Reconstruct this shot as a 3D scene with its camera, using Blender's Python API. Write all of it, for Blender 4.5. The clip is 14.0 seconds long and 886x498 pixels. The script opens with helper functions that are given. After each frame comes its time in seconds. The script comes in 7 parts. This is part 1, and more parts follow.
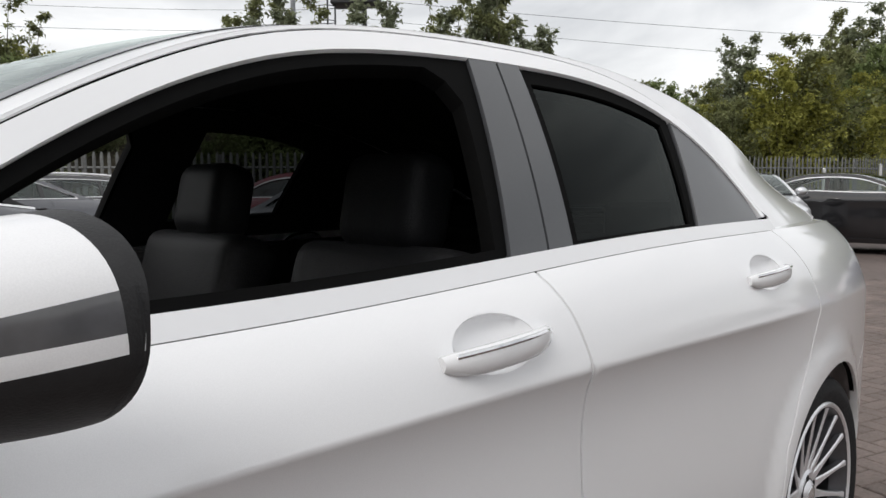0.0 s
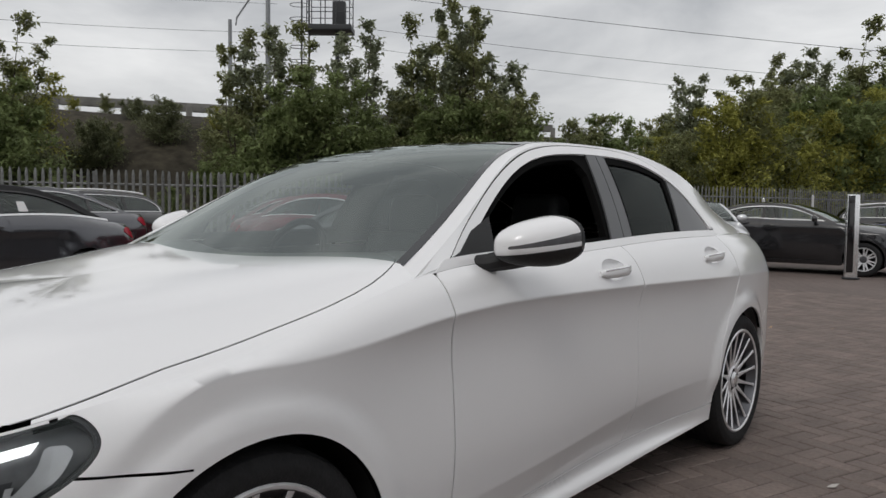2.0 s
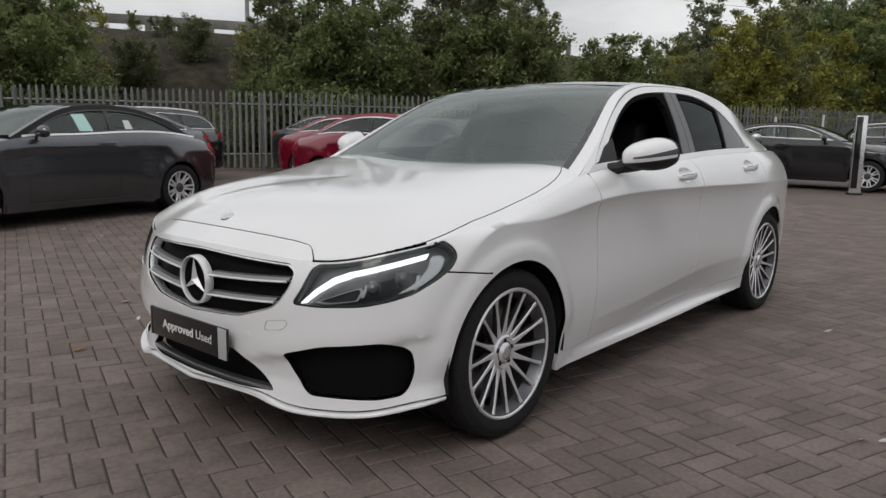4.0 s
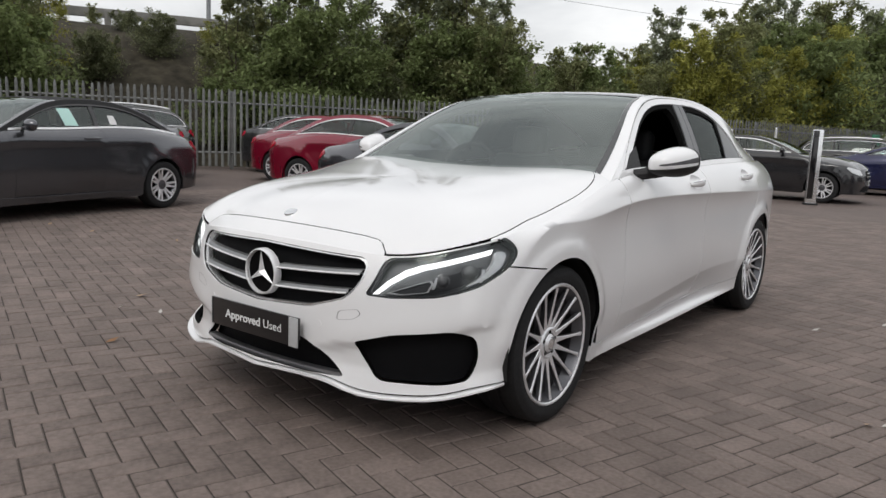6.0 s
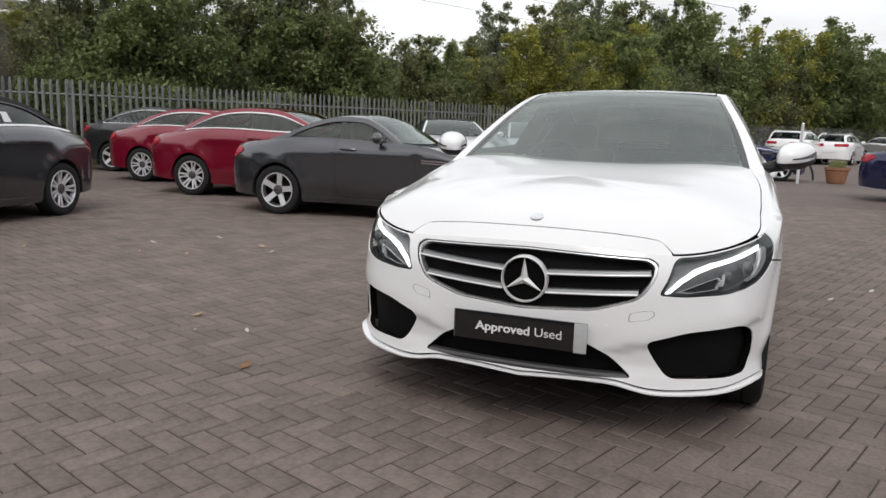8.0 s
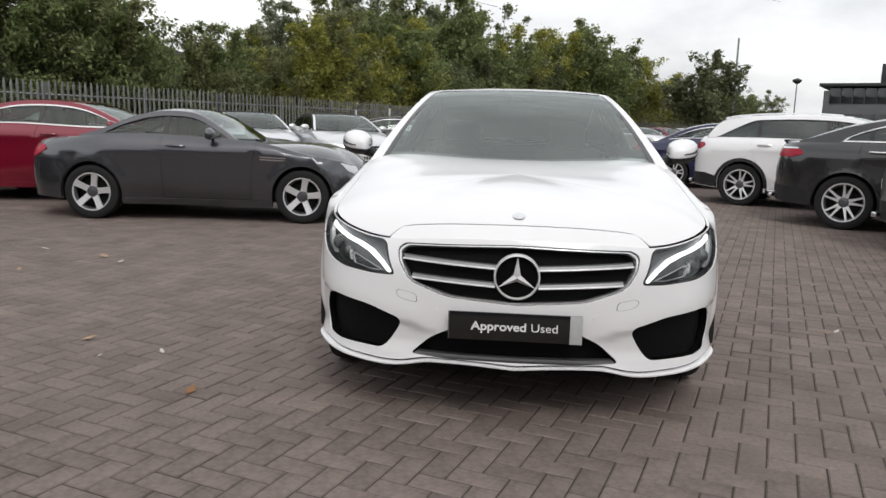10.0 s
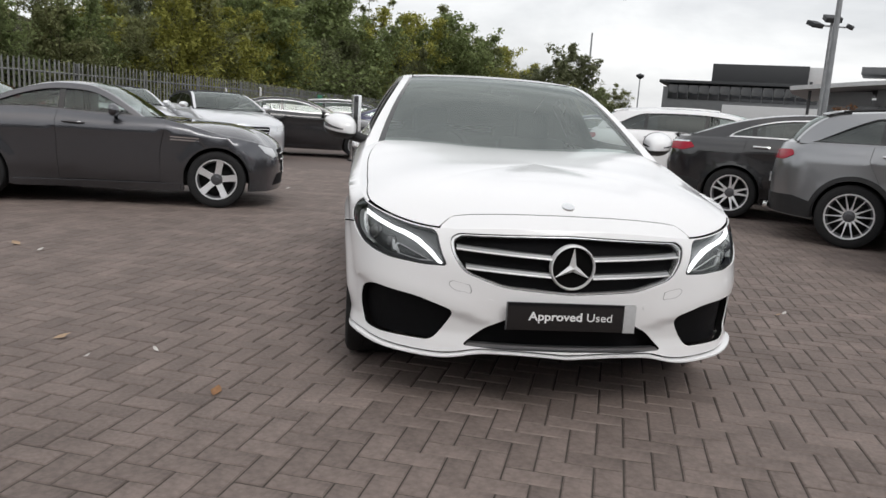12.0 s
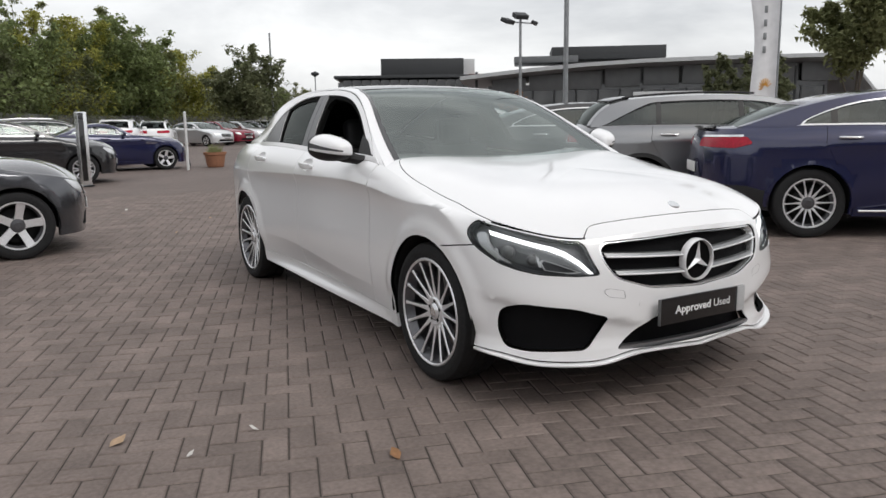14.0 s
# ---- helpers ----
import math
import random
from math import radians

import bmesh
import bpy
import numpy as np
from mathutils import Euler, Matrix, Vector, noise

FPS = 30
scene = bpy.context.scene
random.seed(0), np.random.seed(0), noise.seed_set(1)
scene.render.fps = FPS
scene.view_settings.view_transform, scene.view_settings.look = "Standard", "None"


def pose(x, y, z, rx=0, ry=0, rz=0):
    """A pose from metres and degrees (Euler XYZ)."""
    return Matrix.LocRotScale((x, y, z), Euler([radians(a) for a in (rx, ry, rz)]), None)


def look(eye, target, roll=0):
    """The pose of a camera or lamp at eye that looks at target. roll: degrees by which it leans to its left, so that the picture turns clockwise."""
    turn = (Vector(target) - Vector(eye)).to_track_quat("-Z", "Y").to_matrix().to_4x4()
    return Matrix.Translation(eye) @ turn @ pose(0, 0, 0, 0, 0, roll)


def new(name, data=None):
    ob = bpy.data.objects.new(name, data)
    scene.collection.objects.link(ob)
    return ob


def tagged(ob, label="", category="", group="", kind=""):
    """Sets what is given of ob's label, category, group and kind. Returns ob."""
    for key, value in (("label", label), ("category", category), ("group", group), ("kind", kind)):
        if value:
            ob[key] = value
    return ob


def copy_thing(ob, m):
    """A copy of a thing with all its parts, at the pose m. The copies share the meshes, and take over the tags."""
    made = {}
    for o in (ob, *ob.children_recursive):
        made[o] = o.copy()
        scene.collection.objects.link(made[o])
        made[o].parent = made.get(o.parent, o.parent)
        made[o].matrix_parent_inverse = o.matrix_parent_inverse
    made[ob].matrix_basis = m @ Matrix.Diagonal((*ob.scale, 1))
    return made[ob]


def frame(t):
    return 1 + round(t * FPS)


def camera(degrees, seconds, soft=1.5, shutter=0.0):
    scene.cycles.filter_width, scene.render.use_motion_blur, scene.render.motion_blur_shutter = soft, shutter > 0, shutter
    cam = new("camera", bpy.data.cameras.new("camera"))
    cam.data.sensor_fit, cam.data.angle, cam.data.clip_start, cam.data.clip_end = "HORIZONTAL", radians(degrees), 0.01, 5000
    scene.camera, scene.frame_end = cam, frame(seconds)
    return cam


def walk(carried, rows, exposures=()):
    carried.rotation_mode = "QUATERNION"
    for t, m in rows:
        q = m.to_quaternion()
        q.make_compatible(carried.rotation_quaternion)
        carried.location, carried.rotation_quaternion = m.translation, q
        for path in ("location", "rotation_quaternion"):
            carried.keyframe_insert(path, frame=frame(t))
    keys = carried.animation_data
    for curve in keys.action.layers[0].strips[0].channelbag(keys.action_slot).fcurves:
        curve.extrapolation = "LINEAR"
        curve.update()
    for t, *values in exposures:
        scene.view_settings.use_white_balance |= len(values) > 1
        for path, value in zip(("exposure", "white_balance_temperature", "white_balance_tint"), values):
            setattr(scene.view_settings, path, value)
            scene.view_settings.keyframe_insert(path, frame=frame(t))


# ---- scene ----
from mathutils import geometry
cam = camera(61.3, 14.0)
PATH = [
    (0, (1.512, 0.767, 1.155), (0.121, 2.195, 0.994), -0.5),
    (0.5, (1.672, 0.368, 1.165), (0.345, 1.859, 1.034), -0.7),
    (1, (1.828, -0.022, 1.163), (0.496, 1.466, 1.059), 1.2),
    (1.5, (1.968, -0.467, 1.164), (0.665, 1.049, 1.098), 0.4),
    (2, (2.149, -0.901, 1.156), (0.847, 0.614, 1.051), 0.6),
    (2.5, (2.288, -1.27, 1.169), (0.966, 0.216, 0.964), -0.2),
    (3, (2.351, -1.691, 1.164), (1.059, -0.184, 0.923), -0.4),
    (3.5, (2.475, -2.037, 1.15), (1.148, -0.561, 0.904), 0.0),
    (3.7, (2.475, -2.131, 1.172), (1.156, -0.659, 0.865), 0.2),
    (5.8, (2.374, -2.606, 1.184), (1.177, -1.034, 0.873), 1.4),
    (6, (2.295, -2.646, 1.171), (1.099, -1.073, 0.86), 2.3),
    (6.5, (1.969, -2.89, 1.148), (0.855, -1.261, 0.825), 2.1),
    (7, (1.597, -3.074, 1.115), (0.578, -1.382, 0.803), 1.3),
    (7.5, (1.181, -3.263, 1.143), (0.3, -1.495, 0.827), 1.7),
    (8, (0.755, -3.492, 1.16), (0.016, -1.661, 0.841), 1.7),
    (8.5, (0.37, -3.584, 1.157), (-0.208, -1.695, 0.843), 1.4),
    (9, (0.143, -3.628, 1.181), (-0.187, -1.681, 0.864), 0.9),
    (9.2, (0.067, -3.679, 1.197), (-0.21, -1.723, 0.882), 0.6),
    (11.3, (-0.301, -3.662, 1.153), (-0.304, -1.691, 0.81), 3.7),
    (11.5, (-0.479, -3.666, 1.171), (-0.413, -1.696, 0.829), 2.7),
    (12, (-0.85, -3.613, 1.167), (-0.622, -1.657, 0.815), 3.5),
    (12.5, (-1.261, -3.466, 1.172), (-0.851, -1.541, 0.815), 0.9),
    (13, (-1.76, -3.374, 1.186), (-1.161, -1.498, 0.834), 0.6),
    (13.5, (-2.167, -3.176, 1.17), (-1.362, -1.373, 0.851), 1.2),
    (14, (-2.544, -2.943, 1.199), (-1.539, -1.247, 0.864), -0.8),
]
EXPOSURE = [(0.0, .46), (0.5, .19), (1.0, .05), (2.0, .0), (2.6, -.10), (3.0, -.12), (3.5, -.07), (4.4, .20), (6.0, .40), (7.5, .50), (9.0, .55), (11.5, .50), (14.0, .50)]
walk(cam, [(t, look(eye, target, roll)) for t, eye, target, roll in PATH], EXPOSURE)


# ---- world and light ----
world = bpy.data.worlds.new("overcast")
scene.world = world
world.use_nodes = True
wn, wl = world.node_tree.nodes, world.node_tree.links
wn.clear()


def wnode(kind, **kw):
    n = wn.new(kind)
    for k, v in kw.items():
        n.inputs[k].default_value = v
    return n


sky = wn.new("ShaderNodeTexSky")
sky.sky_type, sky.sun_disc, sky.sun_elevation, sky.sun_rotation = "NISHITA", False, radians(48), radians(200)
sky.air_density, sky.dust_density = 1.2, 3.0
coord = wn.new("ShaderNodeTexCoord")
stretch = wnode("ShaderNodeMapping", Scale=(1.0, 1.0, 3.2))
big = wnode("ShaderNodeTexNoise", Scale=2.1, Detail=7.0, Roughness=0.55, Distortion=0.35)
wl.new(coord.outputs["Generated"], stretch.inputs["Vector"])
wl.new(stretch.outputs["Vector"], big.inputs["Vector"])
ramp = wn.new("ShaderNodeValToRGB")
ramp.color_ramp.elements[0].position, ramp.color_ramp.elements[0].color = 0.34, (.55, .56, .58, 1)
ramp.color_ramp.elements[1].position, ramp.color_ramp.elements[1].color = 0.66, (1.0, 1.0, 1.0, 1)
wl.new(big.outputs["Fac"], ramp.inputs["Fac"])
cloud = wnode("ShaderNodeBackground", Strength=0.89)
wl.new(ramp.outputs["Color"], cloud.inputs["Color"])
clear = wnode("ShaderNodeBackground", Strength=0.08)
wl.new(sky.outputs["Color"], clear.inputs["Color"])
both = wnode("ShaderNodeMixShader", Fac=0.12)
wl.new(cloud.outputs[0], both.inputs[1])
wl.new(clear.outputs[0], both.inputs[2])
wl.new(both.outputs[0], wn.new("ShaderNodeOutputWorld").inputs["Surface"])

sun = new("sun", bpy.data.lights.new("sun", "SUN"))
sun.data.energy, sun.data.angle, sun.data.color = 0.8, radians(25), (1.0, .97, .93)
sun.matrix_world = pose(0, 0, 30, 42, 0, 20)


# ---- materials ----
def material(name, color, rough=.5, metal=0.0, coat=0.0, var=0.0, grain=40.0, bump=0.0, bump_scale=200.0, spec=.5, random=0.0, stain=0.0, emit=0.0, alpha=1.0, flake=0.0):
    m = bpy.data.materials.new(name)
    m.use_nodes = True
    n, l = m.node_tree.nodes, m.node_tree.links
    p = n["Principled BSDF"]
    p.inputs["Base Color"].default_value = (*color, 1)
    p.inputs["Roughness"].default_value = rough
    p.inputs["Metallic"].default_value = metal
    p.inputs["Specular IOR Level"].default_value = spec
    p.inputs["Coat Weight"].default_value = coat
    p.inputs["Coat Roughness"].default_value = .07
    p.inputs["Alpha"].default_value = alpha
    if emit:
        p.inputs["Emission Color"].default_value = (*color, 1)
        p.inputs["Emission Strength"].default_value = emit
    tc = n.new("ShaderNodeTexCoord")
    value = None

    def noise_at(scale, detail, lo, hi, src="Object"):
        t, r = n.new("ShaderNodeTexNoise"), n.new("ShaderNodeMapRange")
        t.inputs["Scale"].default_value, t.inputs["Detail"].default_value = scale, detail
        l.new(tc.outputs[src], t.inputs["Vector"])
        r.inputs["From Min"].default_value, r.inputs["From Max"].default_value = .3, .7
        r.inputs["To Min"].default_value, r.inputs["To Max"].default_value = lo, hi
        l.new(t.outputs["Fac"], r.inputs["Value"])
        return r.outputs["Result"]

    def times(a, b):
        t = n.new("ShaderNodeMath")
        t.operation = "MULTIPLY"
        l.new(a, t.inputs[0])
        l.new(b, t.inputs[1])
        return t.outputs[0]

    if var:
        value = noise_at(grain, 5, 1 - var, 1 + var)
    if stain:
        s = noise_at(grain * .06, 4, 1 - stain, 1 + stain)
        value = times(value, s) if value else s
    if random:
        o, r = n.new("ShaderNodeObjectInfo"), n.new("ShaderNodeMapRange")
        g = n.new("ShaderNodeNewGeometry")
        add = n.new("ShaderNodeMath")
        add.operation = "ADD"
        l.new(o.outputs["Random"], add.inputs[0])
        l.new(g.outputs["Random Per Island"], add.inputs[1])
        fr = n.new("ShaderNodeMath")
        fr.operation = "FRACT"
        l.new(add.outputs[0], fr.inputs[0])
        l.new(fr.outputs[0], r.inputs["Value"])
        r.inputs["To Min"].default_value, r.inputs["To Max"].default_value = 1 - random, 1 + random
        value = times(value, r.outputs["Result"]) if value else r.outputs["Result"]
    if value:
        mix = n.new("ShaderNodeMix")
        mix.data_type, mix.blend_type = "RGBA", "MULTIPLY"
        mix.inputs["Factor"].default_value = 1
        mix.inputs["A"].default_value = (*color, 1)
        l.new(value, mix.inputs["B"])
        l.new(mix.outputs["Result"], p.inputs["Base Color"])
    if bump:
        t, b = n.new("ShaderNodeTexNoise"), n.new("ShaderNodeBump")
        t.inputs["Scale"].default_value, t.inputs["Detail"].default_value = bump_scale, 4
        l.new(tc.outputs["Object"], t.inputs["Vector"])
        b.inputs["Strength"].default_value, b.inputs["Distance"].default_value = bump, .01
        l.new(t.outputs["Fac"], b.inputs["Height"])
        l.new(b.outputs["Normal"], p.inputs["Normal"])
    return m


def paint(name, color, metal=0.0, rough=.32):
    return material(name, color, rough, metal, 1.0, .03, 900, 0, 1, .5)


WHITE = paint("pearl white paint", (.86, .86, .87), 0, .28)
GREY_D = paint("dark grey metallic paint", (.098, .100, .110), .8, .26)
GREY_M = paint("mid grey metallic paint", (.27, .275, .285), .8, .30)
SILVER = paint("silver metallic paint", (.74, .75, .77), .7, .3)
BLACK = paint("black paint", (.012, .012, .014), 0, .25)
RED = paint("deep red paint", (.20, .004, .022), .2, .25)
BLUE = paint("dark blue paint", (.010, .013, .060), .3, .25)
TYRE = material("tyre rubber", (.016, .016, .017), .75, 0, 0, .2, 60, .3, 150, .3)
ALLOY = material("machined alloy", (.84, .84, .86), .30, .55, 0, .06, 50)
ALLOY_D = material("dark grey alloy", (.13, .13, .14), .35, .7, 0, .08, 50)
CHROME = material("chrome", (.82, .82, .83), .08, 1.0)
SATIN = material("satin aluminium trim", (.84, .85, .86), .26, .85)
PLASTIC = material("black textured plastic", (.018, .018, .019), .55, 0, 0, .15, 120, .15, 500, .4)
GLOSS = material("gloss black trim", (.008, .008, .009), .12, 0, .6, .05, 60)
PILLAR = material("dark grey pillar film", (.055, .057, .062), .32, 0, .3, .06, 300)
# rubber of the window channels; panel folds also take it as painted gap shade
RUBBER = material("black rubber and gap shade", (.004, .004, .004), .8, 0, 0, .1, 60, 0, 1, .06)
LINER = material("black wheel arch liner", (.010, .010, .010), .9, 0, 0, .2, 40)
LINING = material("dark roof lining", (.028, .028, .030), .95, 0, 0, .1, 80, 0, 1, .1)
LAMP_GREY = material("grey lamp housing", (.13, .133, .137), .35, .3, 0, .12, 60)
LAMP_W = material("pale lamp reflector", (.70, .71, .72), .25, .5, 0, .06, 60)
IND = material("smoked indicator lens", (.10, .10, .105), .12, 0, .4, .15, 40)
BRIGHT = material("bright chrome", (.92, .92, .93), .24, .35)
POLISHED = material("polished aluminium strip", (.93, .93, .94), .2, .10, .5)
LOUVRE = material("grey satin louvre", (.24, .245, .25), .4, .6)
CABIN = material("black cabin fabric", (.030, .030, .032), .8, 0, 0, .2, 120, .3, 300)
LEATHER = material("black seat leather", (.022, .022, .024), .5, 0, 0, .15, 90, .2, 260, .3)
MESH = material("black grille mesh", (.005, .005, .006), .6, 0, 0, .3, 300, .4, 400, .12)
STEEL = material("brake disc steel", (.35, .34, .33), .4, 1.0, 0, .2, 60)
WHITE_L = material("daylight led strip", (1.0, 1.0, 1.0), .2, 0, 0, 0, 1, 0, 1, .5, 0, 0, 1.1)
LAMP_IN = material("lamp housing chrome", (.42, .43, .45), .18, 1.0, 0, .1, 60)
LAMP_BLK = material("lamp housing black", (.05, .051, .055), .3, .3, 0, .1, 60)
REDLAMP = material("red tail lamp lens", (.36, .003, .022), .25, 0, 0, .3, 60, 0, 1, .35)
LETTER = material("white lettering", (.80, .80, .80), .5)
PLATE_G = material("grey reflective plate end", (.55, .56, .57), .4, .2, 0, .05, 100)
MIRROR = material("mirror glass", (.7, .72, .74), .02, 1.0)
CANVAS = material("black soft top canvas", (.014, .014, .015), .85, 0, 0, .2, 200, .3, 500)
STICKER = material("pale green window sticker", (.52, .78, .72), .6, 0, 0, .05, 60)
PAPER = material("white paper", (.75, .75, .75), .7, 0, 0, .05, 50)


def glass(name, tint, rough=0.0, ior=1.5):
    """Thin glazing: tinted see-through with a Fresnel gloss."""
    m = bpy.data.materials.new(name)
    m.use_nodes = True
    n, l = m.node_tree.nodes, m.node_tree.links
    n.remove(n["Principled BSDF"])
    t, g, f, x = n.new("ShaderNodeBsdfTransparent"), n.new("ShaderNodeBsdfGlossy"), n.new("ShaderNodeFresnel"), n.new("ShaderNodeMixShader")
    t.inputs["Color"].default_value = (*tint, 1)
    g.inputs["Roughness"].default_value = rough
    g.inputs["Color"].default_value = (.92, .99, .96, 1)
    f.inputs["IOR"].default_value = ior
    l.new(f.outputs[0], x.inputs[0])
    l.new(t.outputs[0], x.inputs[1])
    l.new(g.outputs[0], x.inputs[2])
    l.new(x.outputs[0], n["Material Output"].inputs["Surface"])
    return m


GLASS = glass("tinted windscreen", (.42, .47, .46), 0, 2.3)
PRIVACY = glass("dark privacy glass", (.10, .105, .11), 0, 1.17)
SUVGLASS = glass("dark rear side glass", (.16, .17, .175), 0, 1.9)
CLEAR = glass("clear lamp lens", (.88, .89, .9), 0, 1.42)
ROOFGLASS = material("black roof glass", (.006, .006, .007), .06, 0, .5)
SIDEGLASS = glass("lightly tinted side glass", (.70, .76, .74), 0, 1.75)


# ---- shapes shared by every car ----
def cubic(ts, vs, n=600):
    """A natural cubic spline through (ts, vs), as a function of t."""
    t, v = np.array(ts, float), np.array(vs, float)
    h, m = np.diff(t), len(t)
    a, r = np.eye(m), np.zeros(m)
    for i in range(1, m - 1):
        a[i, i - 1:i + 2] = h[i - 1], 2 * (h[i - 1] + h[i]), h[i]
        r[i] = 6 * ((v[i + 1] - v[i]) / h[i] - (v[i] - v[i - 1]) / h[i - 1])
    s = np.linalg.solve(a, r)
    g = np.linspace(t[0], t[-1], n)
    i = np.clip(np.searchsorted(t, g) - 1, 0, m - 2)
    p, q, w = t[i + 1] - g, g - t[i], h[i]
    y = (s[i] * p ** 3 + s[i + 1] * q ** 3) / (6 * w) + (v[i] / w - s[i] * w / 6) * p + (v[i + 1] / w - s[i + 1] * w / 6) * q
    return lambda x: np.interp(x, g, y)


def smooth(a, b, x):
    k = np.clip((np.asarray(x, float) - a) / (b - a), 0, 1)
    return k * k * (3 - 2 * k)


# one side of a saloon's body from nose to tail: x, y of the widest line; heights of sill, lower crease, upper crease, shoulder; insets of sill, lower crease, shoulder
SALOON_NOSE = [
    (0.00, -0.810, .215, .30, .44, .745, .010, .010, .050),
    (0.35, -0.778, .215, .30, .45, .735, .010, .010, .055),
    (0.60, -0.695, .205, .30, .46, .725, .010, .010, .060),
    (0.76, -0.590, .205, .30, .48, .755, .010, .010, .055),
    (0.855, -0.44, .205, .30, .52, .785, .010, .010, .050),
    (0.892, -0.25, .205, .32, .750, .815, .010, .010, .050),
    (0.905, 0.05, .205, .36, .832, .868, .012, .010, .050),
    (0.902, 0.55, .185, .345, .872, .980, .060, .030, .072)]
SALOON_TAIL = [
    (0.903, 1.20, .185, .366, .890, 1.010, .105, .034, .090),
    (0.905, 2.00, .195, .415, .874, 1.040, .105, .030, .095),
    (0.904, 2.84, .22, .41, .856, 1.045, .015, .008, .115),
    (0.848, 3.29, .24, .42, .84, 1.040, .020, .006, .125),
    (0.755, 3.60, .26, .42, .80, 1.035, .020, .006, .120),
    (0.550, 3.79, .27, .42, .74, 1.035, .020, .006, .110),
    (0.000, 3.885, .28, .42, .72, 1.040, .020, .006, .090)]
SALOON = SALOON_NOSE + SALOON_TAIL
# side rail (y, z) and middle line (y, z) of the roof, from the foot of the windscreen to the tail
SALOON_ROOF = [
    (.56, .995, .46, 1.003), (.785, 1.115, .68, 1.125), (1.01, 1.238, .92, 1.262), (1.27, 1.355, 1.19, 1.375), (1.58, 1.414, 1.50, 1.436), (1.93, 1.426, 1.88, 1.456),
    (2.28, 1.405, 2.28, 1.445), (2.64, 1.32, 2.68, 1.37), (2.95, 1.205, 3.00, 1.255), (3.22, 1.10, 3.28, 1.135), (3.42, 1.042, 3.50, 1.055)]


class Shape:
    """The skin of one car. Local axes: y to the rear from the front axle, x to the car's left, z up from the ground."""

    def __init__(self, rows=SALOON, roof=SALOON_ROOF, fo=.8, wb=2.84, ro=1.045, half=.905, belt=1.0, top=1.0, tumble=.40, lift=0.0, narrow=1.0, droop=0.0, groove=.014, flare=.010, cowl=0.0):
        self.narrow, self.groove, self.flare, self.cowl = narrow, groove, flare, cowl
        ym = lambda y: np.where(y < 0, y * fo / .8, np.where(y < 2.84, y * wb / 2.84, wb + (y - 2.84) * ro / 1.045))
        c = np.array(rows, float)
        c[:, 0] *= half / .905
        c[:, 1] = ym(c[:, 1])
        c[:, 2:6] *= belt
        c[:, 2:6] += lift * np.array([1, 1, 1, 1])
        r = np.array(roof, float)
        base = 1.03 * belt + lift
        r[:, 0], r[:, 2] = ym(r[:, 0]), ym(r[:, 2])
        for i in (1, 3):
            r[:, i] = base + (r[:, i] - 1.03) * top
        fall = lambda y: droop * smooth(wb - .45, wb + ro, y)
        c[:, 4] -= .6 * fall(c[:, 1])
        c[:, 5] -= fall(c[:, 1])
        for i in (1, 3):
            r[:, i] -= fall(r[:, i - 1]) * smooth(wb - .2, wb + .5, r[:, i - 1])
        step = np.hypot(np.diff(c[:, 0]), np.diff(c[:, 1]))
        self.t = np.r_[0, np.cumsum(step)]
        self.len = self.t[-1]
        self.f = [cubic(self.t, c[:, i]) for i in range(9)]
        self.g = np.linspace(0, self.len, 1200)
        self.gy = np.maximum.accumulate(self.f[1](self.g) + np.arange(1200) * 1e-7)
        self.gx = self.f[0](self.g)
        v = np.linspace(0, 1, len(r))
        self.r = [cubic(v, r[:, i]) for i in range(4)]
        self.tumble, self.wb, self.fo, self.ro, self.half = tumble, wb, fo, ro, half
        self.zmid = self._middle()
        gv = np.linspace(0, 1, 800)
        self.rail_y, self.rail_z, self.gv = np.maximum.accumulate(self.r[0](gv) + gv * 1e-7), self.r[1](gv), gv
        self.mid_y = np.maximum.accumulate(self.r[2](gv) + gv * 1e-7)

    def _middle(self):
        y0, y1 = self.r[2](0), self.r[2](1)
        z0, z1 = self.r[3](0), self.r[3](1)
        n, t = float(self.f[5](0)), float(self.f[5](self.len))
        return cubic([-self.fo, 0.0, y0 * .6, y0 + .4, y1 - .3, y1 + .1, self.wb + self.ro], [n + .12, n + .212, z0 - .012, z0 + .02, z1 + .03, z1 - .012, t + .03])

    def u(self, y):
        return np.interp(y, self.gy, self.g)

    def ux(self, x):
        """The place along the nose at half width x."""
        k = int(np.argmax(self.gx > self.half * .985))
        return np.interp(x, self.gx[:k], self.g[:k])

    def low(self, u):
        return self.f[2](np.abs(u))

    def high(self, u):
        return self.f[5](np.abs(u))

    def wrap(self, a, z):
        s, u = np.where(np.asarray(a) < 0, -1.0, 1.0), np.abs(a)
        x, y, zb, z2, z1, zs, db, d2, ds = [f(u) for f in self.f]
        e = .01
        tx, ty = self.f[0](u + e) - self.f[0](u - e), self.f[1](u + e) - self.f[1](u - e)
        l = np.hypot(tx, ty) + 1e-9
        nx, ny = ty / l, -tx / l
        up = np.clip((z - z1) / (zs - z1), 0, 1.15)
        mid = np.clip((z1 - z) / (z1 - z2), 0, 1)
        dn = np.clip((z2 - z) / (z2 - zb), 0, 1.3)
        reach = smooth(-.05, .60, y) * smooth(self.wb + .05, self.wb - .55, y)
        c = .42 * smooth(-.45, .55, y)
        d = ds * (c * up + (.62 - c) * up ** 2 + .38 * up ** 4) + d2 * mid ** 2.2 + (db - d2) * dn
        q = np.maximum(0, z1 - z)
        d = d + self.groove * reach * (1 - np.exp(-q / .055)) * smooth(.46, .06, q)
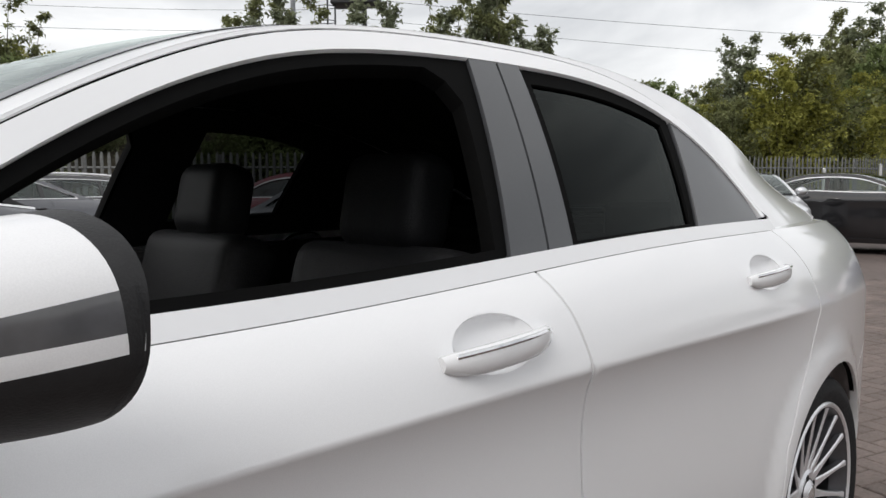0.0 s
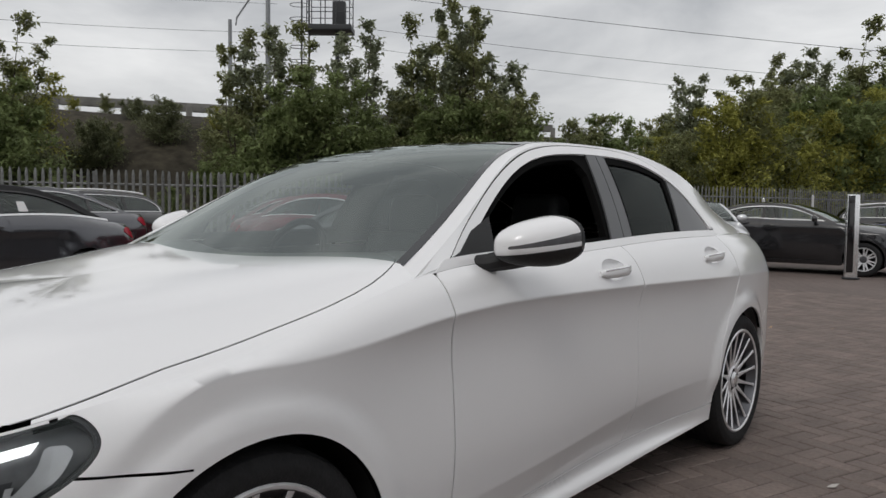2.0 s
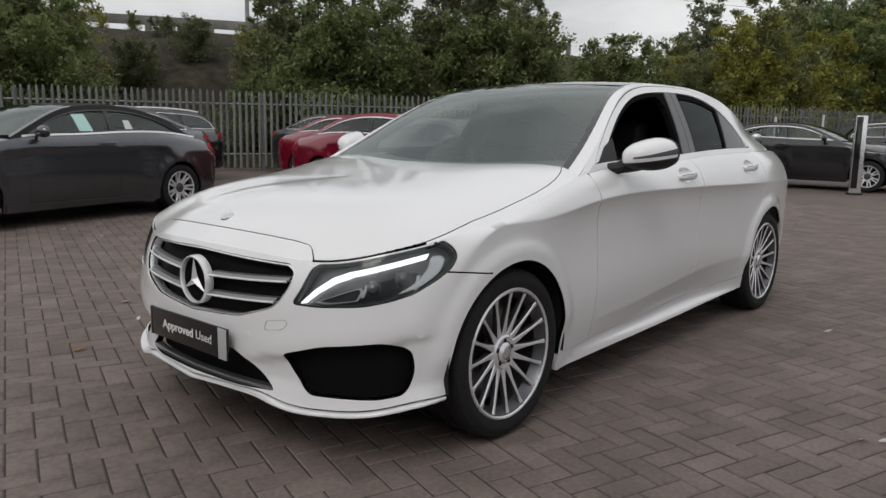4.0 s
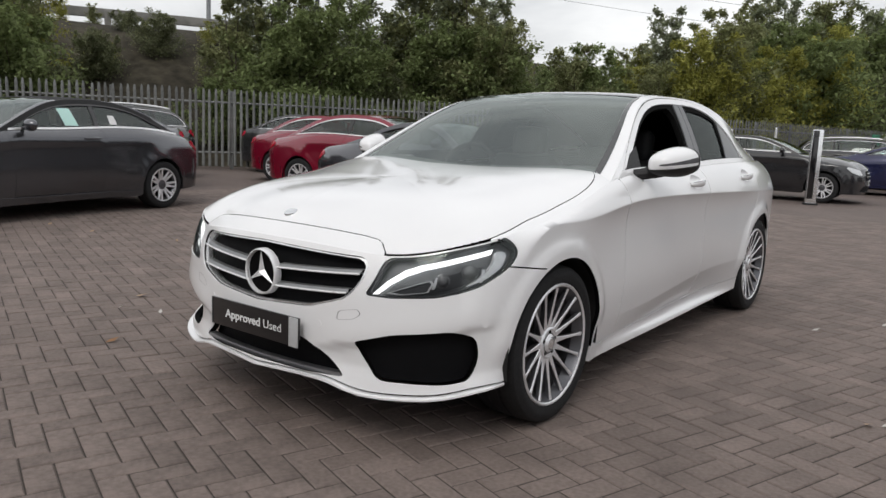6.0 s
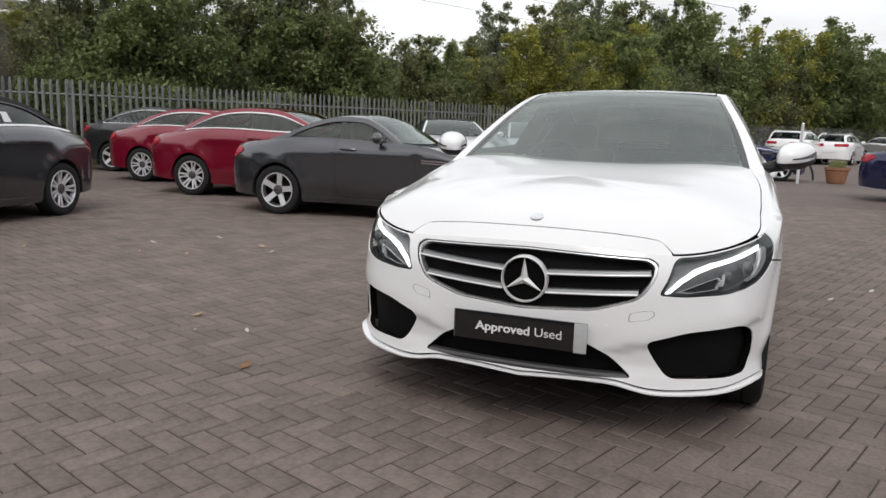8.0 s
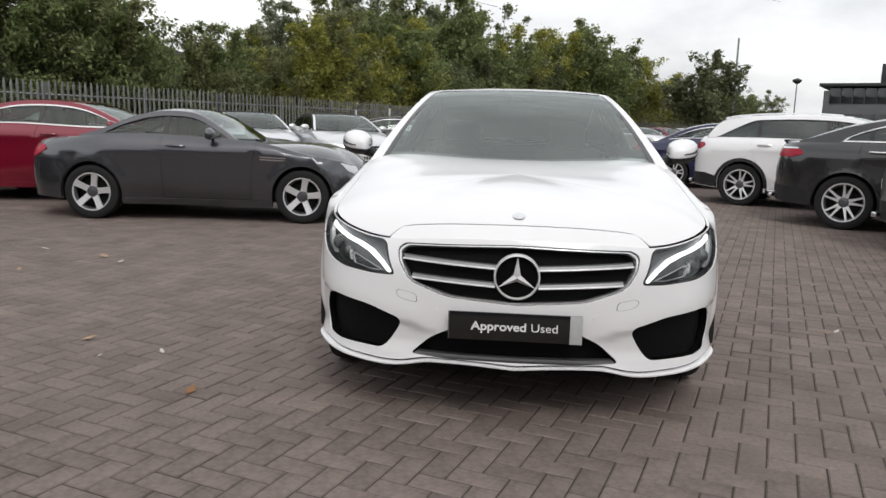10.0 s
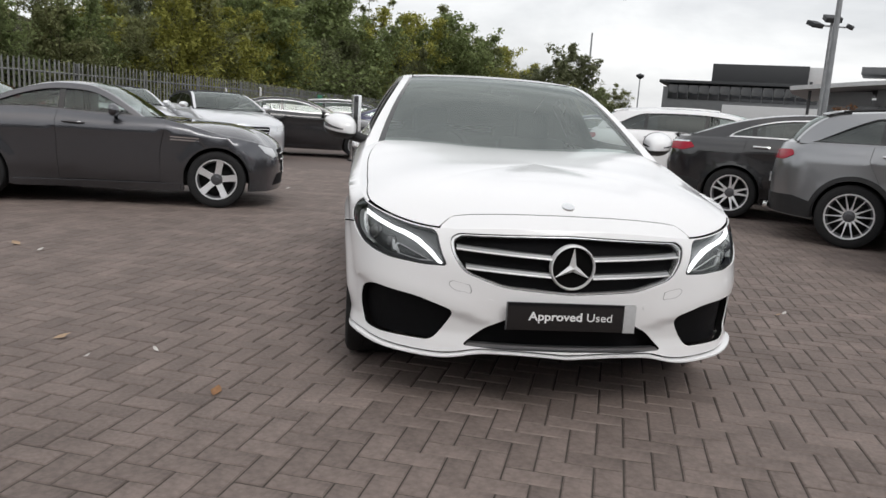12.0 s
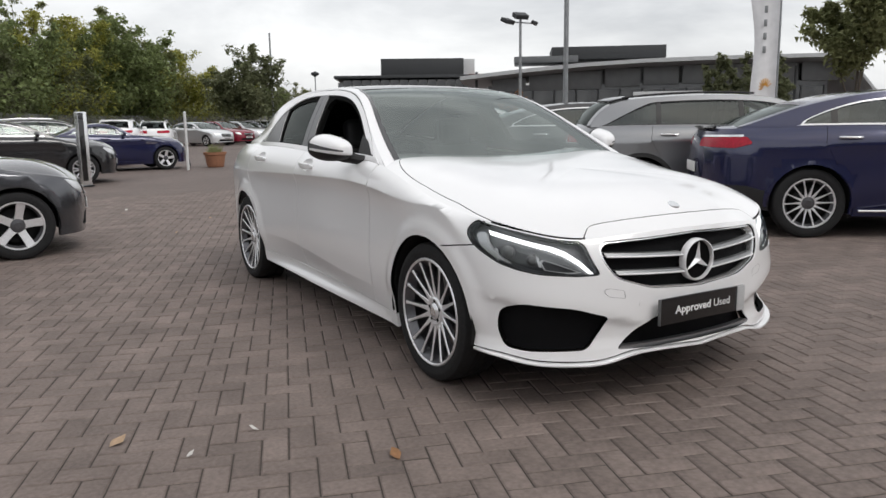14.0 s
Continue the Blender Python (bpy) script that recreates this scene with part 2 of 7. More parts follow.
        for yw in (0, self.wb):
            r = np.hypot(y - yw, z - .33)
            d = d - self.flare * smooth(.46, .385, r) * smooth(.30, .42, z) * (np.abs(y - yw) < .6)
        return np.stack([s * (x - nx * d), y - ny * d, z + 0 * x], -1)

    def top(self, a, k):
        """Bonnet and boot lid: from the shoulder (k 0) inwards to the middle (k 1)."""
        s, u = np.where(np.asarray(a) < 0, -1.0, 1.0), np.abs(a)
        e = self.wrap(u, self.f[5](u))
        x, y, z = e[..., 0], e[..., 1], e[..., 2]
        yt = self.wb + self.ro - .55
        ym = np.where(y < 1.5, .5 * (y + np.sqrt(y * y + .03)), yt + .5 * ((y - yt) - np.sqrt((y - yt) ** 2 + .03)))
        zm = self.zmid(ym)
        fan = np.clip(np.abs(ym - y) / .55, 0, 1)
        lam = 1 - .32 * fan
        p = 4.0 + .3 * fan + 3.0 * smooth(.25, .60, y) * (y < 1.5)
        g = lam * (1 - (1 - np.clip(k, 0, 1)) ** p) + (1 - lam) * k
        lift = self.cowl * smooth(-.15, .66, y) * (y < 1.5) * smooth(.01, .12, k) * smooth(.85, .25, k)
        return np.stack([s * x * (1 - k), y + (ym - y) * k, z + (zm - z) * g + lift], -1)

    def belt_x(self, y):
        u = self.u(y)
        return self.wrap(u, self.f[5](u))[..., 0]

    def belt_z(self, y):
        return self.f[5](self.u(y))

    def side(self, y, z):
        """The face of windows and pillars, on the left."""
        d = z - self.belt_z(y)
        return np.stack([self.belt_x(np.clip(y, .3, self.wb + self.ro - .25)) - .004 - self.tumble * d - .42 * np.abs(d) * d - .17 * np.clip(y - self.wb + .38, 0, 2) ** 1.6 * self.narrow * (.2 + .8 * smooth(.0, .17, d)), y + 0 * d, z + 0 * y], -1)

    def rail(self, y):
        return np.interp(y, self.rail_y, self.rail_z)

    def vr(self, y):
        return np.interp(y, self.rail_y, self.gv)

    def vm(self, y):
        return np.interp(y, self.mid_y, self.gv)

    def roof(self, a, b):
        """Windscreen, roof and rear window: a from -1 to 1 across (times 0.6), b along (times 3)."""
        s, v = np.asarray(a) / .6, np.asarray(b) / 3
        yr, zr, yc, zc = [f(np.maximum(v, 0)) + np.minimum(v, 0) * (float(f(.02)) - float(f(0))) / .02 for f in self.r]
        xr = self.side(yr, zr)[..., 0]
        q = .72 * s ** 2 + .28 * s ** 8
        return np.stack([s * xr, yc + (yr - yc) * s ** 2, zc + (zr - zc) * q], -1)


# ---- mesh helpers ----
def link(name, mesh, mat, parent=None, label=""):
    ob = new(name, mesh)
    if mat and not mesh.materials:
        mesh.materials.append(mat)
    ob.parent = parent
    return tagged(ob, label)


def part(name, bm, mat, parent, label="", flat=False):
    me = bpy.data.meshes.new(name)
    bm.normal_update()
    bm.to_mesh(me)
    bm.free()
    if not flat:
        for p in me.polygons:
            p.use_smooth = True
        me.set_sharp_from_angle(angle=radians(35))
    return link(name, me, mat, parent, label)


def mesh_of(name, verts, faces, flat=False, angle=35):
    me = bpy.data.meshes.new(name)
    me.from_pydata([tuple(v) for v in verts], [], [tuple(f) for f in faces])
    me.update()
    if not flat:
        for p in me.polygons:
            p.use_smooth = True
        me.set_sharp_from_angle(angle=radians(angle))
    return me


def empty(name, m, label, category, group="", kind=""):
    ob = new(name)
    ob.empty_display_size = .1
    ob.matrix_world = m
    return tagged(ob, label, category, group, kind)


def box(sx, sy, sz, at=(0, 0, 0), bevel=0.0, seg=2, bm=None, m=None):
    b = bmesh.new()
    bmesh.ops.create_cube(b, size=1)
    bmesh.ops.scale(b, vec=(sx, sy, sz), verts=b.verts)
    if bevel:
        bmesh.ops.bevel(b, geom=list(b.edges), offset=bevel, segments=seg, affect="EDGES", profile=.6)
    bmesh.ops.translate(b, vec=at, verts=b.verts)
    if m is not None:
        bmesh.ops.transform(b, matrix=m, verts=b.verts)
    if bm is None:
        return b
    t = bpy.data.meshes.new("t")
    b.to_mesh(t)
    b.free()
    bm.from_mesh(t)
    bpy.data.meshes.remove(t)
    return bm


def lathe(profile, n=32, axis="x"):
    """Spins (along, radius) pairs round an axis."""
    vs, fs, k = [], [], len(profile)
    for i in range(n):
        a = 2 * math.pi * i / n
        for h, r in profile:
            p, q = r * math.cos(a), r * math.sin(a)
            vs.append((h, p, q) if axis == "x" else (p, q, h) if axis == "z" else (p, h, q))
    for i in range(n):
        for j in range(k - 1):
            a, b = i * k + j, ((i + 1) % n) * k + j
            fs.append((a, b, b + 1, a + 1))
    return vs, fs


def tube(points, radius, n=8, closed=False):
    """A round bar along points; radius may be one number or one a point."""
    pts = np.array(points, float)
    m = len(pts)
    rad = np.broadcast_to(radius, (m,))
    vs, fs = [], []
    for i in range(m):
        a, b = pts[(i - 1) % m if closed else max(i - 1, 0)], pts[(i + 1) % m if closed else min(i + 1, m - 1)]
        d = (b - a) / (np.linalg.norm(b - a) + 1e-9)
        s = np.cross(d, (0, 0, 1)) if abs(d[2]) < .95 else np.cross(d, (1, 0, 0))
        s /= np.linalg.norm(s)
        w = np.cross(s, d)
        for k in range(n):
            c = 2 * math.pi * k / n
            vs.append(pts[i] + rad[i] * (math.cos(c) * s + math.sin(c) * w))
    for i in range(m if closed else m - 1):
        for k in range(n):
            a, b = i * n, ((i + 1) % m) * n
            fs.append((a + k, a + (k + 1) % n, b + (k + 1) % n, b + k))
    if not closed:
        fs += [tuple(range(n)), tuple(range(m * n - n, m * n))[::-1]]
    return vs, fs


def join(*pieces):
    vs, fs = [], []
    for v, f in pieces:
        o = len(vs)
        vs += list(v)
        fs += [tuple(i + o for i in q) for q in f]
    return vs, fs


def inside(poly, pts):
    x, y = pts[:, 0], pts[:, 1]
    r = np.zeros(len(pts), bool)
    for (x0, y0), (x1, y1) in zip(poly, np.roll(poly, -1, 0)):
        c = (y0 > y) != (y1 > y)
        r ^= c & (x < (x1 - x0) * (y - y0) / (y1 - y0 + 1e-12) + x0)
    return r


def dense(poly, step):
    out, p = [], np.array(poly, float)
    for a, b in zip(p, np.roll(p, -1, 0)):
        k = max(1, int(math.ceil(np.linalg.norm(b - a) / step)))
        out += [a + (b - a) * i / k for i in range(k)]
    return np.array(out)


def rounded(poly, r, n=5):
    """The polygon with its corners rounded by about r."""
    out, p = [], [np.array(q, float) for q in poly]
    for i, q in enumerate(p):
        a, b = p[i - 1] - q, p[(i + 1) % len(p)] - q
        la, lb = np.linalg.norm(a), np.linalg.norm(b)
        d = min(r, la * .45, lb * .45)
        s, e = q + a / la * d, q + b / lb * d
        for k in range(n + 1):
            t = k / n
            out.append((1 - t) ** 2 * s + 2 * t * (1 - t) * q + t * t * e)
    return np.array(out)


def normals_of(f, a, b, e=.004):
    pa, pb = f(a + e, b) - f(a - e, b), f(a, b + e) - f(a, b - e)
    n = np.cross(pa, pb)
    return n / (np.linalg.norm(n, axis=-1, keepdims=True) + 1e-12)


def skin(name, patches, mat, parent, label="", step=.05, thick=.012, centre=(0, 1.4, .55), lift=0.0, edge=None, follow=(), gap_dark=None, hem=.003, soft=None):
    """One mesh of patches cut out of curved faces. A patch: face(a, b), outline, holes, mirrored. Edges fold inwards by
    thick. Below hem the fold can take a dark material, painting in the shade of panel gaps.
    """
    V, F, N, dark = [], [], [], []
    for f, poly, holes, flip in patches:
        edge_step = edge or step * .6
        outer = dense(poly, edge_step)
        hs = [dense(h, edge_step) for h in holes]
        lo, hi = outer.min(0), outer.max(0)
        g = np.stack(np.meshgrid(np.arange(lo[0], hi[0], step), np.arange(lo[1], hi[1], step), indexing="ij"), -1).reshape(-1, 2) + step * .37
        if follow and f == follow[0]:
            aa = np.arange(lo[0], hi[0], step * .7)
            lines = np.concatenate([np.stack([aa, fn(aa) + d], -1) for fn, ds in follow[1:] for d in ds])
            far_off = np.full(len(g), 9.0)
            for fn, ds in follow[1:]:
                rel = g[:, 1] - fn(g[:, 0])
                far_off = np.where((rel > min(ds) - step * .4) & (rel < max(ds) + step * .4), 0, far_off)
            g = np.concatenate([g[far_off > 1], lines])
        keep = inside(outer, g)
        for h in hs:
            keep &= ~inside(h, g)
        g = g[keep]
        rim = np.concatenate([outer] + hs)
        if len(g):
            near = np.full(len(g), 9.0)
            for i in range(0, len(rim), 200):
                near = np.minimum(near, np.sqrt(((g[:, None] - rim[None, i:i + 200]) ** 2).sum(-1)).min(1))
            g = g[near > step * .35]
        pts, edges = [Vector(p) for p in rim] + [Vector(p) for p in g], []
        o = 0
        for loop in [outer] + hs:
            edges += [(o + i, o + (i + 1) % len(loop)) for i in range(len(loop))]
            o += len(loop)
        cv, _, cf, *_ = geometry.delaunay_2d_cdt(pts, edges, [], 0, 1e-6)
        p2 = np.array([tuple(v) for v in cv])
        tri = np.array([t for t in cf if len(t) == 3])
        mid = p2[tri].mean(1)
        ok = inside(outer, mid)
        for h in hs:
            ok &= ~inside(h, mid)
        tri = tri[ok]
        used = np.unique(tri)
        back = -np.ones(len(p2), int)
        back[used] = np.arange(len(used))
        tri, p2 = back[tri], p2[used]
        P, n = f(p2[:, 0], p2[:, 1]), normals_of(f, p2[:, 0], p2[:, 1])
        C = np.array(centre) * np.ones_like(P)
        C[:, 1] = np.clip(P[:, 1], centre[1] - 1.3, centre[1] + 1.2)
        s = np.where(((P - C) * n).sum(-1) < 0, -1.0, 1.0)
        n = n * s[:, None]
        P = P + n * lift
        if soft:
            n = soft(P, n)
        if flip:
            P, n = P * (-1, 1, 1), n * (-1, 1, 1)
        fn = np.cross(P[tri[:, 1]] - P[tri[:, 0]], P[tri[:, 2]] - P[tri[:, 0]])
        bad = (fn * n[tri].mean(1)).sum(-1) < 0
        tri[bad] = tri[bad][:, ::-1]
        base = len(V)
        V += list(P)
        F += [tuple(base + i for i in t) for t in tri]
        N += [n[i] for t in tri for i in t]
        if thick:
            count = {}
            for t in tri:
                for a, b in ((t[0], t[1]), (t[1], t[2]), (t[2], t[0])):
                    count[(a, b)] = 1
            rimedges = [(a, b) for a, b in count if (b, a) not in count]
            new_i = {}
            for a, b in rimedges:
                for i in (a, b):
                    if i not in new_i:
                        new_i[i] = len(V)
                        V.append(P[i])
                        V.append(P[i] - n[i] * (hem if gap_dark else thick))
                        if gap_dark:
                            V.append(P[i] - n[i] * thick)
                q = (new_i[b], new_i[a], new_i[a] + 1, new_i[b] + 1)
                F.append(q)
                w = np.cross(P[b] - P[a], n[a])
                w = w / (np.linalg.norm(w) + 1e-12)
                k = (w + n[a] * .35)
                k /= np.linalg.norm(k) + 1e-12
                N += [k, k, w, w]
                # black faces deep in the fold put gap shade into the colour
                if gap_dark:
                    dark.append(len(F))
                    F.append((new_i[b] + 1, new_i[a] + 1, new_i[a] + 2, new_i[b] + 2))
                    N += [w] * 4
    me = bpy.data.meshes.new(name)
    me.from_pydata([tuple(v) for v in V], [], F)
    me.update()
    me.polygons.foreach_set("use_smooth", [True] * len(me.polygons))
    me.normals_split_custom_set([tuple(x) for x in N])
    if gap_dark:
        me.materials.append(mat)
        me.materials.append(gap_dark)
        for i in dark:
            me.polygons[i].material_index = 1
    return link(name, me, mat, parent, label)


# ---- wheels ----
def wheel(parent, at, side, spokes, style, alloy, radius=.33, rim=.243, width=.225, turn=0.0, detail=1):
    """A wheel whose rim carries tyre, spokes and disc. side: 1 on the car's left."""
    w = width / 2
    bead = rim + .004
    prof = [(w * .62, rim * .70), (w * .55, rim * .86), (w * .80, rim * .945), (w * .90, rim * .965), (w * .93, rim), (w * .86, rim + .008), (-w * .8, rim + .004), (-w * .8, rim - .01), (w * .45, rim * .90)]
    v, f = lathe(prof[1:8], 40 if detail else 26)
    hub = lathe([(w * .72, .0001), (w * .72, .028), (w * .66, .034), (w * .62, .062), (w * .50, .075), (w * .2, .078)], 24)
    v, f = join((v, f), hub)
    me = mesh_of("wheel", v, f)
    ob = link("wheel", me, alloy if detail else ALLOY_D, parent)
    ob.matrix_local = pose(*at) @ Matrix.Diagonal((side, 1, 1, 1)) @ pose(0, 0, 0, turn)
    r = radius
    tp = [(w * .80, bead - .004), (w * .93, bead + .006), (w * 1.0, bead + (r - bead) * .40), (w * .98, r - .032), (w * .90, r - .012), (w * .76, r - .003), (w * .3, r), (w * .27, r - .006), (w * .23, r - .006), (w * .2, r),
          (-w * .2, r), (-w * .23, r - .006), (-w * .27, r - .006), (-w * .3, r), (-w * .8, r - .004), (-w * .98, r - .03), (-w, bead + .02), (-w * .85, bead - .004)]
    link("tyre", mesh_of("tyre", *lathe(tp, 48 if detail else 32)), TYRE, ob, "black low profile rubber tyre")
    disc = join(lathe([(w * .02, .05), (w * .02, .16), (-w * .1, .16), (-w * .1, .05)], 28), lathe([(-w * .35, .02), (-w * .35, rim * .93)], 24))
    link("brake_disc", mesh_of("brake_disc", *disc), STEEL if detail else LINER, ob, "grey steel brake disc")
    step = 2 * math.pi / spokes
    if style == "multi":
        bars = [(0.0, .0050, .0066, 0.0)]
    elif style == "twin":
        bars = [(-.16 * step, .013, .013, -.10), (.16 * step, .013, .013, .10)]
    else:
        bars = [(0.0, .026, .040, 0.0)]
    protos = []
    for off, w0, w1, bend in bars:
        vs, fs, m = [], [], 7
        for i in range(m):
            k = i / (m - 1)
            rr = .050 + (rim * .955 - .050) * k
            hw = (w0 + (w1 - w0) * k) * (1 + .5 * max(0, k - .85) / .15 * (style == "multi")) + (.012 * (1 - k) ** 3)
            x0 = w * (.60 + .08 * math.sin(k * 2.4) + .22 * k * k)
            dp = .030 - .012 * k
            o = off * rr * (1 + bend) if style != "twin" else (off * (.055 + (rr - .05) * 1.0) + bend * .02 * k)
            vs += [(x0 - dp, o - hw, rr), (x0 - .004, o - hw, rr), (x0, o - hw + .003, rr), (x0, o + hw - .003, rr), (x0 - .004, o + hw, rr), (x0 - dp, o + hw, rr)]
        for i in range(m - 1):
            for j in range(5):
                a = i * 6 + j
                fs.append((a, a + 1, a + 7, a + 6))
        protos.append((vs, fs))
    me = mesh_of("spoke", *join(*protos), angle=30)
    me.materials.append(ALLOY)
    if style == "multi":
        me.materials.append(ALLOY_D)
        for p in me.polygons:
            if abs(p.normal.x) < .55:
                p.material_index = 1
    if detail:
        for i in range(spokes):
            s = link("spoke", me, None, ob)
            s.matrix_local = pose(0, 0, 0, math.degrees(i * step))
        lip = lathe([(w * .90, rim * .968), (w * .945, rim * .985), (w * .955, rim + .002), (w * .90, rim + .007)], 48)
        link("rim_edge", mesh_of("rim_edge", *lip), ALLOY, ob, "bright thin rim lip")
        hubcap = lathe([(w * .735, .027), (w * .70, .034), (w * .645, .040), (w * .645, .054), (w * .67, .060), (w * .60, .070)], 32)
        link("hub_face", mesh_of("hub_face", *hubcap), ALLOY, ob, "silver machined hub face")
        bolt = mesh_of("wheel_bolt", *lathe([(w * .66, .0001), (w * .66, .009), (w * .5, .011)], 10))
        for i in range(5):
            a = 2 * math.pi * i / 5 + .3
            link("wheel_bolt", bolt, LINER, ob).location = (0, .047 * math.cos(a), .047 * math.sin(a))
        link("centre_cap", mesh_of("centre_cap", *lathe([(w * .745, .0001), (w * .74, .022), (w * .70, .027), (w * .6, .028)], 20)), SATIN, ob, "round silver centre cap")
    else:
        all_s = []
        for i in range(spokes):
            c, s = math.cos(i * step), math.sin(i * step)
            all_s.append(([(x, y * c - z * s, y * s + z * c) for v, f in [join(*protos)] for x, y, z in v], join(*protos)[1]))
        lip = lathe([(w * .82, rim * .945), (w * .935, rim * .96), (w * .95, rim + .002), (w * .90, rim + .006)], 32)
        link("rim_edge", mesh_of("rim_edge", *lip), ALLOY, ob)
        link("centre_cap", mesh_of("centre_cap", *lathe([(w * .72, .0001), (w * .71, .024), (w * .6, .027)], 16)), ALLOY, ob)
        link("spokes", mesh_of("spokes", *join(*all_s), angle=30), alloy, ob, "bright alloy spokes")
    return ob


# ---- the white saloon ----
def line(f, a0, a1, n=24):
    return [(a, float(f(a))) for a in np.linspace(a0, a1, n)]


def arch(S, yw, r=.362, n=40):
    """The opening over a wheel, along the body's side."""
    uc = float(S.u(yw))
    return [(uc + r * math.cos(a), .33 + r * math.sin(a)) for a in np.linspace(-.05 * math.pi, 1.05 * math.pi, n)] + [(uc - r * .97, .05), (uc + r * .97, .05)]


def mirror_poly(p):
    return [(-a, b) for a, b in p][::-1]


def white_saloon(m):
    car = empty("saloon_car", m, "pearl white four-door saloon car with black glass roof", "car")
    S = Shape(groove=.030, flare=.015, cowl=.012)
    W, T, R, SD = S.wrap, S.top, S.roof, S.side
    u = lambda y: float(S.u(y))
    ua, ub = u(-.362), u(.362)
    crease = (W, (lambda a: S.f[4](np.abs(a)), (.034, .016, .005, -.005, -.016, -.032, -.054, -.080, -.110)), (lambda a: S.f[3](np.abs(a)), (.020, .006, -.006, -.020)))
    archF, archR = arch(S, 0, .362), arch(S, 2.84, .366)
    hi = lambda a: float(S.high(a)) - .002
    lamp = [(.500, .580), (.535, .640), (.560, .700)] + [(a, hi(a) - .004) for a in np.linspace(.585, 1.045, 14)] + [(1.070, .797), (1.090, .787), (1.104, .771), (1.110, .751), (1.104, .731), (1.086, .709), (1.062, .691), (1.03, .672), (.935, .628), (.85, .605), (.76, .588), (.60, .577)]
    lamp = [tuple(q) for q in rounded(lamp, .022)]
    grille = rounded([(-.476, .712), (0, .728), (.476, .712), (.506, .690), (.492, .636), (.436, .562), (.27, .510), (0, .492), (-.27, .510), (-.436, .562), (-.492, .636), (-.506, .690)], .035)
    intake = rounded([(.460, .405), (.62, .450), (.83, .472), (.925, .440), (.940, .355), (.908, .282), (.81, .268), (.555, .268), (.500, .335)], .035)
    lower = rounded([(-.43, .262), (-.335, .345), (-.24, .392), (.24, .392), (.335, .345), (.43, .262)], .03)
    lipz = cubic([0, .30, .36, .45, .52, .62, .80, .93, 1.0], [.238, .248, .243, .222, .213, .213, .225, .245, .250])
    low2 = lambda a: float(lipz(abs(a))) + .013
    # bumper: wraps the whole nose between the front arches
    top_edge = [(1.06, .691), (1.035, .72)] + [(a, hi(a)) for a in np.linspace(1.03, .56, 14)] + [(a, hi(a) + .002) for a in np.linspace(.53, -.53, 40)] + [(a, hi(a)) for a in np.linspace(-.56, -1.03, 14)] + [(-1.035, .72), (-1.06, .691)]
    edge = [(-ua - .20, .664), (-ua - .20, .25)] + line(low2, -ua - .2, ua + .2, 90) + [(ua + .20, .664)] + top_edge
    kb = lambda a: np.interp(a, [0, .15, .35, .46, .525, .545, .553, .560, .8, 1.0, 1.1, 1.25, 1.5, 1.66, 1.76, 1.83, 1.89, 1.94, 1.99, 2.03, 2.07, 2.10], [.084, .083, .081, .078, .068, .054, .028, .004, .004, .010, .020, .040, .046, .042, .046, .056, .074, .098, .135, .18, .25, .34])
    nose = [(a, float(kb(abs(a))) - .0025) for a in np.linspace(-.556, .556, 71)] + [(.556, .0), (.3, .0), (-.3, .0), (-.556, .0)]
    def BW(a, z):
        q, k = W(a, z), np.abs(a)
        n = q - np.stack([np.sign(a) * .45, -.05 + 0 * z, z], -1) * np.stack([np.minimum(k, .6) / .6, 1 + 0 * z, 1 + 0 * z], -1)
        n = n / (np.linalg.norm(n, axis=-1, keepdims=True) + 1e-9)
        shelf = smooth(.0, .035, .405 + .18 * (k - .46) - z) * smooth(.25, .42, k) * smooth(1.10, .84, k)
        d = .016 * smooth(.325, .245, z) * smooth(1.12, 1.0, k) - .015 * shelf + .006 * smooth(.09, .0, np.abs(z - .43 - .18 * (k - .46))) * smooth(.30, .45, k) * smooth(1.10, .84, k)
        return q + n * d[..., None]

    skin("front_bumper", [(BW, edge, [grille, lower, intake, mirror_poly(intake), lamp, mirror_poly(lamp), archF, mirror_poly(archF)], False), (T, nose, [], False)], WHITE, car, "white front bumper with wide grille opening", .022, .03, edge=.018, gap_dark=RUBBER, hem=.005)
    # bonnet, in two halves of one mesh
    half = [(a, float(kb(a)) + .0030) for a in np.linspace(.0, 2.10, 120)]
    rear = [(u(.745 - .245 * k ** 1.2), k) for k in np.linspace(.37, 1, 14)]
    bon = half + rear + [(0.0, 1.0)]
    skin("bonnet", [(T, bon, [], False), (T, bon, [], True)], WHITE, car, "white bonnet panel", .04, .015, edge=.03, gap_dark=RUBBER)
    for side in (False, True):
        sg = -1 if side else 1
        # wing: side below the shoulder and a strip of the top
        door_f = [(.598, .978), (.600, .93), (.606, .88), (.618, .80), (.628, .69), (.632, .50), (.630, .246)]
        wing = [(u(y) - .003, z) for y, z in door_f] + [(ub - .02, .244), (ub - .3, .285), (1.25, .60), (ua + .20, .670), (1.06, .697), (1.045, .72)] + [(a, hi(a) + .002) for a in np.linspace(1.045, u(.593), 40)]
        strip = [(a, float(kb(a)) - .0025) for a in np.linspace(1.0, 2.10, 50)] + [(u(.74), .36), (u(.74), .0)] + [(a, .0) for a in np.linspace(u(.73), 1.0, 40)]
        skin("front_wing", [(W, wing, [lamp, archF], side), (T, strip, [], side)], WHITE, car, "", .024, .022, edge=.02, follow=crease, gap_dark=RUBBER)
        # doors
        mid = [(1.690, hi(u(1.690))), (1.704, .969), (1.716, .895), (1.722, .80), (1.726, .70), (1.728, .44), (1.726, .266)]
        dz = .246
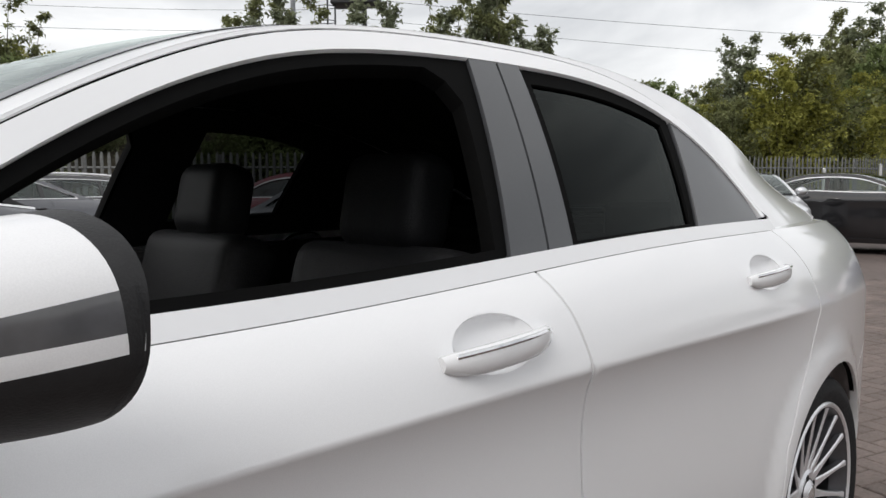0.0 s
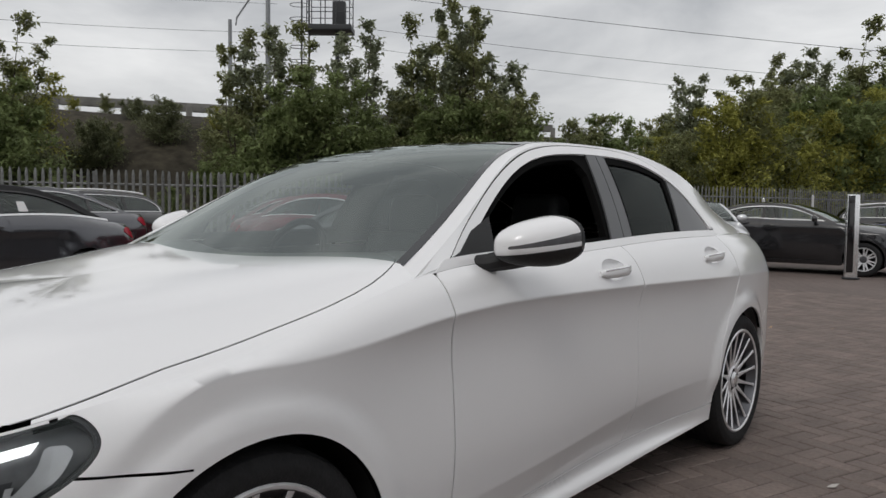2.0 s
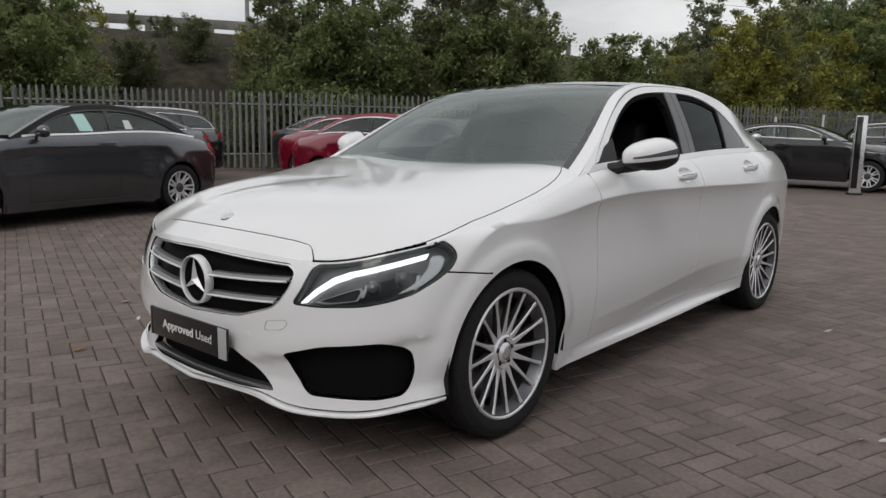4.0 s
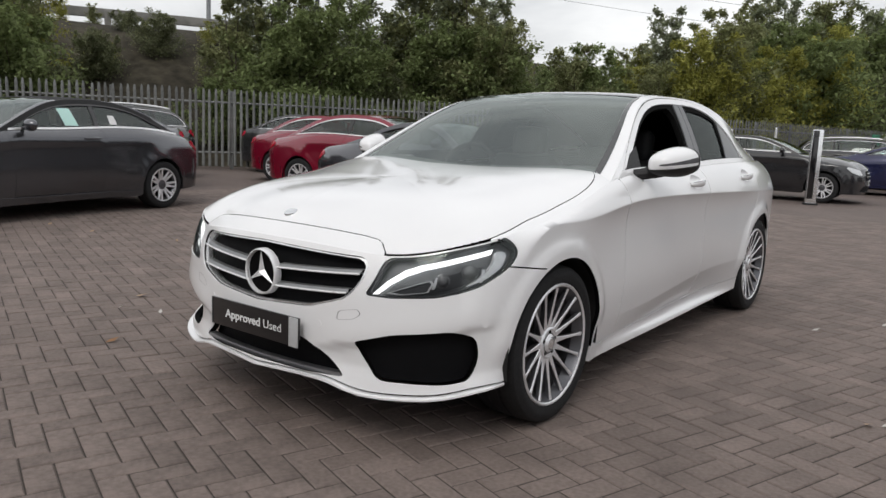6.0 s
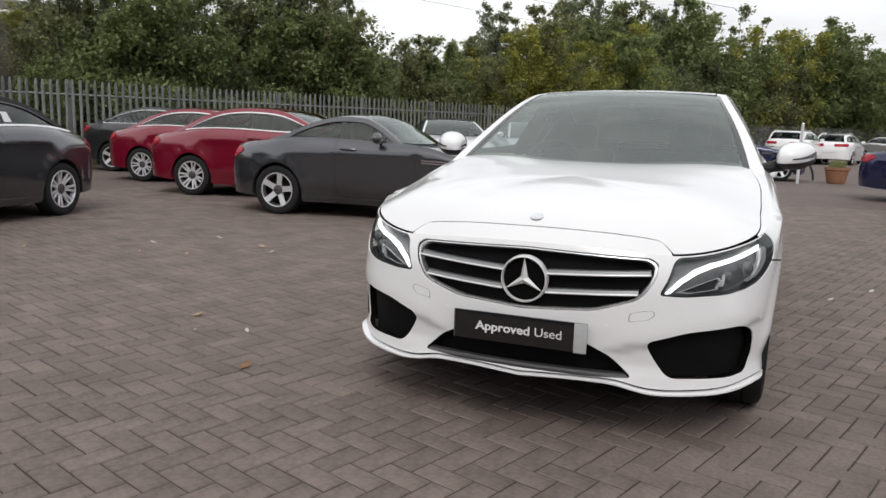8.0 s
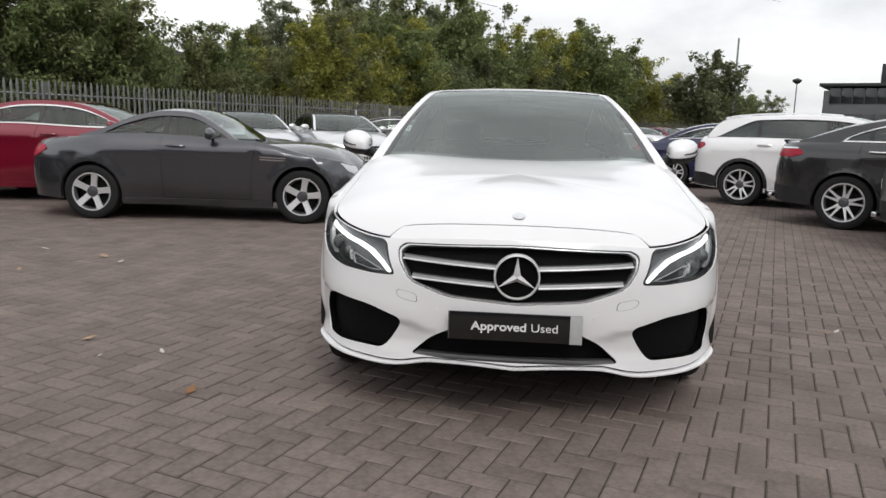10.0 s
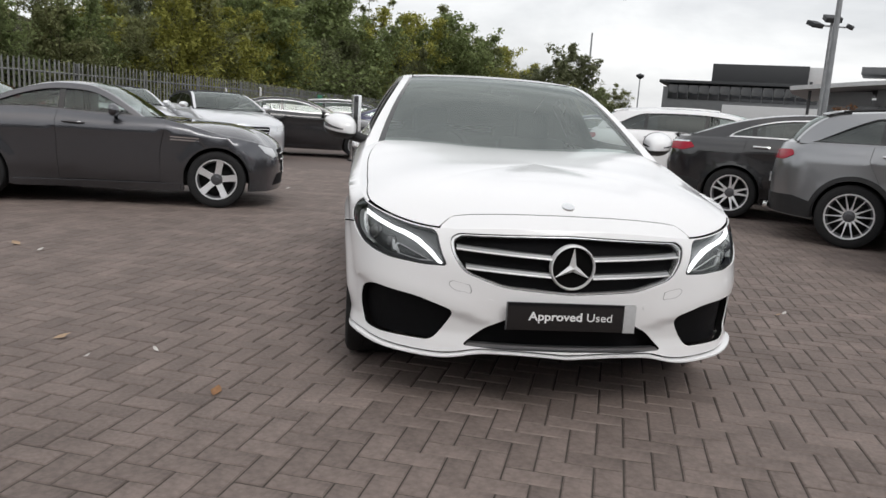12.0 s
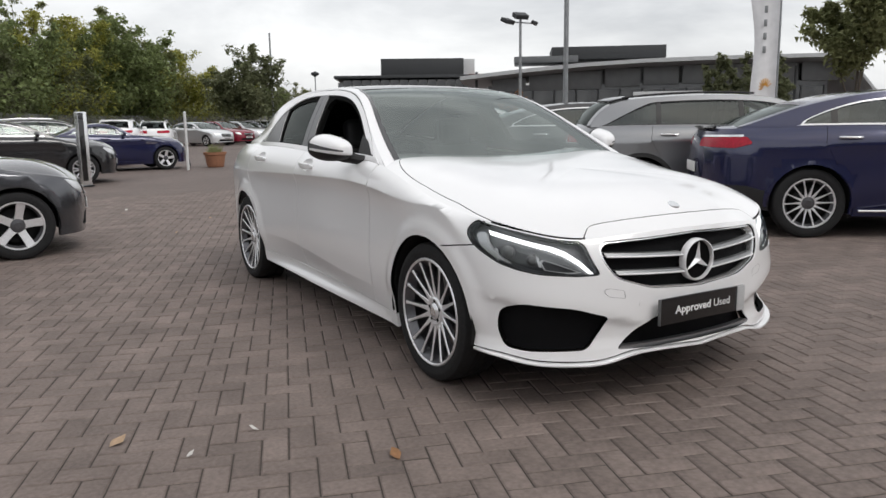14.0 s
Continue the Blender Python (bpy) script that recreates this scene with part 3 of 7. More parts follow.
        d1 = [(u(y) + .003, z) for y, z in door_f[:-1]] + [(u(.630) + .003, dz), (u(1.2), .252)] + [(u(y) - .003, z) for y, z in mid[::-1]] + [(a, hi(a)) for a in np.linspace(u(1.675), u(.61), 20)]
        rear_e = [(2.42, .284), (2.462, .36), (2.475, .45), (2.50, .55), (2.58, .66), (2.66, .74), (2.71, .85), (2.70, .95), (2.66, hi(u(2.66)))]
        d2 = [(u(y) + .003, z) for y, z in mid] + [(u(y) - .003, z) for y, z in rear_e] + [(a, hi(a)) for a in np.linspace(u(2.65), u(1.71), 20)]
        doors = []
        for name, d, yh, zh in (("front_door", d1, 1.520, .947), ("rear_door", d2, 2.440, .963)):
            dish = [(u(yh) + .084 * math.cos(a), zh + .002 + .037 * math.sin(a)) for a in np.linspace(0, 2 * math.pi, 40)[:-1]]
            doors.append(skin(name, [(W, d, [archR, dish], side)], WHITE, car, "", .025, .02, edge=.02, follow=crease, gap_dark=RUBBER, hem=.008))
        # quarter panel and tail
        q = [(u(y) + .003, z) for y, z in rear_e] + [(a, hi(a) + .002) for a in np.linspace(u(2.67), S.len - .003, 60)] + [(S.len - .003, .66)] + [(u(3.40), .66), (u(3.1), .55), (u(2.84) + .3, .30), (u(2.84) - .1, .30)]
        deck = [(a, .0) for a in np.linspace(u(2.66), S.len - .003, 60)] + [(S.len - .003, 1.0), (u(3.30), 1.0), (u(3.25), .35), (u(3.0), .25), (u(2.8), .13), (u(2.66), .01)]
        skin("rear_quarter", [(W, q, [archR], side), (T, deck, [], side)], WHITE, car, "", .022, .02, edge=.02, follow=crease, gap_dark=RUBBER, hem=.008)
        rb = [(u(2.84) + .2, .24)] + line(S.low, u(2.84) + .2, S.len - .003, 20) + [(S.len - .003, .655), (u(3.40), .655), (u(3.1), .55)]
        skin("rear_bumper", [(W, rb, [archR], side)], WHITE, car, "", .05, .02, edge=.03)
        # sill
        sill = [(u(.30), .172), (u(.30), .238), (u(1.2), .246), (u(2.52), .280), (u(2.52), .205), (u(1.6), .182)]
        sk = lambda a, b, S=S: S.wrap(a, b) + np.stack([np.maximum(0, S.f[0](np.abs(a)) - .050 - S.wrap(a, b)[..., 0]) * smooth(.245, .205, b), 0 * b, 0 * b], -1)
        skin("side_skirt", [(sk, sill, [archF, archR], side)], WHITE, car, "white side skirt", .03, .06, edge=.03)
        # window line: chrome strip, frames, panes
        y0, y1 = .66, 2.675
        bz = lambda y: float(S.belt_z(y))
        rz = lambda y: float(S.rail(y))
        chrome = [(y, bz(y) - .003) for y in np.linspace(.60, 2.70, 30)] + [(y, bz(y) + .024) for y in np.linspace(2.68, .66, 30)]
        skin("waist_trim", [(SD, chrome, [], side)], POLISHED, car, "bright aluminium waistline strip", .05, .01, lift=.006, edge=.03)
        arc = cubic([.64, .72, .78, .88, .98, 1.11, 1.35, 1.60, 1.90, 2.22, 2.47, 2.58, 2.675], [.975, 1.042, 1.089, 1.155, 1.214, 1.280, 1.368, 1.405, 1.414, 1.388, 1.277, 1.178, 1.074])
        inner = lambda y: float(arc(y)) - .030 - .012 * float(smooth(1.2, .7, y))
        glassz = lambda y: inner(y) - .030
        # white frame over the doors and the seal line outside it
        gap_dark = [(y, float(arc(y)) + .007) for y in np.linspace(.64, 2.71, 50)] + [(y, float(arc(y)) - .002) for y in np.linspace(2.70, .66, 50)]
        skin("door_seal", [(SD, gap_dark, [], side)], RUBBER, car, "", .05, .01, lift=-.003, edge=.03)
        fr = [(y, float(arc(y))) for y in np.linspace(.665, 2.672, 50)] + [(y, max(inner(y), bz(y) + .02)) for y in np.linspace(2.645, .70, 50)]
        skin("door_frame", [(SD, fr, [], side)], POLISHED, car, "bright aluminium window frame arch", .05, .015, lift=.002, edge=.03)
        # outer rail and pillar skin from that line to the roof
        def foot(P, n):
            k = .9 * smooth(.86, .60, P[:, 1]) + .5 * smooth(2.66, 2.95, P[:, 1]) * smooth(1.16, 1.05, P[:, 2])
            n = n + np.stack([0 * k, 0 * k, k], -1)
            return n / np.linalg.norm(n, axis=-1, keepdims=True)

        ry = [(y, min(float(arc(y)) + .005, rz(y) - .002)) for y in np.linspace(.70, 2.70, 50)]
        tailz = [(2.76, bz(2.76) + .002), (3.0, bz(3.0) + .003), (3.3, bz(3.3) + .004)]
        rz2 = lambda y: bz(y) + .003 + (rz(y) - bz(y) - .003) * float(smooth(.535, .61, y))
        up = [(y, rz2(y)) for y in np.linspace(3.30, .545, 80)]
        skin("roof_pillar", [(SD, [(.545, bz(.545) + .001), (.575, bz(.575) + .003), (.62, bz(.62) + .006), (.66, 1.003)] + ry + [(2.715, bz(2.715) + .002)] + tailz + up, [], side)], WHITE, car, "white roof rail running into both pillars", .04, .01, edge=.025, soft=foot)
        # front window: black inner frame, open; rear window, quarter light, pillars
        bt = [(1.602, bz(1.6) + .022), (1.690, inner(1.69))]
        fo = [(y, inner(y) - .001) for y in np.linspace(.73, 1.755, 30)] + [(1.648, bz(1.65) + .023)] + [(y, bz(y) + .023) for y in np.linspace(1.63, .72, 20)]
        fi = [(y, glassz(y) + .010) for y in np.linspace(.90, 1.64, 22)] + [(1.675, glassz(1.67) - .012), (1.692, glassz(1.69) - .05), (1.628, bz(1.63) + .040)] + [(y, bz(y) + .040) for y in np.linspace(1.60, .80, 12)]
        skin("window_frame", [(SD, fo, [fi], side)], RUBBER, doors[0], "black rubber window channel", .05, .03, lift=-.006, edge=.03)
        ro = [(1.895, inner(1.895) - .001)] + [(y, inner(y) - .001) for y in np.linspace(1.91, 2.37, 14)] + [(2.272, bz(2.27) + .023), (1.817, bz(1.8) + .023)]
        ri = [(1.912, glassz(1.91))] + [(y, glassz(y)) for y in np.linspace(1.935, 2.33, 12)] + [(2.255, bz(2.25) + .034), (1.842, bz(1.8) + .034)]
        skin("window_frame", [(SD, ro, [ri], side)], RUBBER, doors[1], "", .05, .02, lift=-.006, edge=.03)
        pane = skin("window_pane", [(SD, ri, [], side)], PRIVACY, doors[1], "dark tinted rear door window", .08, 0, lift=-.012, edge=.05)
        bp1 = [(1.650, bz(1.65) + .023), (1.757, inner(1.757)), (1.828, inner(1.828)), (1.743, bz(1.74) + .023)]
        bp2 = [(1.749, bz(1.75) + .023), (1.834, inner(1.834)), (1.893, inner(1.893)), (1.815, bz(1.81) + .023)]
        skin("pillar_cover", [(SD, bp1, [], side)], PILLAR, doors[0], "satin dark grey pillar panel", .05, .012, lift=.001, edge=.03)
        skin("pillar_cover", [(SD, bp2, [], side)], PILLAR, doors[1], "", .05, .012, lift=.001, edge=.03)
        ql = [(y, inner(y) - .001) for y in np.linspace(2.378, 2.60, 10)] + [(2.625, bz(2.62) + .024), (2.280, bz(2.28) + .024)]
        skin("quarter_light", [(SD, ql, [], side)], PILLAR, doors[1], "grey film covered quarter window", .05, .012, lift=-.002, edge=.03)
        mt = [(.69, bz(.69) + .023), (.735, 1.035), (.82, 1.095), (.93, 1.135), (.90, bz(.90) + .023)]
        skin("mirror_triangle", [(SD, mt, [], side)], PLASTIC, doors[0], "black plastic corner trim", .05, .012, lift=.004, edge=.03)
        # dark lining inside the pillars and over the windows
        big = [tuple(q) for q in np.array(fi).mean(0) + (np.array(fi) - np.array(fi).mean(0)) * 1.02]
        sidel = [(y, bz(y) - .03) for y in np.linspace(.62, 3.2, 20)] + [(y, rz(y) - .004) for y in np.linspace(3.2, .66, 50)]
        skin("pillar_lining", [(SD, sidel, [big, ri], side)], LINING, car, "dark pillar lining", .08, 0, lift=-.040, edge=.05)
        # handles with their recess shells
        for (yh, zh), dr in (((1.520, .947), doors[0]), ((2.440, .963), doors[1])):
            uh = u(yh)
            dish = [(uh + .0855 * math.cos(a), zh + .002 + .0385 * math.sin(a)) for a in np.linspace(0, 2 * math.pi, 40)[:-1]]
            df = lambda a, b, uh=uh, zh=zh, S=S: S.wrap(a, b) - np.stack([.030 * np.clip(1 - ((a - uh) / .084) ** 2 - ((b - zh - .002) / .037) ** 2, 0, 1) ** .7, 0 * a, 0 * a], -1)
            skin("handle_shell", [(df, dish, [], side)], WHITE, dr, "", .014, .004, edge=.014)
            pts = [S.wrap(np.array(uh + s), np.array(zh - .004 + .004 * s / .11)) + np.array([.028 * (1 - (abs(s) / .115) ** 3) - .004, 0, 0]) for s in np.linspace(-.112, .112, 17)]
            hv, hf = [], []
            for i, p in enumerate(pts):
                s = np.linspace(-1, 1, 17)[i]
                hh = .019 * (1 - .45 * abs(s) ** 4)
                for k in range(10):
                    a = 2 * math.pi * k / 10
                    hv.append((sg * (p[0] + .010 * math.cos(a)), p[1], p[2] + hh * math.sin(a)))
            for i in range(16):
                for k in range(10):
                    hf.append((i * 10 + k, i * 10 + (k + 1) % 10, i * 10 + 10 + (k + 1) % 10, i * 10 + 10 + k))
            hf += [tuple(range(10)), tuple(range(160, 170))]
            hd_ = link("door_handle", mesh_of("door_handle", hv, hf, angle=60), WHITE, dr, "white bow door handle")
            strip_ = [(sg * (p[0] + .0075), p[1], p[2] + .0135 * (1 - .45 * abs(s) ** 4)) for p, s in zip(pts, np.linspace(-1, 1, 17))]
            link("handle_trim", mesh_of("handle_trim", *tube(strip_[1:-1], .0032, 6)), CHROME, hd_, "thin chrome strip")
        # headlamp
        lp = np.array(lamp)
        inset = lambda k, p=lp: [tuple(q) for q in (p.mean(0) + (p - p.mean(0)) * k)]
        head = skin("headlamp", [(W, lamp, [], side)], LAMP_GREY, car, "swept headlamp unit with grey housing", .03, .0, lift=-.045, edge=.02)
        skin("lamp_rim", [(W, lamp, [inset(.955)], side)], LAMP_BLK, head, "dark lamp rim", .03, .03, lift=-.006, edge=.02)
        skin("lamp_lens", [(W, inset(.985), [], side)], CLEAR, head, "clear lamp cover", .03, .012, lift=-.003, edge=.02).visible_shadow = False
        drl = [(a, hi(a) - .026 - .018 * (1.0 - a)) for a in np.linspace(1.01, .70, 12)] + [(.64, .680), (.58, .638), (.543, .602), (.526, .586), (.546, .588), (.594, .628), (.652, .664)] + [(a, hi(a) - .042 - .022 * (1.0 - a)) for a in np.linspace(.72, .995, 12)]
        skin("led_strip", [(W, drl, [], side)], WHITE_L, head, "white daytime running light strip", .025, .012, lift=-.018, edge=.02)
        fin = [(1.028, .752), (1.055, .752), (1.066, .738), (1.04, .695), (.97, .655), (.88, .628), (.90, .640), (.965, .675), (1.005, .715), (1.018, .748)]
        skin("lamp_reflector", [(W, rounded(fin, .018), [], side)], LAMP_W, head, "bright inner lamp blade", .02, .02, lift=-.018, edge=.015)
        pocket = [(.60, .600), (.71, .640), (.80, .668), (.90, .692), (.965, .700), (.955, .672), (.88, .634), (.80, .612), (.70, .596)]
        skin("lamp_pocket", [(W, pocket, [], side)], LAMP_BLK, head, "dark inner pocket", .02, 0, lift=-.036, edge=.02)
        rib = [(.575, .594), (.70, .640), (.745, .652), (.755, .640), (.735, .606), (.62, .590)]
        rin = [tuple(q) for q in np.array(rib).mean(0) + (np.array(rib) - np.array(rib).mean(0)) * .86]
        skin("lamp_reflector", [(W, rib, [rin], side)], LAMP_W, head, "thin bright reflector outline", .02, .01, lift=-.026, edge=.015)
        for cu_ in (.955, .762):
            hook = [(cu_, .690 if cu_ > .9 else .662), (cu_ + .012, .690 if cu_ > .9 else .662), (cu_ - .004, .640 if cu_ > .9 else .618), (cu_ - .016, .640 if cu_ > .9 else .618)]
            skin("lamp_reflector", [(W, hook, [], side)], LAMP_W, head, "", .02, .01, lift=-.022, edge=.01)
        for (lu, lz), lr in (((.905, .678), .026), ((.79, .650), .022)):
            p = S.wrap(np.array(lu), np.array(lz))
            n = normals_of(S.wrap, np.array([lu]), np.array([lz]))[0]
            n = n * (1 if n[1] < 0 or n[0] > 0 else -1)
            v, f = lathe([(-.012, lr * 1.25), (.004, lr * 1.22), (.006, lr), (.012, lr * .92), (.020, lr * .6), (.023, .0005)], 20, "z")
            mt4 = Vector(n).to_track_quat("Z", "Y").to_matrix()
            vv = [mt4 @ Vector(x) + Vector(p - n * .034) for x in v]
            link("projector_lens", mesh_of("projector_lens", [(sg * x, y, z) for x, y, z in vv], f), IND, head, "round projector lens")
        # side intake
        it = np.array(intake)
        back = [tuple(q) for q in it.mean(0) + (it - it.mean(0)) * 1.03]
        skin("air_intake", [(W, back, [], side)], MESH, car, "black mesh side air intake", .04, 0, lift=-.045, edge=.03)
        sens = [(uu, zz) for uu, zz in ((.318, .452), (.955, .492))]
        for su, sz in sens:
            dot = [(su + .013 * math.cos(a), sz + .013 * math.sin(a)) for a in np.linspace(0, 2 * math.pi, 15)[:-1]]
            skin("parking_sensor", [(W, dot, [], side)], WHITE, car, "small round parking sensor", .01, .002, lift=.002, edge=.01)
        wc = rounded([(.395, .480), (.470, .490), (.494, .512), (.480, .527), (.402, .514)], .012)
        wi = [tuple(q) for q in wc.mean(0) + (wc - wc.mean(0)) * .955]
        # dark ring laid on the bumper stands in for the cover gap's shade
        skin("washer_seam", [(BW, wc, [wi], side)], LAMP_BLK, car, "thin dark ring painted for the lamp washer cover gap", .02, 0, lift=.0006, edge=.012)
        # mirror: a domed shell, cut into cap, indicator, strip, lower shell and rear rim
        cx, cz_m, px_m, pz_m, py_m = .988, 1.070, .945, 1.058, .757
        rear_y = lambda x: .919 + .045 * (x - .887) / .196
        rows, cols = 22, 56
        mv, mf = [], []
        for i in range(rows):
            ph = math.pi / 2 * i / (rows - 1)
            k, s = math.sin(ph), max(math.cos(ph), .002) ** .72
            for j in range(cols):
                a = 2 * math.pi * j / cols
                c, q = math.cos(a), math.sin(a)
                ox = math.copysign(abs(c) ** .78, c) * (.088 if c > 0 else .102)
                oz = math.copysign(abs(q) ** .72, q) * (.074 if q > 0 else .072) * (1 - .16 * max(0, c)) + .008 * c
                x, z = cx + (px_m - cx) * k ** 1.6 + ox * s, cz_m + (pz_m - cz_m) * k + oz * s
                y0 = rear_y(cx + ox)
                mv.append((x, y0 + (py_m - y0) * k ** 1.15, z))
        for i in range(rows - 1):
            for j in range(cols):
                mf.append((i * cols + j, i * cols + (j + 1) % cols, i * cols + cols + (j + 1) % cols, i * cols + cols + j))
        shell = bmesh.new()
        bvs = [shell.verts.new(v) for v in mv]
        for q in mf:
            shell.faces.new([bvs[i] for i in q])
        along_m = lambda co: ((co[0] - .948) * .121 + (co[1] - .764) * .183) / .0481
        cuts = [(1.032, .026), (1.049, .022), (1.057, .040)]
        for zc, up in cuts:
            g = Vector((-up * .121 / .0481, -up * .183 / .0481, 1))
            bmesh.ops.bisect_plane(shell, geom=list(shell.verts) + list(shell.edges) + list(shell.faces), plane_co=(.948, .764, zc), plane_no=g)
        bmesh.ops.bisect_plane(shell, geom=list(shell.verts) + list(shell.edges) + list(shell.faces), plane_co=(.887, .906, 1.07), plane_no=(-.045 / .196, 1, .10))
        bmesh.ops.recalc_face_normals(shell, faces=shell.faces)
        shell.normal_update()

        def zone(f):
            c = f.calc_center_median()
            t = along_m(c)
            if (c.y - .906) - (c.x - .887) * .045 / .196 + .10 * (c.z - 1.07) > 0 or c.z < cuts[0][0] + cuts[0][1] * t:
                return 0
            if c.z < cuts[1][0] + cuts[1][1] * t:
                return 1
            return 2 if c.z < cuts[2][0] + cuts[2][1] * t and t > .0 else 1
        made = []
        for zi in range(3):
            idx, vs, fs, ns = {}, [], [], []
            for f in shell.faces:
                if zone(f) != zi:
                    continue
                ids = []
                for v in f.verts:
                    if v not in idx:
                        idx[v] = len(vs)
                        vs.append((sg * v.co.x, v.co.y, v.co.z))
                    ids.append(idx[v])
                nn = [(sg * v.normal.x, v.normal.y, v.normal.z) for v in f.verts]
                fs.append(ids if sg > 0 else ids[::-1])
                ns += nn if sg > 0 else nn[::-1]
            made.append((vs, fs, ns))
        shell.free()
        dm = None
        for zi, nm, mt_, lb in ((1, "door_mirror", WHITE, "white door mirror with black lower shell and indicator strip"), (0, "mirror_base", PLASTIC, "black lower mirror shell and rim"), (2, "indicator", IND, "dark grey mirror indicator lens")):
            vs, fs, ns = made[zi]
            me = bpy.data.meshes.new(nm)
            me.from_pydata(vs, [], fs)
            me.update()
            me.polygons.foreach_set("use_smooth", [True] * len(me.polygons))
            me.normals_split_custom_set(ns)
            ob = link(nm, me, mt_, dm if dm else doors[0], lb)
            dm = dm or ob
        av, af = tube([(sg * .800, .80, 1.000), (sg * .845, .82, 1.004), (sg * .90, .86, 1.020), (sg * .95, .90, 1.030)], [.024, .028, .034, .030], 10)
        link("mirror_arm", mesh_of("mirror_arm", av, af), PLASTIC, dm)
        gv = [(sg * (cx + .93 * math.copysign(abs(math.cos(a)) ** .78, math.cos(a)) * .099), rear_y(cx + .093 * math.cos(a)) - .006, cz_m + .93 * math.copysign(abs(math.sin(a)) ** .72, math.sin(a)) * .072 * (1 - .16 * max(0, math.cos(a)))) for a in np.linspace(0, 2 * math.pi, 33)[:-1]]
        link("mirror_glass", mesh_of("mirror_glass", gv, [tuple(range(32))], True), MIRROR, dm, "mirror glass")
        # arch liners
        for yw in (0, 2.84):
            lv, lf = [], []
            for i in range(25):
                a = math.pi * (-.06 + 1.12 * i / 24)
                for x, r in (((.885 if yw == 0 else .82), .372), (.62, .385), (.55, .20)):
                    lv.append((sg * x, yw + r * math.cos(a), .33 + r * math.sin(a)))
            for i in range(24):
                for j in range(2):
                    lf.append((i * 3 + j, i * 3 + 3 + j, i * 3 + 4 + j, i * 3 + 1 + j))
            link("arch_liner", mesh_of("arch_liner", lv, lf), LINER, car, "black wheel arch liner")
            wheel(car, (sg * .778, yw, .328), sg, 16, "multi", ALLOY_D, .328, .248, .225, 7 if yw else 0)
    # glass and roof
    gl = [(s * .6, 3 * (-.016 + .008 * abs(s) ** 2)) for s in np.linspace(-.893, .893, 25)] + [(s * .6, 3 * (.355 - .012 * abs(s) ** 3)) for s in np.linspace(.920, -.920, 25)]
    skin("windscreen", [(R, gl, [], False)], GLASS, car, "tinted windscreen", .06, .004, lift=.001, edge=.05).visible_shadow = False
    hd = [(s * .6, 3 * .362) for s in np.linspace(-.89, .89, 25)] + [(s * .6, 3 * .72) for s in np.linspace(.89, -.89, 25)]
    skin("roof_glass", [(R, hd, [], False)], ROOFGLASS, car, "black panoramic roof glass", .06, .01, lift=.001, edge=.05)
    for side in (False, True):
        sg = -1 if side else 1
        rl = [(.6 * .925, 3 * -.05), (.6 * .928, 3 * .0), (.6 * .933, 3 * .1), (.6 * .936, 3 * .2), (.6 * .932, 3 * .345)] + [(.6 * .905, 3 * v) for v in np.linspace(.365, .72, 20)] + [(.6 * .90, 3 * .98), (.6 * 1.0, 3 * .98)] + [(.6, 3 * v) for v in np.linspace(.96, -.05, 64)]
        skin("roof_side", [(R, rl, [], side)], WHITE, car, "white roof side member", .05, .02, lift=.001, edge=.04)
    for side in (False, True):
        ws = [(.6 * .884, 3 * -.03), (.6 * .888, 3 * .0), (.6 * .900, 3 * .2), (.6 * .902, 3 * .355), (.6 * .930, 3 * .35), (.6 * .934, 3 * .2), (.6 * .931, 3 * .1), (.6 * .926, 3 * .0), (.6 * .923, 3 * -.03)]
        skin("windscreen_seal", [(R, ws, [], side)], GLOSS, car, "black windscreen edge band", .06, .001, lift=.0025, edge=.04)
    rw = [(s * .6, 3 * .73) for s in np.linspace(-.88, .88, 15)] + [(s * .6, 3 * .985) for s in np.linspace(.88, -.88, 15)]
    skin("rear_window", [(R, rw, [], False)], GLASS, car, "tinted rear window", .06, .004, edge=.05).visible_shadow = False
    cowl = [(s * .6, .0) for s in np.linspace(-.98, .98, 25)] + [(s * .6, 3 * (.008 + .008 * abs(s) ** 2)) for s in np.linspace(.98, -.98, 25)]
    skin("cowl", [(R, cowl, [], False)], PLASTIC, car, "black scuttle strip below the windscreen", .04, .02, lift=-.014, edge=.03)
    for x0, x1 in ((.62, .02), (.02, -.50)):
        pts = [S.roof(np.array(.6 * (x0 + (x1 - x0) * k)), np.array(3 * (.004 + .010 * (x0 + (x1 - x0) * k) ** 2))) + np.array([0, -.012, -.016]) for k in np.linspace(0, 1, 9)]
        link("wiper", mesh_of("wiper", *tube(pts, .008, 6)), PLASTIC, car, "black windscreen wiper")
    # grille
    gp = np.array(grille)
    gback = [tuple(q) for q in gp.mean(0) + (gp - gp.mean(0)) * 1.02]
    gr = skin("grille", [(W, gback, [], False)], MESH, car, "black radiator grille with bright louvres", .04, 0, lift=-.055, edge=.03)
    frame_in = [tuple(q) for q in gp.mean(0) + (gp - gp.mean(0)) * (.975, .94)]
    skin("grille_surround", [(W, gp, [frame_in], False)], SATIN, gr, "silver grille surround", .02, .03, lift=-.010, edge=.02)
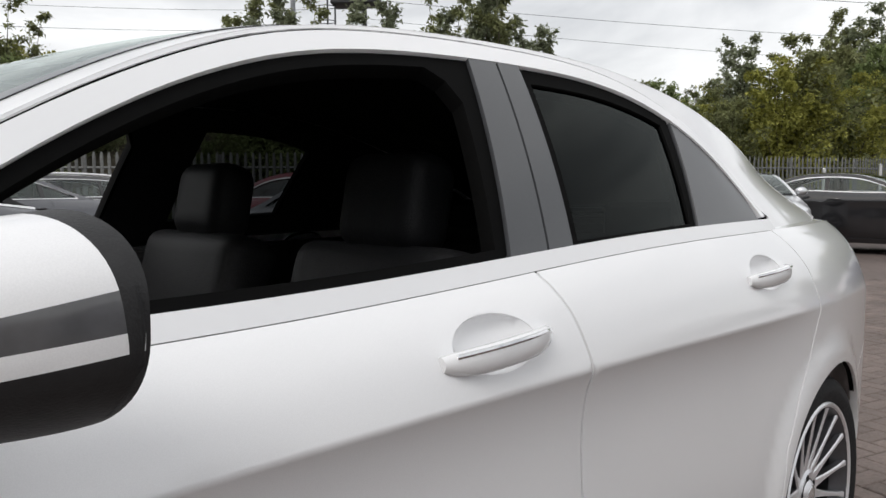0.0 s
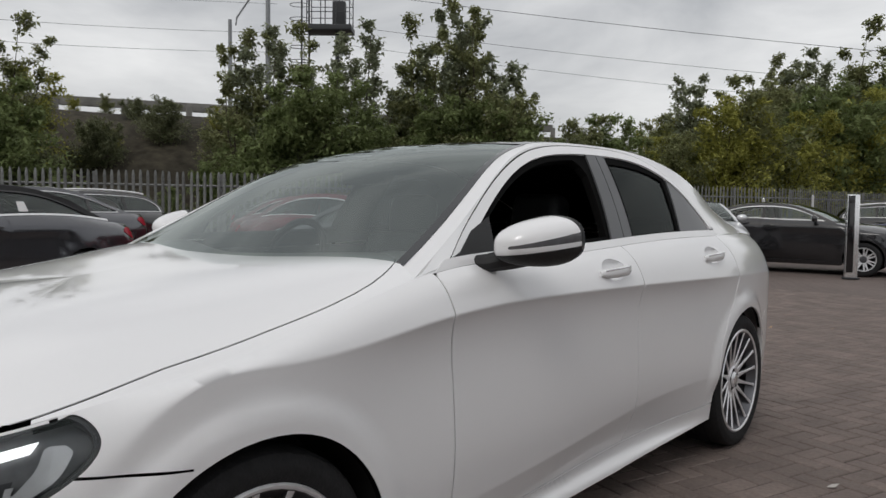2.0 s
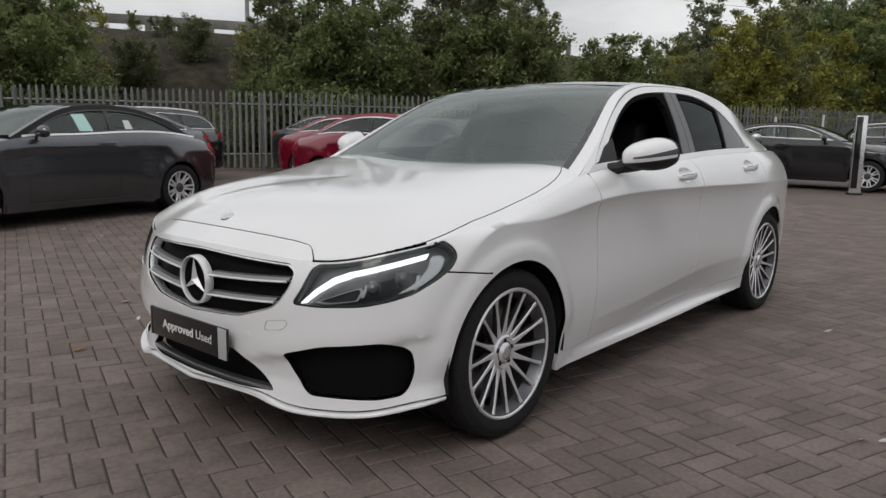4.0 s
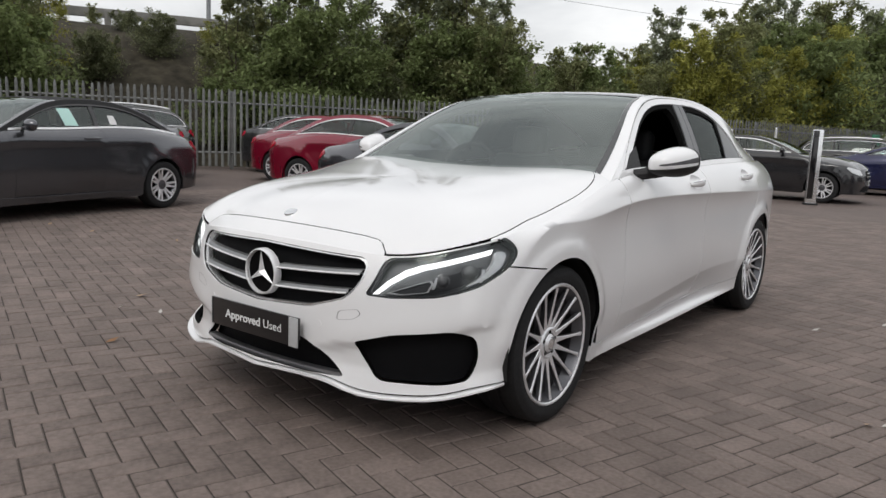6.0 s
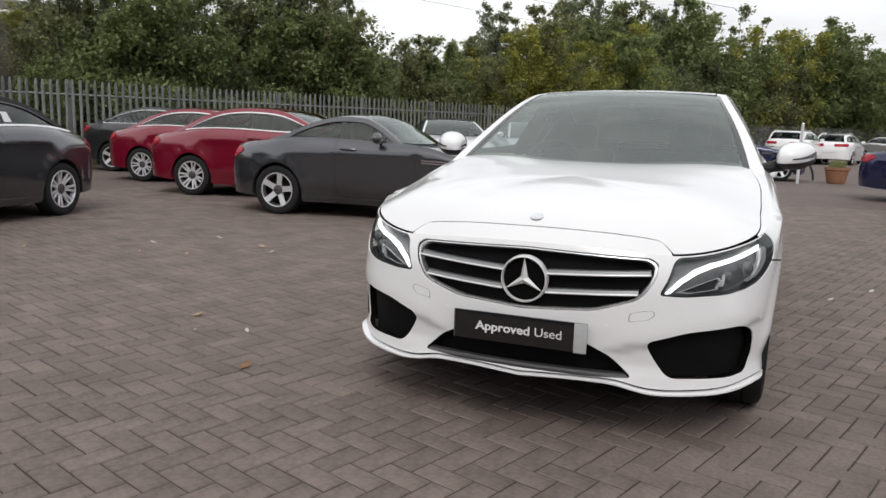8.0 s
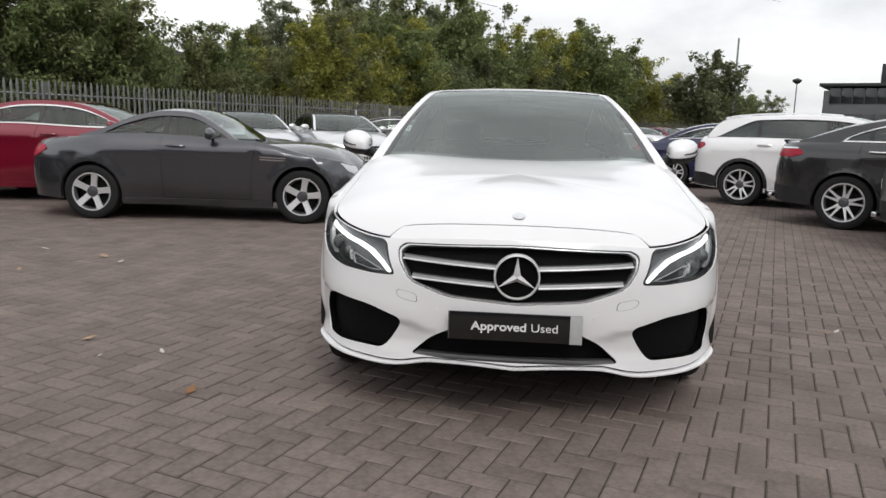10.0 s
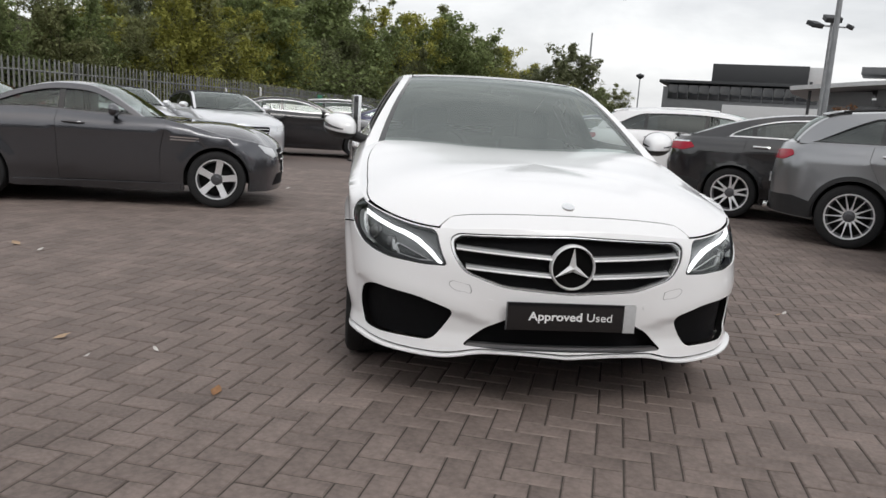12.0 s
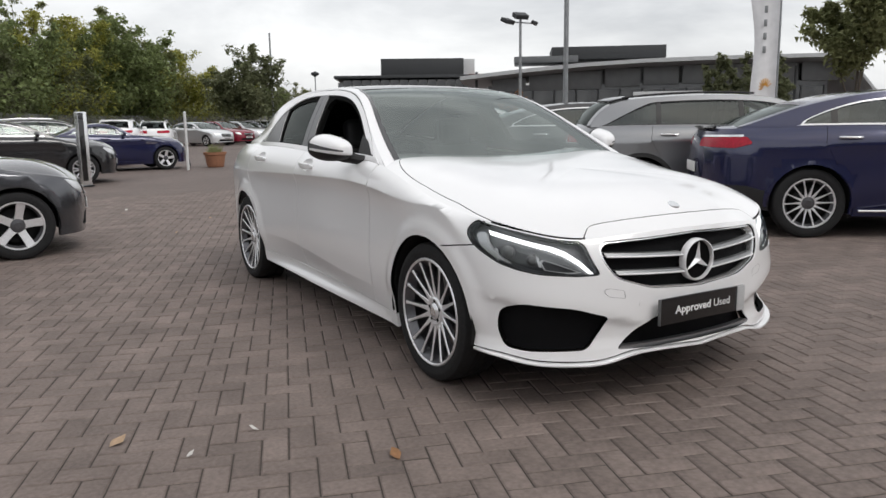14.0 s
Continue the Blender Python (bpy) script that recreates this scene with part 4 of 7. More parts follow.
    for z0 in (.636, .566):
        for sg in (-1, 1):
            xe = .470 if z0 > .6 else .425
            sv, sf = [], []
            us = np.linspace(.085, xe, 14)
            for uu in us:
                zz = z0 + .018 * (uu - .085) / .36
                p = S.wrap(np.array(uu), np.array(zz))
                for dz, dy in ((.010, .030), (.008, .010), (-.002, .002), (-.006, .005), (-.006, .030)):
                    sv.append((sg * p[0], p[1] + dy + .010, zz + dz))
            for i in range(13):
                for j in range(4):
                    a = i * 5 + j
                    sf.append((a, a + 1, a + 6, a + 5))
            link("louvre", mesh_of("louvre", sv, sf), LOUVRE, gr, "silver grille louvre with chrome edge")
            ev, ef = tube([(sg * S.wrap(np.array(uu), np.array(z0))[0], S.wrap(np.array(uu), np.array(z0))[1] + .006, z0 - .004 + .018 * (uu - .085) / .36) for uu in us], .0042, 8)
            link("louvre_edge", mesh_of("louvre_edge", ev, ef), BRIGHT, gr)
    cz, cy = .604, -.800
    rv, rf = [], []
    ringp = [(.083, .030), (.082, .006), (.085, -.002), (.088, -.001), (.091, .006), (.092, .030)]
    for i in range(56):
        a = 2 * math.pi * i / 56
        for r, d in ringp:
            rv.append((r * math.cos(a), cy + d, cz + r * math.sin(a)))
    for i in range(56):
        for j in range(5):
            a, b = i * 6 + j, ((i + 1) % 56) * 6 + j
            rf.append((a, a + 1, b + 1, b))
    em = link("emblem", mesh_of("emblem", rv, rf), BRIGHT, gr, "chrome ring with a three-pointed star on black")
    dv, dff = lathe([(cy + .016, .083), (cy + .016, .0001)], 40, "y")
    link("emblem_plate", mesh_of("emblem_plate", [(x, y, z + cz) for x, y, z in dv], dff), RUBBER, em, "gloss black emblem plate")
    sv, sf = [(0, cy - .006, cz)], []
    for i in range(3):
        a = math.pi / 2 + i * 2 * math.pi / 3
        sv.append((.084 * math.cos(a), cy + .006, cz + .084 * math.sin(a)))
        b = a + math.pi / 3
        sv.append((.0165 * math.cos(b), cy + .012, cz + .0165 * math.sin(b)))
    for i in range(6):
        sf.append((0, 1 + i, 1 + (i + 1) % 6))
    link("star", mesh_of("star", sv, sf, True), BRIGHT, em, "chrome three-pointed star")
    bp = S.top(np.array(0.0), np.array(.150))
    bv, bf = lathe([(.004, .0001), (.0045, .018), (.003, .026), (-.003, .028)], 24, "z")
    bd = link("bonnet_badge", mesh_of("bonnet_badge", bv, bf), SATIN, car, "small round silver bonnet badge")
    bd.matrix_local = Matrix.Translation((0, bp[1], bp[2])) @ pose(0, 0, 0, 24)
    # lower intake, lip, plate
    lpoly = np.array(lower)
    skin("air_intake", [(W, [tuple(q) for q in lpoly.mean(0) + (lpoly - lpoly.mean(0)) * 1.04], [], False)], MESH, car, "wide black lower air intake", .05, 0, lift=-.055, edge=.04)
    tray = [(-.42, .258), (-.40, .275), (.40, .275), (.42, .258)]
    skin("intake_tray", [(W, tray, [], False)], GREY_M, car, "grey intake floor strip", .04, .03, lift=-.006, edge=.03)
    lv, lf, us = [], [], np.linspace(-ua + .004, ua - .004, 100)
    for a in us:
        p = S.wrap(np.array(a), np.array(.25))
        n = normals_of(S.wrap, np.array([a]), np.array([.25]))[0]
        n = n if n[1] < 0 else -n
        if abs(a) > .5:
            n = n * (1 if n[0] * a > 0 else -1)
        z = float(lipz(abs(a)))
        p = p + n * .010 * float(smooth(1.12, 1.0, abs(a)))
        for d, dz in ((-.02, .006), (.008, .005), (.015, .003), (.016, -.003), (.008, -.006), (-.05, -.008)):
            q = p + n * d * (float(smooth(1.09, .95, abs(a))) if d > 0 else 1)
            lv.append((q[0], q[1], z + dz))
    for i in range(99):
        for j in range(5):
            lf.append((i * 6 + j, i * 6 + j + 1, i * 6 + j + 7, i * 6 + j + 6))
    link("front_lip", mesh_of("front_lip", lv, lf), BRIGHT, car, "chrome strip along the bumper lip")
    plate = part("number_plate", box(.52, .012, .112, (0, -.827, .412), .003), GLOSS, car, "black dealer plate with white writing and a grey end")
    part("plate_end", box(.048, .004, .112, (.236, -.835, .412), .001), PLATE_G, plate, "grey plate end")
    part("plate_edge", box(.004, .014, .112, (-.260, -.828, .412), .001), LAMP_GREY, plate)
    for txt, x, size, ex in (("Approved", -.172, .047, .0011), ("Used", .060, .047, .0)):
        cu = bpy.data.curves.new("writing", "FONT")
        cu.body, cu.size, cu.extrude, cu.offset = txt, size, .0004, ex
        tm = bpy.data.meshes.new_from_object(new("t", cu))
        bpy.data.objects.remove(bpy.data.objects["t"])
        w = max(v.co.x for v in tm.vertices)
        tgt = .215 if txt == "Approved" else .105
        tm.transform(Matrix.Diagonal((tgt / w, 1, 1, 1)))
        t = link("lettering", tm, LETTER, plate, "white lettering")
        t.matrix_local = pose(x, -.8336, .398, 90, 0, 0)
    # underside and cabin
    part("underbody", box(1.10, 4.0, .10, (0, 1.45, .28), .02), LINER, car, "dark underside")
    part("cabin_floor", box(1.44, 2.9, .04, (0, 1.95, .36), .01), CABIN, car, "black carpeted cabin floor")
    part("engine_bay", box(1.05, .95, .34, (0, .02, .50), .05), LINER, car)
    part("dashboard", box(1.46, .40, .20, (0, .80, .86), .06, 3), CABIN, car, "black dashboard")
    part("bulkhead", box(1.46, .06, .50, (0, .60, .60), .01), CABIN, car)
    part("parcel_shelf", box(1.40, .55, .05, (0, 3.02, .99), .015), CABIN, car, "black rear parcel shelf")
    hl = [(s * .6, 3 * .35) for s in np.linspace(-.96, .96, 15)] + [(s * .6, 3 * .97) for s in np.linspace(.96, -.96, 15)]
    skin("headlining", [(R, hl, [], False)], LINING, car, "dark roof lining", .08, 0, lift=-.030, edge=.06)
    for sg in (-1, 1):
        part("door_lining", box(.05, 2.0, .55, (sg * .765, 1.62, .70), .02), CABIN, car, "black inner door trim")
        seat = part("front_seat", box(.50, .50, .17, (sg * .37, 1.42, .50), .06, 3), LEATHER, car, "black leather front seat")
        part("seat_back", box(.50, .16, .66, (0, 0, .33), .065, 4, None, pose(sg * .37, 1.62, .40, -15)), LEATHER, seat)
        part("headrest", box(.25, .125, .205, (0, 0, .0), .062, 6, None, pose(sg * .37, 1.80, 1.125, -12)), LEATHER, seat, "black padded headrest")
        for px in (-.06, .06):
            link("headrest_post", mesh_of("headrest_post", *tube([(sg * .37 + px, 1.79, .96), (sg * .37 + px, 1.80, 1.08)], .007, 6)), CHROME, seat, "chrome headrest post")
        part("rear_headrest", box(.26, .10, .15, (sg * .38, 2.80, 1.04), .045, 3), LEATHER, car, "black rear headrest")
    part("rear_bench", box(1.36, .52, .20, (0, 2.45, .52), .06, 3), LEATHER, car, "black rear seat bench")
    part("rear_seat_back", box(1.36, .16, .58, (0, 0, .29), .06, 3, None, pose(0, 2.68, .48, -20)), LEATHER, car)
    wv, wf = [], []
    sw = link("steering_wheel", mesh_of("steering_wheel", *tube([(.185 * math.cos(a), 0, .185 * math.sin(a)) for a in np.linspace(0, 2 * math.pi, 33)[:-1]], .016, 8, True)), LEATHER, car, "black steering wheel")
    sw.matrix_local = pose(-.37, 1.06, .93, -22)
    part("steering_hub", box(.30, .05, .09, (0, .01, 0), .03, 3), CABIN, sw)
    sc_ = [(s * .6, 3 * .285) for s in np.linspace(-.07, .07, 6)] + [(s * .6, 3 * .352) for s in np.linspace(.11, -.11, 6)]
    skin("sensor_cover", [(R, sc_, [], False)], PLASTIC, car, "black sensor cover behind the windscreen", .03, .01, lift=-.010, edge=.02)
    part("rear_view_mirror", box(.25, .035, .07, (0, 1.13, 1.285), .015, 3), PLASTIC, car, "black interior mirror")
    part("camera_housing", box(.13, .12, .035, (0, 1.17, 1.325), .012, 3), PLASTIC, car)
    for sg in (-1, 1):
        tl = [(u(3.66), .80), (u(3.66), .90), (S.len - .30, .93), (S.len - .30, .80)]
        skin("tail_lamp", [(W, tl, [], sg < 0)], REDLAMP, car, "red tail lamp", .05, .01, lift=.006)
    return car


white_saloon(Matrix.Identity(4))


# ---- parked cars ----
COUPE_ROOF = [
    (.50, .985, .40, .99), (.74, 1.10, .64, 1.115), (.98, 1.21, .90, 1.235), (1.27, 1.315, 1.19, 1.335), (1.58, 1.365, 1.50, 1.39), (1.93, 1.375, 1.88, 1.405),
    (2.28, 1.345, 2.28, 1.385), (2.62, 1.26, 2.68, 1.305), (2.90, 1.16, 2.98, 1.20), (3.15, 1.075, 3.24, 1.10), (3.35, 1.035, 3.44, 1.045)]
ROADSTER_ROOF = [
    (.86, .985, .74, .99), (1.05, 1.09, .95, 1.10), (1.26, 1.195, 1.16, 1.215), (1.48, 1.275, 1.38, 1.30), (1.70, 1.30, 1.64, 1.335), (1.97, 1.295, 1.93, 1.335),
    (2.25, 1.245, 2.25, 1.285), (2.51, 1.165, 2.55, 1.195), (2.72, 1.09, 2.78, 1.11), (2.92, 1.05, 3.0, 1.06), (3.05, 1.035, 3.12, 1.04)]
SUV_ROOF = [
    (.46, .985, .34, .99), (.68, 1.12, .58, 1.14), (.92, 1.255, .83, 1.28), (1.18, 1.365, 1.10, 1.39), (1.55, 1.42, 1.50, 1.45), (2.05, 1.435, 2.05, 1.468),
    (2.55, 1.42, 2.58, 1.455), (3.00, 1.385, 3.10, 1.42), (3.28, 1.31, 3.45, 1.345), (3.46, 1.17, 3.64, 1.18), (3.55, 1.05, 3.74, 1.05)]
SUV_COUPE_ROOF = [
    (.46, .985, .34, .99), (.68, 1.115, .58, 1.135), (.92, 1.245, .83, 1.27), (1.18, 1.35, 1.10, 1.375), (1.55, 1.405, 1.50, 1.435), (1.98, 1.41, 1.95, 1.445),
    (2.42, 1.365, 2.45, 1.405), (2.82, 1.28, 2.88, 1.315), (3.12, 1.185, 3.22, 1.21), (3.36, 1.10, 3.46, 1.115), (3.52, 1.05, 3.62, 1.05)]


def parked_car(name, m, label, colour, kind="saloon", spokes=5, style="five", group="parked cars", trim=SATIN, sticker=False, roof_mat=None, shape=None, two_door=False, fast=False):
    """A parked car of a given body kind. m: the pose of its front axle's middle on the ground, nose to -y."""
    kw = {"saloon": {}, "coupe": dict(roof=COUPE_ROOF, droop=.11), "roadster": dict(roof=ROADSTER_ROOF, fo=.70, wb=2.43, ro=.90, half=.905, belt=.95, top=1.06, tumble=.46, droop=.10),
          "estate": dict(roof=SUV_ROOF, top=.98, narrow=.1), "suv": dict(roof=SUV_ROOF, fo=.86, wb=2.87, ro=.93, half=.945, belt=1.04, top=.97, lift=.025, tumble=.32, narrow=.1),
          "suv_coupe": dict(roof=SUV_COUPE_ROOF, fo=.86, wb=2.87, ro=1.0, half=.945, belt=1.03, top=.95, lift=.025, tumble=.36, narrow=.4)}[kind]
    S = Shape(**{**kw, **(shape or {})})
    car = empty(name, m, label, "car", group)
    W, T, R, SD, u = S.wrap, S.top, S.roof, S.side, lambda y: float(S.u(y))
    tall = kind.startswith("suv")
    rad = .350 if tall else .317
    cz = rad
    step, es = (.11, .07) if fast else (.08, .045)

    def hole(yw, r):
        uc = u(yw)
        return [(uc + r * math.cos(a), cz + r * math.sin(a)) for a in np.linspace(-.06 * math.pi, 1.06 * math.pi, 26)] + [(uc - r, .02), (uc + r, .02)]
    hf, hr = hole(0, rad + .035), hole(S.wb, rad + .035)
    hi = lambda a: float(S.high(a)) - .001
    L = S.len - .002
    mid = S.wb * .58 if not two_door else S.wb * .66
    y_d0, y_d1 = S.wb * .215, S.wb - rad - .02
    zd = float(S.low(u(1.3))) + .09
    cut = lambda y, z: (u(y), z)
    d1 = [cut(y_d0, hi(u(y_d0))), cut(y_d0 + .07, zd + .35), cut(y_d0 + .07, zd), cut(mid, zd), cut(mid + .02, hi(u(mid)) - .1), cut(mid, hi(u(mid)))] + [cut(y, hi(u(y))) for y in np.linspace(mid - .05, y_d0 + .05, 12)]
    doors = [("front_door", d1)]
    if not two_door:
        d2 = [cut(mid + .006, hi(u(mid))), cut(mid + .026, hi(u(mid)) - .1), cut(mid + .006, zd), cut(y_d1 - .05, zd), cut(y_d1 + .02, zd + .2), cut(S.wb - .12, hi(u(S.wb)) - .16), cut(S.wb - .14, hi(u(S.wb - .15)))] + [cut(y, hi(u(y))) for y in np.linspace(S.wb - .2, mid + .05, 12)]
        doors.append(("rear_door", d2))
    full = line(S.low, -L, L, 120) + [(a, hi(a)) for a in np.linspace(L, -L, 140)]
    grow = lambda p, k=.004: [tuple(q) for q in np.array(p).mean(0) + (np.array(p) - np.array(p).mean(0)) * (1 + k)]
    gaps = [grow(d, .008) for _, d in doors]
    skin("body", [(W, full, [hf, hr, mirror_poly(hf), mirror_poly(hr)] + gaps + [mirror_poly(g) for g in gaps], False)], colour, car, "", step, .03, edge=es)
    ye, yb = float(S.r[2](0)) + .28, float(S.r[2](1)) - .1
    bonnet = [(a, .001) for a in np.linspace(0, u(ye), 30)] + [(u(ye), 1.0), (0.0, 1.0)]
    boot = [(a, .001) for a in np.linspace(u(yb - .15), L, 20)] + [(L, 1.0), (u(yb - .15), 1.0)]
    skin("bonnet", [(T, bonnet, [], False), (T, bonnet, [], True)], colour, car, "", step, .01, edge=es)
    skin("boot_lid", [(T, boot, [], False), (T, boot, [], True)], colour, car, "", step, .01, edge=es)
    bz, rz = (lambda y: float(S.belt_z(y))), (lambda y: float(S.rail(y)))
    ys = np.linspace(float(S.rail_y[0]) + .02, float(S.rail_y[-1]) - .02, 90)
    m_ = .055 if not tall else .06
    glass_y = [y for y in ys if rz(y) - m_ > bz(y) + .03]
    y0, y1 = glass_y[0], glass_y[-1]
    if kind in ("suv", "estate"):
        y1 = min(y1, S.wb + S.ro - .46)
    if kind == "suv_coupe":
        y1 = S.wb + .10
    peak = y1 - (.75 if kind in ("coupe", "suv_coupe") else .0)
    if kind == "suv":
        peak = y1 - .62
    fall = (lambda k: 1 - .97 * k ** 1.25) if kind == "suv" else (lambda k: math.sqrt(max(.0004, 1 - k ** 2.4)))
    arc_z = lambda y: bz(y) + .014 + (rz(y) - m_ - bz(y) - .014) * (1.0 if y < peak or peak == y1 else fall((y - peak) / (y1 - peak)))
    dlo = [(y0 - .05, bz(y0) + .014)] + [(y, arc_z(y)) for y in np.linspace(y0, y1, 60)] + [(y1 + .03, bz(y1) + .014)] + [(y, bz(y) + .014) for y in np.linspace(y1, y0, 20)]
    roof_c = roof_mat or colour
    for side in (False, True):
        for dn, d in doors:
            dd = skin(dn, [(W, d, [hf, hr], side)], colour, car, "", step, .012, edge=es)
            yh = (mid - .16) if dn == "front_door" else S.wb - .34
            uh, zh = u(yh), hi(u(yh)) - .105
            hv = [S.wrap(np.array(uh + s), np.array(zh + .02 * s)) + np.array([.026 * (1 - (abs(s) / .11) ** 4), 0, 0]) for s in np.linspace(-.105, .105, 9)]
            hv, hfc = tube([p * ((-1, 1, 1) if side else (1, 1, 1)) for p in hv], .013, 8)
            link("door_handle", mesh_of("door_handle", hv, hfc), colour if not tall else SATIN, dd)
        full_side = [(y, bz(y)) for y in np.linspace(ys[0], ys[-1], 30)] + [(y, rz(y)) for y in ys[::-1]]
        skin("cabin_side", [(SD, full_side, [dlo], side)], roof_c if kind != "cabrio" else colour, car, "", step, .015, edge=es)
        bright = [tuple(q) for q in np.array(dlo)]
        cen = np.array(dlo).mean(0)
        sc = [tuple(cen + (np.array(q) - cen) * ((.970, .88) if trim is CHROME and (two_door or tall) else (.985, .93))) for q in dlo]
        if roof_mat:
            wl_ = [(y, bz(y) + .002) for y in np.linspace(y0 - .05, y1 + .25, 20)] + [(y, bz(y) + .024) for y in np.linspace(y1 + .25, y0 - .05, 20)]
            skin("waist_trim", [(SD, wl_, [], side)], BRIGHT, car, "bright waist strip", step, .008, lift=.007, edge=es)
        skin("window_trim", [(SD, bright, [sc], side)], GLOSS if roof_mat else BRIGHT if trim is CHROME else trim, car, "window outline trim", step, .008, lift=.003, edge=es)
        ys_split = [mid - .02] + ([] if two_door else [S.wb - .22])
        edges = [y0 - .2] + ys_split + [y1 + .2]
        for a, b in zip(edges[:-1], edges[1:]):
            lo, hi_y = a + .02, b - .02
            ip = np.array(sc)
            pane = [(min(max(x, lo), hi_y), z) for x, z in ip]
            skin("window_pane", [(SD, pane, [], side)], SIDEGLASS if a < mid - .1 or not tall else SUVGLASS, car, "", .12, 0, lift=-.012, edge=.08)
        for yb_ in ys_split:
            bp = [(yb_ - .03, bz(yb_) + .014), (yb_ - .03, arc_z(yb_ - .03)), (yb_ + .03, arc_z(yb_ + .03)), (yb_ + .03, bz(yb_) + .014)]
            if arc_z(yb_ + .03) > bz(yb_) + .05:
                skin("pillar", [(SD, bp, [], side)], GLOSS, car, "", .1, .01, lift=-.004, edge=.06)
        sg = -1 if side else 1
        # lamps
        f = S.fo / .8
        zs = lambda a: float(S.high(a))
        k = 1.0 if not tall else 1.1
        hl = [(.56 * f, zs(.56) - .11)] + [(a * f, zs(a * f) - .014) for a in np.linspace(.62, .96, 8)] + [(1.0 * f, zs(1.0) - .04), (.88 * f, zs(.9) - .115), (.68 * f, zs(.66) - .13)]
        h = skin("headlamp", [(W, hl, [], side)], LAMP_W, car, "clear headlamp", .05, .008, lift=.003, edge=.03)
        zt = hi(u(S.wb + S.ro * .62))
        t0, t1 = u(S.wb + S.ro * (.50 if kind != "suv_coupe" else .66)), L - .22
        if kind == "suv_coupe":
            tl = rounded([(t0 - .12, zt - .150), (t0 - .06, zt - .085), (L - .30, zt - .095), (L - .28, zt - .185), (t0 + .05, zt - .195)], .03)
            skin("lamp_strip", [(W, [(t0 - .02, zt - .085), (t0 - .02, zt - .066), (L - .30, zt - .072), (L - .30, zt - .090)], [], side)], CHROME, car, "bright strip over the tail lamp", .05, .008, lift=.010, edge=.03)
            skin("reflector", [(W, [(u(S.wb + S.ro * .93), .50), (u(S.wb + S.ro * .93), .53), (L - .40, .53), (L - .40, .50)], [], side)], REDLAMP, car, "low red reflector", .05, .006, lift=.006, edge=.03)
        else:
            
            if tall:
                tl = rounded([(t0 + .20, zt - .13), (t0 + .26, zt - .075), (t1 - .05, zt - .085), (t1 - .05, zt - .19), (t0 + .34, zt - .19)], .03)
            else:
                tl = rounded([(t0 + .08, zt - .10), (t0 + .16, zt - .05), (t1, zt - .06), (t1, zt - .19), (t0 + .24, zt - .19)], .04)
        skin("tail_lamp", [(W, tl, [], side)], REDLAMP, car, "red tail lamp", .05, .008, lift=.006, edge=.03)
        if tall:
            for yw, hh in ((0, hf), (S.wb, hr)):
                uc = u(yw)
                ring = [(uc + (rad + .085) * math.cos(a), cz + (rad + .085) * math.sin(a)) for a in np.linspace(-.03 * math.pi, 1.03 * math.pi, 30)] + [(uc - .2, cz - .05), (uc + .2, cz - .05)]
                skin("arch_trim", [(W, ring, [hole(yw, rad + .034)], side)], PLASTIC if kind == "suv" else colour, car, "arch cladding", .05, .01, lift=.012, edge=.04)
        sl = [(u(rad + .06), float(S.low(u(1.0)))), (u(rad + .06), zd - .012), (u(S.wb - rad - .06), zd - .012), (u(S.wb - rad - .06), float(S.low(u(1.8))))]
        skin("sill", [(W, sl, [hf, hr], side)], PLASTIC if kind == "suv" else colour, car, "", .1, .03, lift=.012, edge=.06)
        if tall:
            va = [(u(S.wb + rad + .03), .30), (u(S.wb + rad + .03), .46)] + [(a, .52) for a in np.linspace(u(S.wb + rad + .25), L, 12)] + [(a, float(S.low(a)) + .01) for a in np.linspace(L, u(S.wb + rad + .06), 12)]
            skin("rear_valance", [(W, va, [hr], side)], PLASTIC, car, "black lower bumper skirt", .07, .02, lift=.008, edge=.05)
        if kind == "roadster":
            for dz in (-.014, .014):
                vent = [(u(y_d0 - .34), .735 + dz), (u(y_d0 - .34), .747 + dz), (u(y_d0 - .04), .757 + dz), (u(y_d0 - .04), .745 + dz)]
                skin("side_vent", [(W, vent, [], side)], CHROME, car, "bright side vent bar", .06, .006, lift=.007, edge=.03)
        if tall:
            link("step_trim", mesh_of("step_trim", *tube([(sg * (S.half - .005), y, zd - .03) for y in (rad + .1, S.wb - rad - .1)], .012, 6)), CHROME, car, "bright sill strip")
        # mirror
        ym = y0 + .12
        xb = float(S.belt_x(ym))
        mb = bmesh.new()
        bmesh.ops.create_uvsphere(mb, u_segments=14, v_segments=8, radius=1)
        bmesh.ops.scale(mb, vec=(.105, .062, .068), verts=mb.verts)
        for v in mb.verts:
            v.co.y = min(v.co.y, .030)
        bmesh.ops.translate(mb, vec=(sg * (xb + .13), ym, bz(ym) + .055), verts=mb.verts)
        dm = part("door_mirror", mb, colour, car)
        link("mirror_arm", mesh_of("mirror_arm", *tube([(sg * (xb - .02), ym, bz(ym) + .005), (sg * (xb + .10), ym, bz(ym) + .03)], .02, 6)), PLASTIC, dm)
        for yw in (0, S.wb):
            lv, lf = [], []
            for i in range(19):
                a = math.pi * (-.06 + 1.12 * i / 18)
                for x, r in ((S.half - .03, rad + .04), (S.half - .33, rad + .05), (S.half - .36, .18)):
                    lv.append((sg * x, yw + r * math.cos(a), cz + r * math.sin(a)))
            for i in range(18):
                for j in range(2):
                    lf.append((i * 3 + j, i * 3 + 3 + j, i * 3 + 4 + j, i * 3 + 1 + j))
            link("arch_liner", mesh_of("arch_liner", lv, lf), LINER, car)
